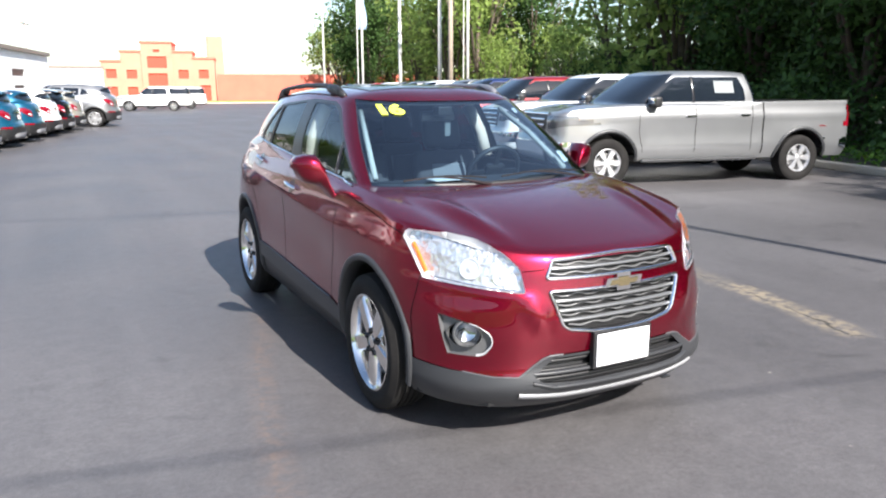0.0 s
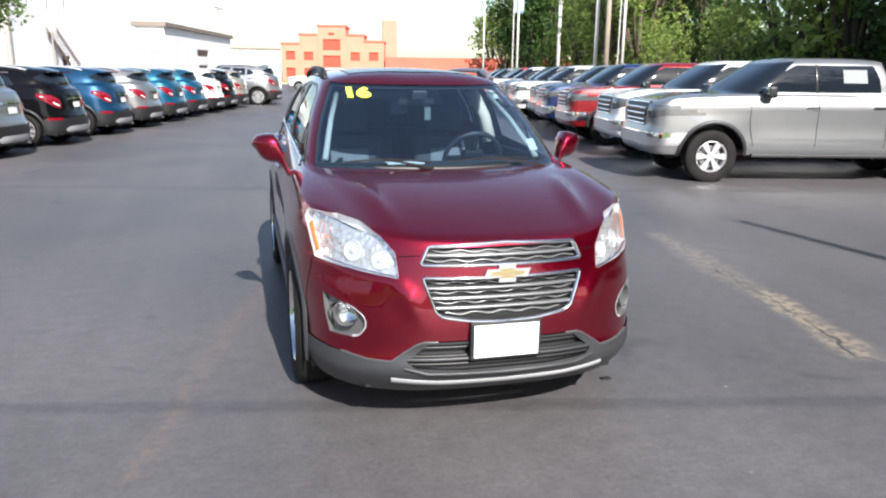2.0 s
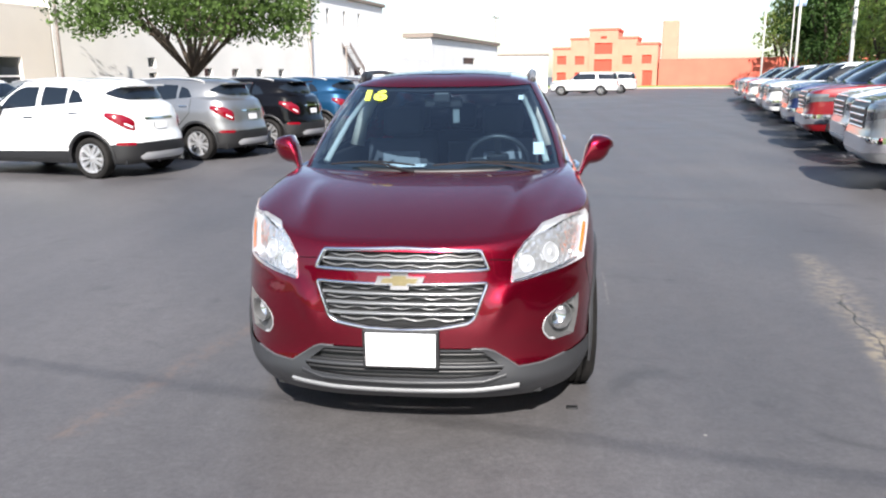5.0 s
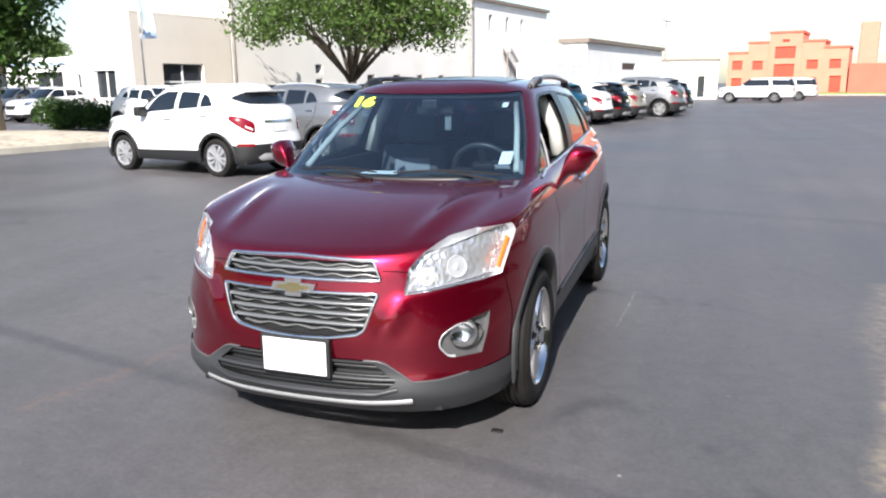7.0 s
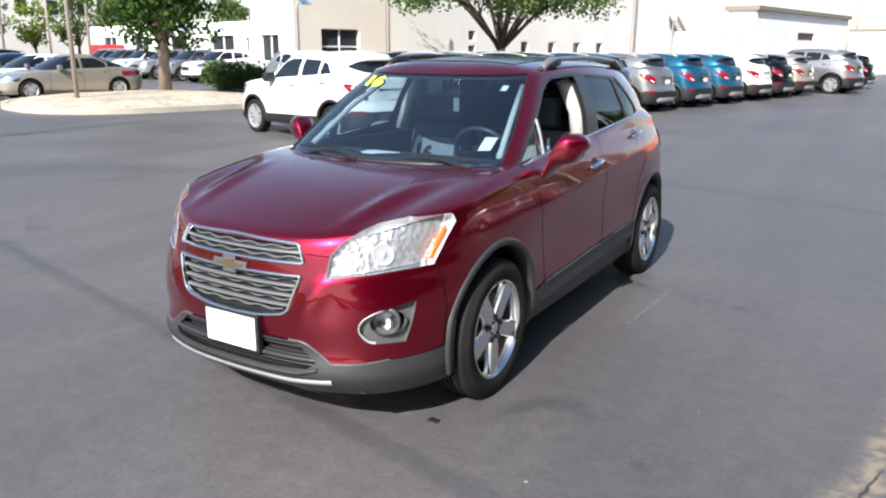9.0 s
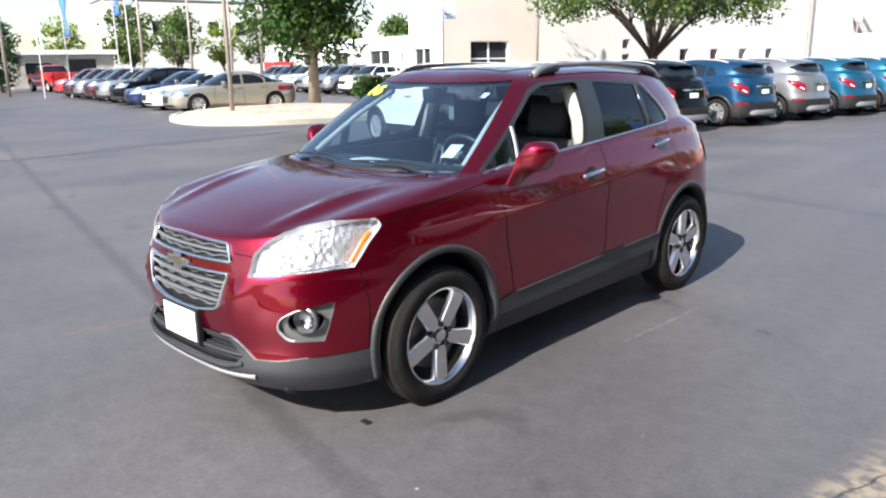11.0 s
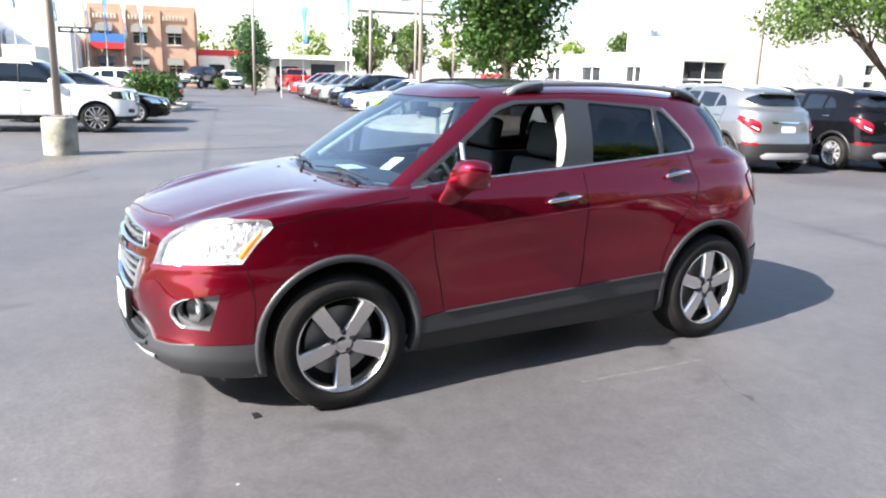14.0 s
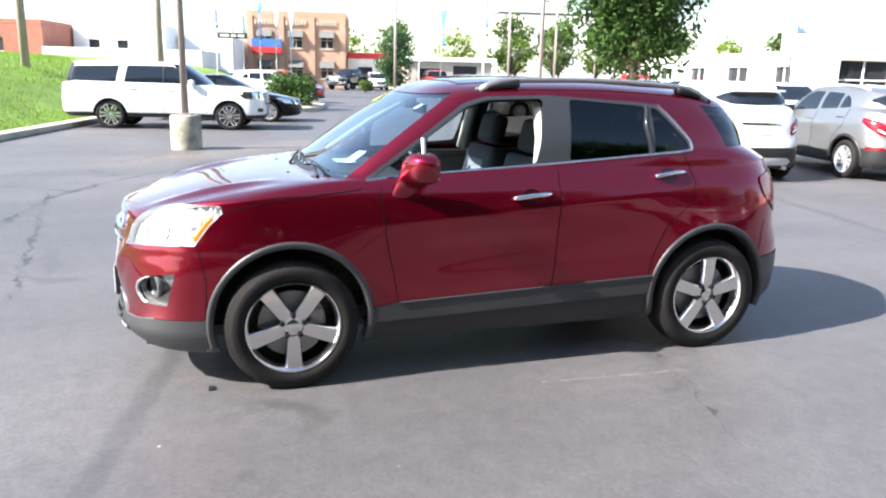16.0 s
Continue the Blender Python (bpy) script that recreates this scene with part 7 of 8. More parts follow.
# ---------------------------------------------------------------- buildings and fixtures
def wall_openings(length, height, openings, thick=0.3):
    """A wall along x from 0 to length, its face at y = 0 and its thickness behind, with openings (x0, x1, z0, z1) through it."""
    xs = sorted({0.0, length, *[v for o in openings for v in o[:2]]})
    zs = sorted({0.0, height, *[v for o in openings for v in o[2:4]]})
    bm = bmesh.new()
    for x0, x1 in zip(xs, xs[1:]):
        for z0, z1 in zip(zs, zs[1:]):
            if any(o[0] < (x0 + x1) / 2 < o[1] and o[2] < (z0 + z1) / 2 < o[3] for o in openings):
                continue
            box(bm, x0, x1, 0, thick, z0, z1)
    bmesh.ops.remove_doubles(bm, verts=bm.verts, dist=1e-4)
    dup = {}
    for f in bm.faces:
        dup.setdefault(tuple(round(v, 3) for v in f.calc_center_median()), []).append(f)
    bmesh.ops.delete(bm, geom=[f for fs in dup.values() if len(fs) > 1 for f in fs], context="FACES")
    return bm


def building(name, label, m, length, height, depth, openings, wall_mat, roof_mat=ROOF_DARK, trim_mat=None, bars=(1, 1), kind_open="window", parapet=0.35, frame_mat=None, roof_over=0.0, sill=None):
    """A block with its front along x at y = 0 and its depth behind; every opening gets a frame and panes, a garage bay
    only a black sheet.
    """
    b = thing(name, label, "building", m)
    part("front_wall", wall_openings(length, height, openings), wall_mat, b)
    part("side_wall", new_box(0, 0.3, 0.3, depth, 0, height), wall_mat, b)
    part("side_wall", new_box(length - 0.3, length, 0.3, depth, 0, height), wall_mat, b)
    part("back_wall", new_box(0.3, length - 0.3, depth - 0.3, depth, 0, height), wall_mat, b)
    part("roof", new_box(-roof_over, length + roof_over, -roof_over, depth + roof_over, height + 0.003, height + parapet, bevel=0.02), roof_mat, b)
    for o in openings:
        x0, x1, z0, z1 = o[:4]
        what = o[4] if len(o) > 4 else kind_open
        w = new(what); w.parent = b
        # In a garage bay a black sheet stands for the unlit inside.
        part("pane", new_box(x0, x1, 0.20, 0.24, z0, z1), BUILDING_GLASS if what == "window" else BLACK_PLASTIC if what == "garage_bay" else (trim_mat or ORANGE_TRIM), w)
        if what == "garage_bay":
            continue
        fm = frame_mat or trim_mat or SIDING
        nx, nz = o[5] if len(o) > 5 else bars
        for k in range(nx + 1):
            xx = x0 + (x1 - x0) * k / nx
            part("frame_bar", new_box(xx - 0.04, xx + 0.04, 0.14, 0.198, z0, z1), fm, w)
        for k in range(nz + 1):
            zz = z0 + (z1 - z0) * k / nz
            part("frame_bar", new_box(x0 + 0.04, x1 - 0.04, 0.15, 0.19, zz - 0.04, zz + 0.04), fm, w)
        if sill:
            part("sill", new_box(x0 - 0.1, x1 + 0.1, -0.08, -0.003, z0 - 0.14, z0), sill, w)
    return b


def facing(s, d, turn):
    """A pose in the lot for a front that runs along local x."""
    return lot(s, d, 0, turn)


def nearer(ob, k, h):
    """Draws a far building of height h in towards the walk on its line of sight, still standing on the ground."""
    p = ob.matrix_world.translation
    q = Vector((1.2 + (p.x - 1.2) * k, -3.7 + (p.y + 3.7) * k, p.z * k))
    up = (1.6 + (h - 1.6) * k) / h
    ob.matrix_world = Matrix.Translation(q) @ ob.matrix_world.to_3x3().to_4x4() @ Matrix.Diagonal((k, k, up, 1))
    return ob


def place_buildings():
    # long cream building on the far side of the crossovers: front looks towards the lot; local x runs towards +s
    # turn 90: local x -> +s ... the front's outside is local -y, towards the lot
    L = lambda s, d=30.0: facing(s, d, 90)
    wins = [(1.75, 4.4, 0.9, 2.75, "window", (2, 2)), (13.5, 14.2, 1.2, 2.0, "window", (1, 1)), (13.5, 14.2, 2.3, 2.9, "window", (1, 1))]
    for k in range(4):
        wins.append((19.0 + 3.2 * k, 19.9 + 3.2 * k, 1.3, 2.3, "window", (1, 1)))
    building("showroom_building", "beige stucco showroom block with a gridded window", L(21.2), 6.4, 5.1, 0.85, wins[:1], STUCCO_WARM, parapet=0.12, roof_mat=STUCCO_WARM)
    building("showroom_building", "long cream stucco building with small dark windows", L(27.7), 27.3, 8.4, 14.0, [(a - 6.5, b - 6.5, *r) for a, b, *r in wins[1:]], STUCCO, parapet=0.2, roof_mat=STUCCO)
    w2 = [(3.2, 3.9, 6.2, 7.6), (6.6, 7.3, 6.2, 7.6), (9.8, 10.5, 6.2, 7.6), (8.6, 10.3, 0.9, 2.6)]
    building("office_block", "two storey cream building with narrow upper windows", L(55.3), 16.0, 8.6, 14.0, w2, SIDING, roof_mat=ROOF_BROWN, parapet=0.3, roof_over=0.25)
    w3 = [(13.4, 19.5, 3.9, 4.6, "garage_bay"), (13.9, 18.8, 0.3, 3.0, "garage_bay")]
    shed = building("long_shed", "white shed with a dark overhanging roof edge", L(84.4), 32.6, 6.3, 3.2, w3, SIDING, roof_mat=ROOF_BROWN, parapet=0.4, roof_over=0.35)
    low = building("low_shed", "low white shed beyond the roof edge", L(71.5), 12.5, 3.6, 3.0, [], SIDING, roof_mat=SIDING, parapet=0.1)
    building("low_building", "low flat white building at the far end of the lot", pose(-2.3, 71.6, 0), 5.0, 3.45, 6.0, [(3.2, 3.9, 0.1, 2.1, "window", (1, 1))], SIDING, roof_mat=ROOF_BROWN, parapet=0.18, roof_over=0.1)
    nearer(shed, 0.50, 6.6)
    nearer(low, 0.50, 3.7)
    # exterior stair on the office block
    st = thing("outside_stair", "steel stair rising on the office wall", "stair", facing(60.9, 29.9, 90))
    part("stringer", prism(bmesh.new(), [(0, 4.75), (0.0, 4.35), (4.0, 1.5), (4.0, 1.95)], (-0.16, -0.11), Matrix(((1, 0, 0, 0), (0, 0, 1, 0), (0, 1, 0, 0), (0, 0, 0, 1)))), POLE_PAINT, st)
    part("stringer", prism(bmesh.new(), [(0, 4.75), (0.0, 4.35), (4.0, 1.5), (4.0, 1.95)], (-0.96, -0.91), Matrix(((1, 0, 0, 0), (0, 0, 1, 0), (0, 1, 0, 0), (0, 0, 0, 1)))), POLE_PAINT, st)
    for k in range(14):
        part("tread", new_box(0.05 + 0.29 * k, 0.33 + 0.29 * k, -0.91, -0.16, 4.36 - 0.205 * k, 4.40 - 0.205 * k), POLE_PAINT, st)
    for x in (0.1, 3.9):
        part("stair_post", new_box(x - 0.05, x + 0.05, -0.58, -0.48, 0, 4.5 - 0.71 * x), POLE_PAINT, st)
    # drain pipe
    p = thing("drain_pipe", "tall thin pipe on the wall corner", "pipe", lot(55.1, 29.85, 0, 0))
    part("pipe", tube(bmesh.new(), [(0, 0, 0), (0, 0, 9.5)], 0.09, 8), POLE_PAINT, p)
    # showroom wing: front looks back along the rows (-s); local x runs towards -d when the turn is 0, that is to the right
    wings = [(x, x + w, 1.0, 2.45, "window", (2, 1)) for x, w in ((22.8, 1.8), (17.4, 2.7), (12.2, 2.4), (7.0, 2.4), (2.0, 2.4))] + [(x, x + 0.5, 1.0, 2.3, "window", (1, 1)) for x in (21.2, 15.6, 10.4)]
    wing = building("showroom_wing", "low white showroom wing with wide windows", lot(21.9, 57.0, 0, 0), 26.1, 2.95, 5.6, wings, SIDING, roof_mat=SIDING, parapet=0.25)
    part("fascia_stripe", new_box(14.0, 25.9, -0.06, -0.004, 2.80, 2.95, bevel=0.01), FLAG_PALE, wing)
    # orange building closing the far end
    c, fit = -12.8, 0.91

    def orange(name, label, x0, x1, h, wins, mat_, dd=118.0):
        q = lambda x: c + (x - c) * fit
        h *= 0.94
        ob = building(name, label, lot(dd, -q(x0), 0, 0), q(x1) - q(x0), h, 8.0, [(q(a) - q(x0), q(b) - q(x0), z0 * 0.94, z1 * 0.94, "shutter", (2, 1)) for a, b, z0, z1 in wins], mat_, roof_mat=ORANGE_DEEP, trim_mat=ORANGE_TRIM, parapet=0.3, roof_over=0.12)
        nearer(ob, 0.80, h)
    orange("orange_building_wing", "orange painted brick wing with red shutters", c - 8.6, c - 5.6, 5.9, [(c - 7.9, c - 6.3, 3.6, 4.9), (c - 7.9, c - 6.3, 1.0, 2.4)], ORANGE_BRICK)
    orange("orange_building_wing", "orange painted brick wing with red shutters", c - 5.6, c - 2.4, 7.4, [(c - 4.8, c - 3.2, 3.6, 4.9), (c - 4.8, c - 3.2, 1.0, 2.4)], ORANGE_BRICK)
    orange("orange_building_gable", "tall orange painted brick gable with red shutters", c - 2.4, c + 2.4, 8.8, [(c - 1.5, c + 1.5, 5.2, 6.9), (c - 1.5, c + 1.5, 2.6, 4.4), (c - 0.5, c + 0.5, 7.5, 7.9)], ORANGE_BRICK, 117.8)
    orange("orange_building_wing", "orange painted brick wing with red shutters", c + 2.4, c + 5.6, 7.4, [(c + 3.2, c + 4.8, 3.6, 4.9), (c + 3.2, c + 4.8, 1.0, 2.4)], ORANGE_BRICK)
    orange("orange_building_wing", "orange painted brick wing with red shutters", c + 5.6, c + 9.0, 6.4, [(c + 6.4, c + 8.0, 3.6, 4.9), (c + 6.6, c + 8.2, 0.0, 2.6)], ORANGE_BRICK)
    wall = building("orange_wall", "long deep orange painted brick wall", lot(118.4, 12.8 - 8.4, 0, 0), 42.0, 3.6, 6.0, [], ORANGE_DEEP, roof_mat=ORANGE_DEEP, parapet=0.25)
    nearer(wall, 0.80, 3.8)
    ch = thing("orange_chimney", "short orange brick chimney on the wall", "chimney", lot(121, -17.5, 3.8, 0))
    part("stack", new_box(-0.5, 0.5, -0.5, 0.5, 0, 1.9, bevel=0.05), ORANGE_DEEP, ch)
    nearer(ch, 0.80, 40.0)
    tw = thing("far_tower", "pale orange tower far behind the wall", "tower", lot(175, 4.6, 0, 0))
    part("shaft", new_box(-1.7, 1.7, -1.7, 1.7, 0, 13.0, bevel=0.3), ORANGE_BRICK, tw)
    # lawn strip before the wall
    a = thing("grass_strip", "strip of lawn before the orange wall", "lawn", kind="structure")
    part("turf", new_box(-24, 40, 87.0, 93.2, 0.01, 0.26, pose(0, 0, 0, 0, 0, LOT_TURN)), GRASS_SOIL, a)
    part("kerb", new_box(-24, 40, 86.7, 87.0, 0.0, 0.17, pose(0, 0, 0, 0, 0, LOT_TURN), 0.02), CONCRETE, a)
    # brick building, garage and street at the end of the side lot: fronts look towards -d (the lot), local x runs towards +s at turn 90
    bw = []
    for k in range(3):
        x = 1.15 + 3.15 * k
        bw += [(x, x + 1.3, 3.9, 5.5, "window", (2, 2)), (x, x + 1.3, 0.9, 2.5, "window", (2, 2))]
    bb = building("brick_building", "two storey tan brick building with awnings and pilasters", facing(-11.7, 76.0, 90), 10.1, 7.0, 12.0, bw, BRICK_TAN, roof_mat=BRICK_TAN, parapet=0.5, frame_mat=STONE_PALE, sill=STONE_PALE)
    for k in range(4):
        part("pilaster", new_box(0.1 + 3.1 * k, 0.7 + 3.1 * k, -0.22, -0.003, 0, 7.0, bevel=0.02), STONE_PALE if k % 2 == 7 else BRICK_TAN, bb)
    for k in range(3):
        for q in range(7):
            part("corbel", new_box(0.85 + 3.1 * k + q * 0.31, 1.03 + 3.1 * k + q * 0.31, -0.16, -0.003, 6.15, 6.6), STONE_PALE, bb)
        x = 1.15 + 3.15 * k
        for z in (5.5, 2.5):
            bm = bmesh.new()
            prism(bm, [(-0.003, z + 0.15), (-0.75, z - 0.55), (-0.003, z - 0.55)], (x - 0.1, x + 1.4), Matrix(((0, 0, 1, 0), (1, 0, 0, 0), (0, 1, 0, 0), (0, 0, 0, 1))))
            part("awning", bm, AWNING, bb)
    sg = thing("wall_sign", "red and blue sign box on the brick wall", "sign", facing(-11.3, 75.5, 90))
    part("blue_panel", new_box(0.2, 3.2, -0.35, 0.2, 3.9, 4.7, bevel=0.03), SIGN_BLUE, sg)
    part("red_panel", new_box(0.2, 3.2, -0.35, 0.2, 3.3, 3.897, bevel=0.03), SIGN_RED, sg)
    building("corner_shop", "low tan shop with a red fascia", facing(-1.5, 77.0, 90), 6.0, 3.0, 9.0, [(1.0, 2.6, 0.1, 2.2), (3.6, 5.2, 0.9, 2.2)], STUCCO_WARM, roof_mat=SIGN_RED, parapet=0.6)
    building("low_garage", "low grey garage with open bays and a white fascia", facing(4.6, 72.0, 90), 8.4, 2.85, 9.0, [(1.1, 3.3, 1.0, 2.2), (4.5, 6.9, 0.05, 2.45, "garage_bay")], CONCRETE, roof_mat=SIDING, parapet=0.4, roof_over=0.4)
    # town behind the lawn
    town = [("town_house", "dull red brick shop row far off", -40, 60, 14.8, 4.7, BRICK_RED), ("town_house", "white painted town building far off", -25.0, 66, 7.7, 4.9, SIDING), ("town_house", "white stucco town building far off", -17.0, 70, 5.0, 4.1, SIDING), ("town_house", "low white town building far off", -24.5, 58, 12, 2.6, STUCCO)]
    for nm, lb, s, d, ln, h, mt in town:
        ws = [(1.2 + 2.4 * k, 2.2 + 2.4 * k, h * 0.55, h * 0.8) for k in range(int((ln - 2) / 2.4))]
        building(nm, lb, facing(s, d, 90), ln, h, 8.0, ws, mt, parapet=0.4, roof_mat=mt)
    building("town_house", "pale far apartment building behind the garage", facing(20, 110, 90), 26.0, 10.5, 10.0, [(2 + 4 * k, 3.6 + 4 * k, 6.0, 8.0) for k in range(6)], STUCCO, parapet=0.4)
    # a tan brick house behind the camera, mirrored in the windows
    building("brick_house", "tan brick building with a dark roof behind the lot", lot(-26.0, 9.0, 0, 180), 20.0, 5.0, 10.0, [(1.5 + 3.2 * k, 3.0 + 3.2 * k, 1.1, 3.2) for k in range(6)], BRICK_TAN, parapet=0.8, roof_over=0.4)


def kerb_loop(name, label, pts, width, height, fill_mat, mound, material=CONCRETE):
    """A kerbed island: outline in lot coordinates (s, d)."""
    isl = thing(name, label, "kerbed island", kind="structure")
    P = [Vector((*lot_xy(s, d), 0)) for s, d in rounded(pts, 1.6, 7)]
    c = sum(P, Vector()) / len(P)
    bm = bmesh.new()
    outer = [bm.verts.new(p) for p in P]
    top_o = [bm.verts.new(p + Vector((0, 0, height))) for p in P]
    inner = [p + (c - p).normalized() * width for p in P]
    top_i = [bm.verts.new(p + Vector((0, 0, height))) for p in inner]
    for k in range(len(P)):
        j = (k + 1) % len(P)
        bm.faces.new((outer[k], outer[j], top_o[j], top_o[k])); bm.faces.new((top_o[k], top_o[j], top_i[j], top_i[k]))
    part("kerb", bm, material, isl)
    bm = bmesh.new()
    rings = [inner]
    for f in (0.9, 0.7, 0.45, 0.2):
        rings.append([c + (p - c) * f for p in inner])
    vs = []
    for k, ring in enumerate(rings):
        h = height - 0.02 + mound * math.sin(math.pi / 2 * k / (len(rings) - 1))
        vs.append([bm.verts.new((p.x, p.y, h + 0.02 * noise.noise(p * 1.5))) for p in ring])
    for r0, r1 in zip(vs, vs[1:]):
        for k in range(len(r0)):
            j = (k + 1) % len(r0)
            bm.faces.new((r0[k], r0[j], r1[j], r1[k]))
    bm.faces.new(vs[-1])
    part("fill", bm, fill_mat, isl, smooth=True)
    return isl


def place_fixtures():
    kerb_loop("stone_island", "kerbed island of pale stone mulch", [(4.3, 20.8), (4.4, 18.0), (6.3, 16.4), (11.5, 16.2), (12.5, 19.5), (11.0, 24.0), (5.6, 23.4)], 0.18, 0.15, GRAVEL, 0.22)
    kerb_loop("bush_island", "narrow kerbed island of pale stone", [(-3.9, 26.6), (-1.5, 26.8), (-1.4, 33.0), (-3.9, 33.0)], 0.15, 0.15, GRAVEL, 0.08)
    # kerb and bank of the lawn
    m = pose(0, 0, 0, 0, 0, LOT_TURN)
    k = thing("lawn_kerb", "pale concrete kerb along the lawn", "kerb", kind="structure")
    part("kerb_stone", new_box(-60, 6, -7.75, -7.35, 0, 0.15, m, 0.03), CONCRETE, k)
    bm = bmesh.new()
    vs = [[bm.verts.new(m @ Vector((-60 + 66 * i / 60, y, z + 0.06 * noise.noise((i * 0.7, y, 0.3)) * (z > 0.2)))) for i in range(61)] for y, z in ((-7.75, 0.13), (-8.4, 0.30), (-9.6, 0.85), (-11.5, 1.55), (-14, 2.0), (-18, 2.2), (-26, 2.25), (-46, 2.2))]
    for a, b in zip(vs, vs[1:]):
        for i in range(60):
            bm.faces.new((a[i], a[i + 1], b[i + 1], b[i]))
    part("lawn_bank", bm, GRASS_SOIL, k, "bright green grass bank", smooth=True)
    r = np.random.default_rng(4)
    n = 42000
    xs = r.uniform(-34, -9, n); t = r.random(n) ** 1.2
    ys = -7.8 - 8.0 * t
    zf = curve1([(-18, 2.2), (-14, 2.0), (-11.5, 1.55), (-9.6, 0.85), (-8.4, 0.30), (-7.75, 0.13)])
    zs = zf(ys)
    a = r.uniform(0, np.pi, n); h = r.uniform(0.05, 0.11, n)
    P = np.stack([xs, ys, zs], 1)
    w = np.stack([np.cos(a), np.sin(a), 0 * a], 1) * 0.012
    tip = np.stack([r.normal(0, 0.03, n), r.normal(0, 0.03, n), h], 1)
    V = np.stack([P - w, P + w, P + tip], 1).reshape(-1, 3)
    mm = np.array(m.to_3x3())
    V = V @ mm.T
    F = np.arange(len(V)).reshape(-1, 3)
    tagged(np_mesh("grass", V, F, leaf_mat("grass blades", (0.19, 0.31, 0.05)), None), "short bright grass on the bank", "grass", kind="stuff")
    k = thing("woods_kerb", "concrete kerb behind the pickup trucks", "kerb", kind="structure")
    part("kerb_stone", new_box(10.05, 10.30, -14, 70, 0, 0.15, m, 0.03), CONCRETE, k)
    part("bank", new_box(10.302, 60, -60, 125, 0.0, 0.08, m), mat("leaf litter soil", (0.06, 0.05, 0.03), 0.95, grain=0.3, grain_scale=20, bump=0.5), k)
    # light pole on its concrete block
    p = thing("light_pole", "brown steel light pole on a round concrete block", "light pole", lot(-3.18, 11.5, 0, 0))
    bm = bmesh.new()
    rings = revolve(bm, [(0.0, 0.31), (0.67, 0.31), (0.70, 0.285)], 28, axis="z")
    bm.faces.new(rings[-1])
    part("concrete_block", bm, CONCRETE_OLD, p, "weathered concrete block", smooth=True, angle=40)
    part("base_plate", new_box(-0.14, 0.14, -0.14, 0.14, 0.70, 0.725), POLE_PAINT, p)
    part("pole", tube(bmesh.new(), [(0, 0, 0.74), (0, 0, 7.5)], [0.07, 0.05], 12), POLE_PAINT, p, smooth=True)
    for s, d, h, r_, mt, nm, lb in ((6.0, 19.3, 7.5, 0.07, POLE_PAINT, "light_pole", "brown light pole on the stone island"),
                                    (53.0, -10.9, 8.5, 0.15, POLE_WHITE, "utility_pole", "pale pole at the edge of the woods"), (42.0, -11.0, 9.0, 0.13, POLE_WHITE, "utility_pole", "pale pole at the edge of the woods"),
                                    (41.0, -11.4, 9.5, 0.17, WOOD_POLE, "utility_pole", "weathered wooden utility pole"), (37.2, -11.3, 9.0, 0.09, POLE_WHITE, "flag_pole", "thin pale pole at the edge of the woods"), (45.0, -6.7, 9.0, 0.08, POLE_WHITE, "flag_pole", "thin pole with a banner"),
                                    (60.0, -6.0, 8.0, 0.08, POLE_WHITE, "light_pole", "pale light pole far down the row"),
                                    (-11.5, 24.0, 10.0, 0.16, WOOD_POLE, "utility_pole", "weathered wooden utility pole by the lawn"),
                                    (25.5, 27.5, 8.5, 0.08, POLE_PAINT, "light_pole", "light pole before the showroom"), (16.5, 44.0, 8.0, 0.07, POLE_PAINT, "light_pole", "light pole in the side lot"), (-6.2, -7.0, 8.6, 0.09, POLE_PAINT, "light_pole", "brown light pole beside the open lot")):
        q = thing(nm, lb, "pole", lot(s, d, 0, 0))
        part("pole", tube(bmesh.new(), [(0, 0, -0.1), (0, 0, h)], [r_, r_ * 0.75], 10), mt, q, smooth=True)
    # double-arm lamps and banners over the side lot
    for s, d, h in ((15.5, 56.0, 7.4), (11.0, 52.0, 7.4), (20.0, 60.0, 7.2), (95.0, 24.0, 9.0), (2.5, 50.0, 7.6)):
        q = thing("lot_lamp", "double-armed lot lamp on a steel pole", "lamp", lot(s, d, 0, 0), "lot lamps")
        part("pole", tube(bmesh.new(), [(0, 0, -0.05), (0, 0, h)], 0.09, 10), POLE_PAINT, q, smooth=True)
        part("arm", tube(bmesh.new(), [(0, -0.9, h), (0, 0.9, h)], 0.04, 8), POLE_PAINT, q)
        for y in (-1.0, 1.0):
            part("lamp_head", new_box(-0.2, 0.2, y - 0.35, y + 0.35, h - 0.05, h + 0.10, bevel=0.03), POLE_PAINT, q)
    for s, d, h, mt in ((45.0, -6.4, 6.2, FLAG_PALE), (37.0, -11.0, 7.4, FLAG_BLUE), (-10.8, 44.4, 5.6, FLAG_BLUE), (-8.8, 44.8, 5.0, FLAG_PALE), (-7.2, 45.1, 4.7, FLAG_PALE), (-6.2, 45.2, 4.4, FLAG_BLUE), (-5.2, 45.3, 4.2, FLAG_PALE), (-4.3, 45.4, 4.0, FLAG_PALE), (8.0, 44.9, 5.5, FLAG_BLUE), (5.3, 45.3, 4.3, FLAG_BLUE), (3.9, 45.4, 3.3, FLAG_PALE), (16.4, 23.0, 4.3, FLAG_PALE), (6.6, 35.2, 5.4, FLAG_PALE), (26.5, 37.9, 4.8, FLAG_PALE)):
        q = thing("banner", "narrow hanging feather banner on a thin pole", "banner", lot(s, d, 0, 20), "lot banners")
        part("pole", tube(bmesh.new(), [(0, 0, -0.05), (0, 0, h + 1.6)], 0.035, 6), POLE_WHITE, q)
        bm = bmesh.new()
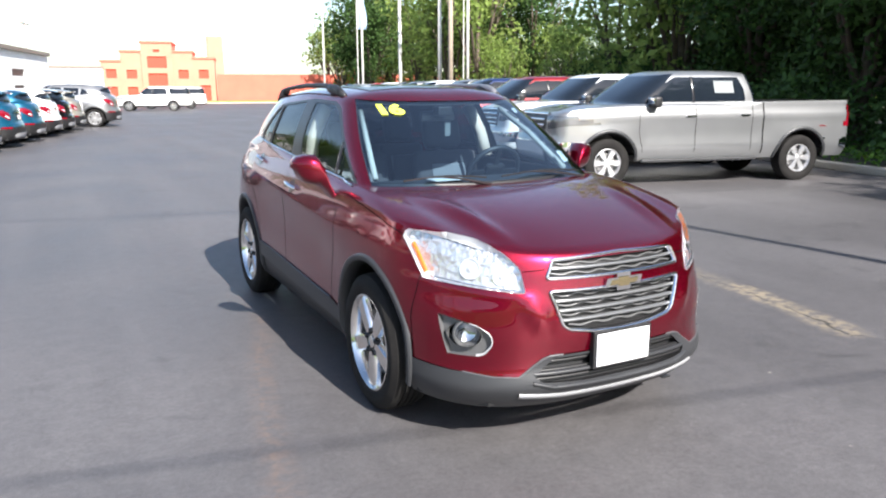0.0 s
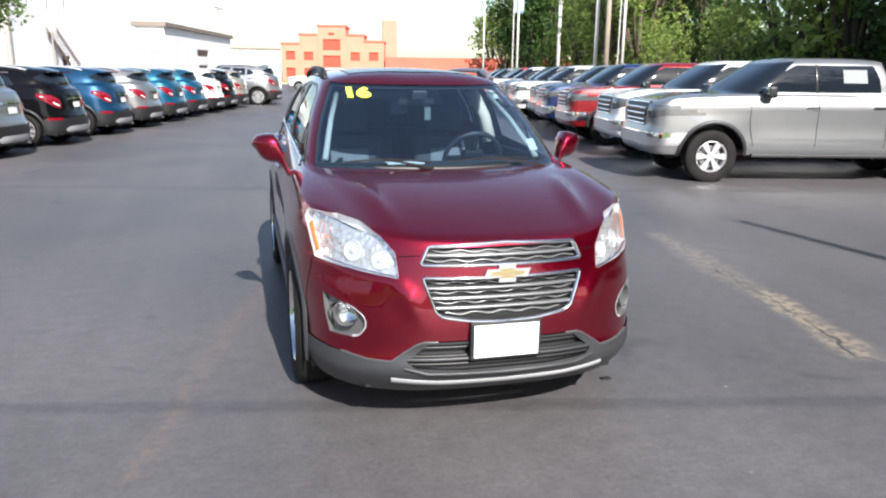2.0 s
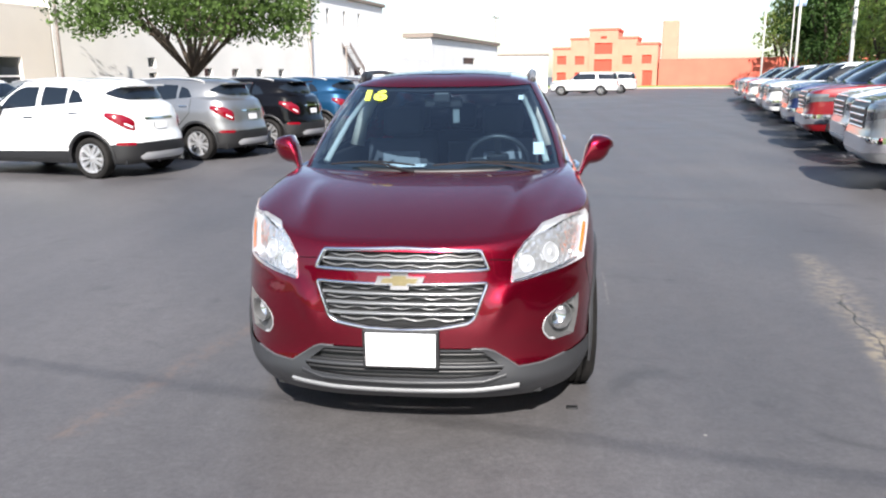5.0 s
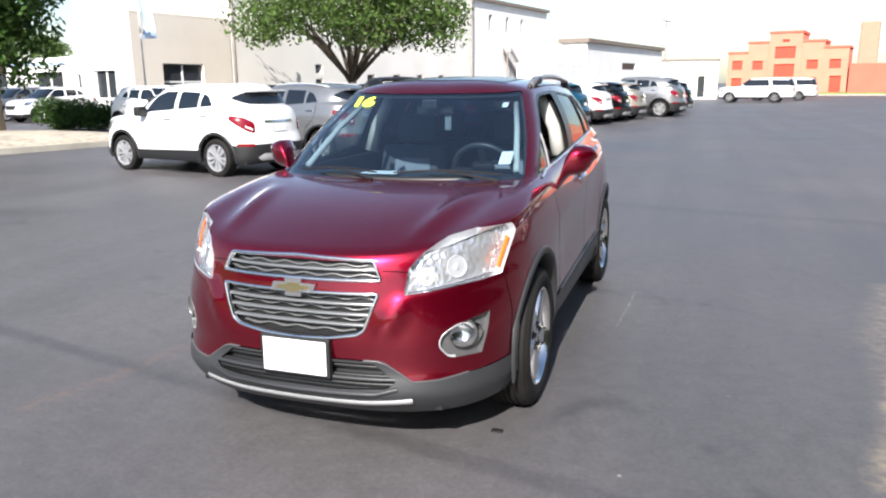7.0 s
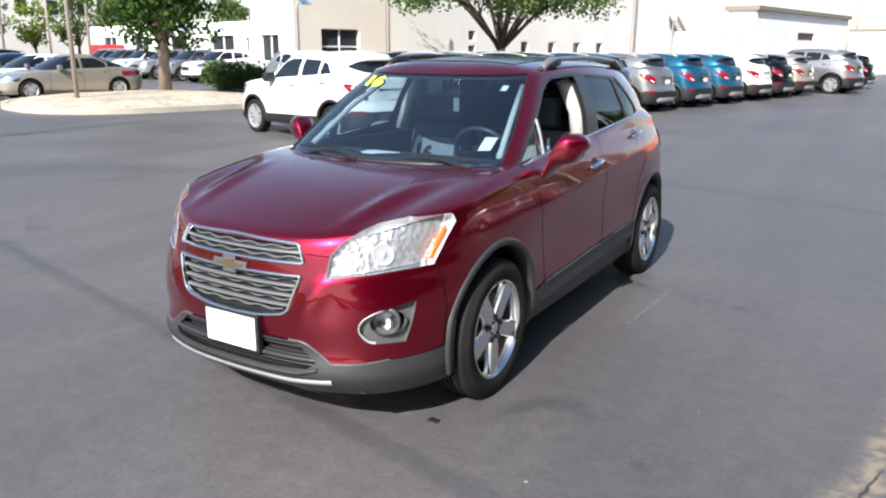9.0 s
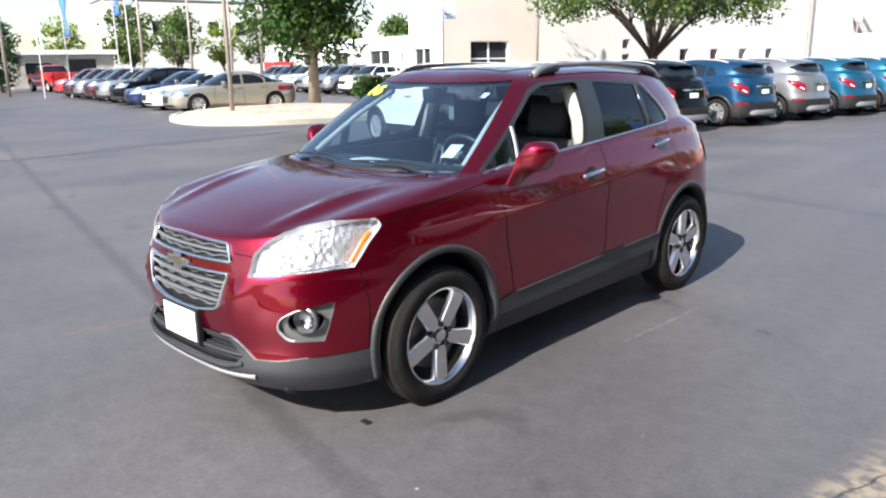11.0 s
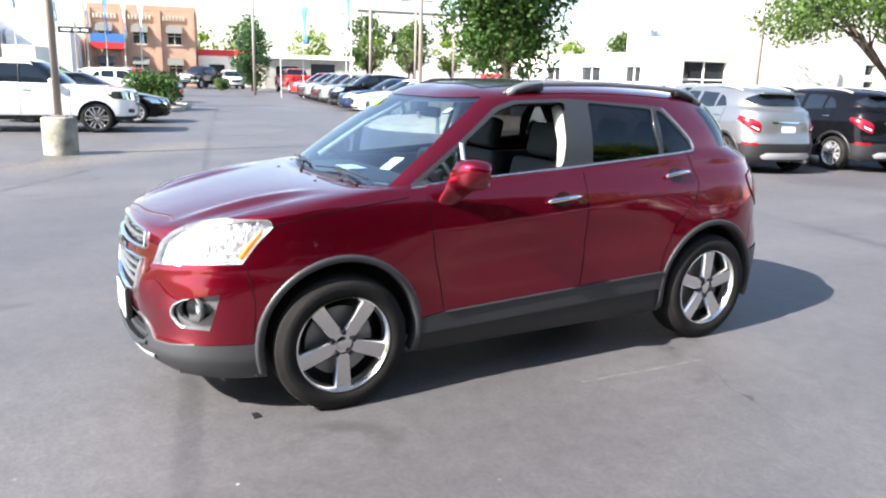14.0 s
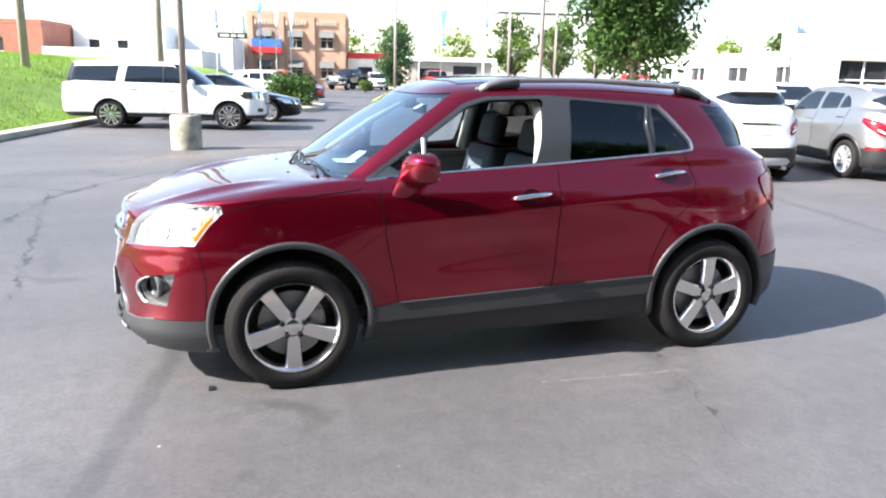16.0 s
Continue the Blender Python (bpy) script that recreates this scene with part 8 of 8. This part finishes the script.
        vs = [[bm.verts.new((0.04 + x + 0.04 * math.sin(z * 3), 0.10 * math.sin(z * 2.2 + x * 5), h - 0.9 + z)) for x in (0, 0.31, 0.62 - 0.1 * (z / 2.2))] for z in np.linspace(0, 2.2, 9)]
        for a, b in zip(vs, vs[1:]):
            for i in range(2):
                bm.faces.new((a[i], a[i + 1], b[i + 1], b[i]))
        ob = part("cloth", bm, mt, q, smooth=True)
        ob.modifiers.new("thickness", "SOLIDIFY").thickness = 0.006
    # one-way street sign, its lettering too small to read
    q = thing("street_sign", "black street sign with a pale bar on a post", "sign", lot(-7.5, 43.0, 0, 0))
    part("post", tube(bmesh.new(), [(0, 0, -0.05), (0, 0, 4.0)], 0.05, 8), POLE_PAINT, q)
    part("panel", new_box(-0.03, 0.03, -0.87, 0.87, 3.42, 3.76, bevel=0.01), SIGN_BLACK, q)
    for y0, y1 in ((-0.72, -0.20), (-0.08, 0.22), (0.32, 0.68)):
        for x0, x1 in ((-0.045, -0.031), (0.031, 0.045)):
            part("lettering_bar", new_box(x0, x1, y0, y1, 3.53, 3.65), PLATE_WHITE, q)
    # red and white trailer behind the island
    q = thing("box_trailer", "red and white box trailer by the showroom", "trailer", lot(20.1, 50.0, 0, 0))
    part("box_body", new_box(-1.0, 1.0, -0.8, 0.8, 0.5, 1.9, bevel=0.12), SIGN_RED, q)
    part("nose_panel", new_box(-1.3, -1.003, -0.7, 0.7, 0.6, 1.8, bevel=0.05), SIDING, q)
    for y in (-0.95, 0.95):
        part("tyre", tube(bmesh.new(), [(0.4, y - 0.1, 0.34), (0.4, y + 0.1, 0.34)], 0.34, 18), RUBBER, q)
    # overhead cables across the lot behind the walk
    for s, h, sag in ((-8.35, 6.4, 0.3), (-3.5, 8.2, 0.35)):
        q = thing("overhead_cable", "black overhead cable across the lot", "cable", lot(s, 0, 0, 0), "overhead cables")
        part("cable", tube(bmesh.new(), [(x, 0, h + sag * (x / 26) ** 2) for x in np.linspace(-30, 26, 29)], 0.010, 6), BLACK_PLASTIC, q)
    for d in (-26.0, 30.0):
        q = thing("utility_pole", "weathered wooden utility pole holding cables", "pole", lot(-8.4, d, 0, 0))
        part("pole", tube(bmesh.new(), [(0, 0, -0.1), (0, 0, 9.4)], [0.16, 0.12], 10), WOOD_POLE, q, smooth=True)
        part("cross_arm", new_box(-0.06, 0.06, -0.9, 0.9, 6.9, 7.05, bevel=0.01), WOOD_POLE, q)
place_buildings()
place_fixtures()
plant_all()
place_rows()
hero()
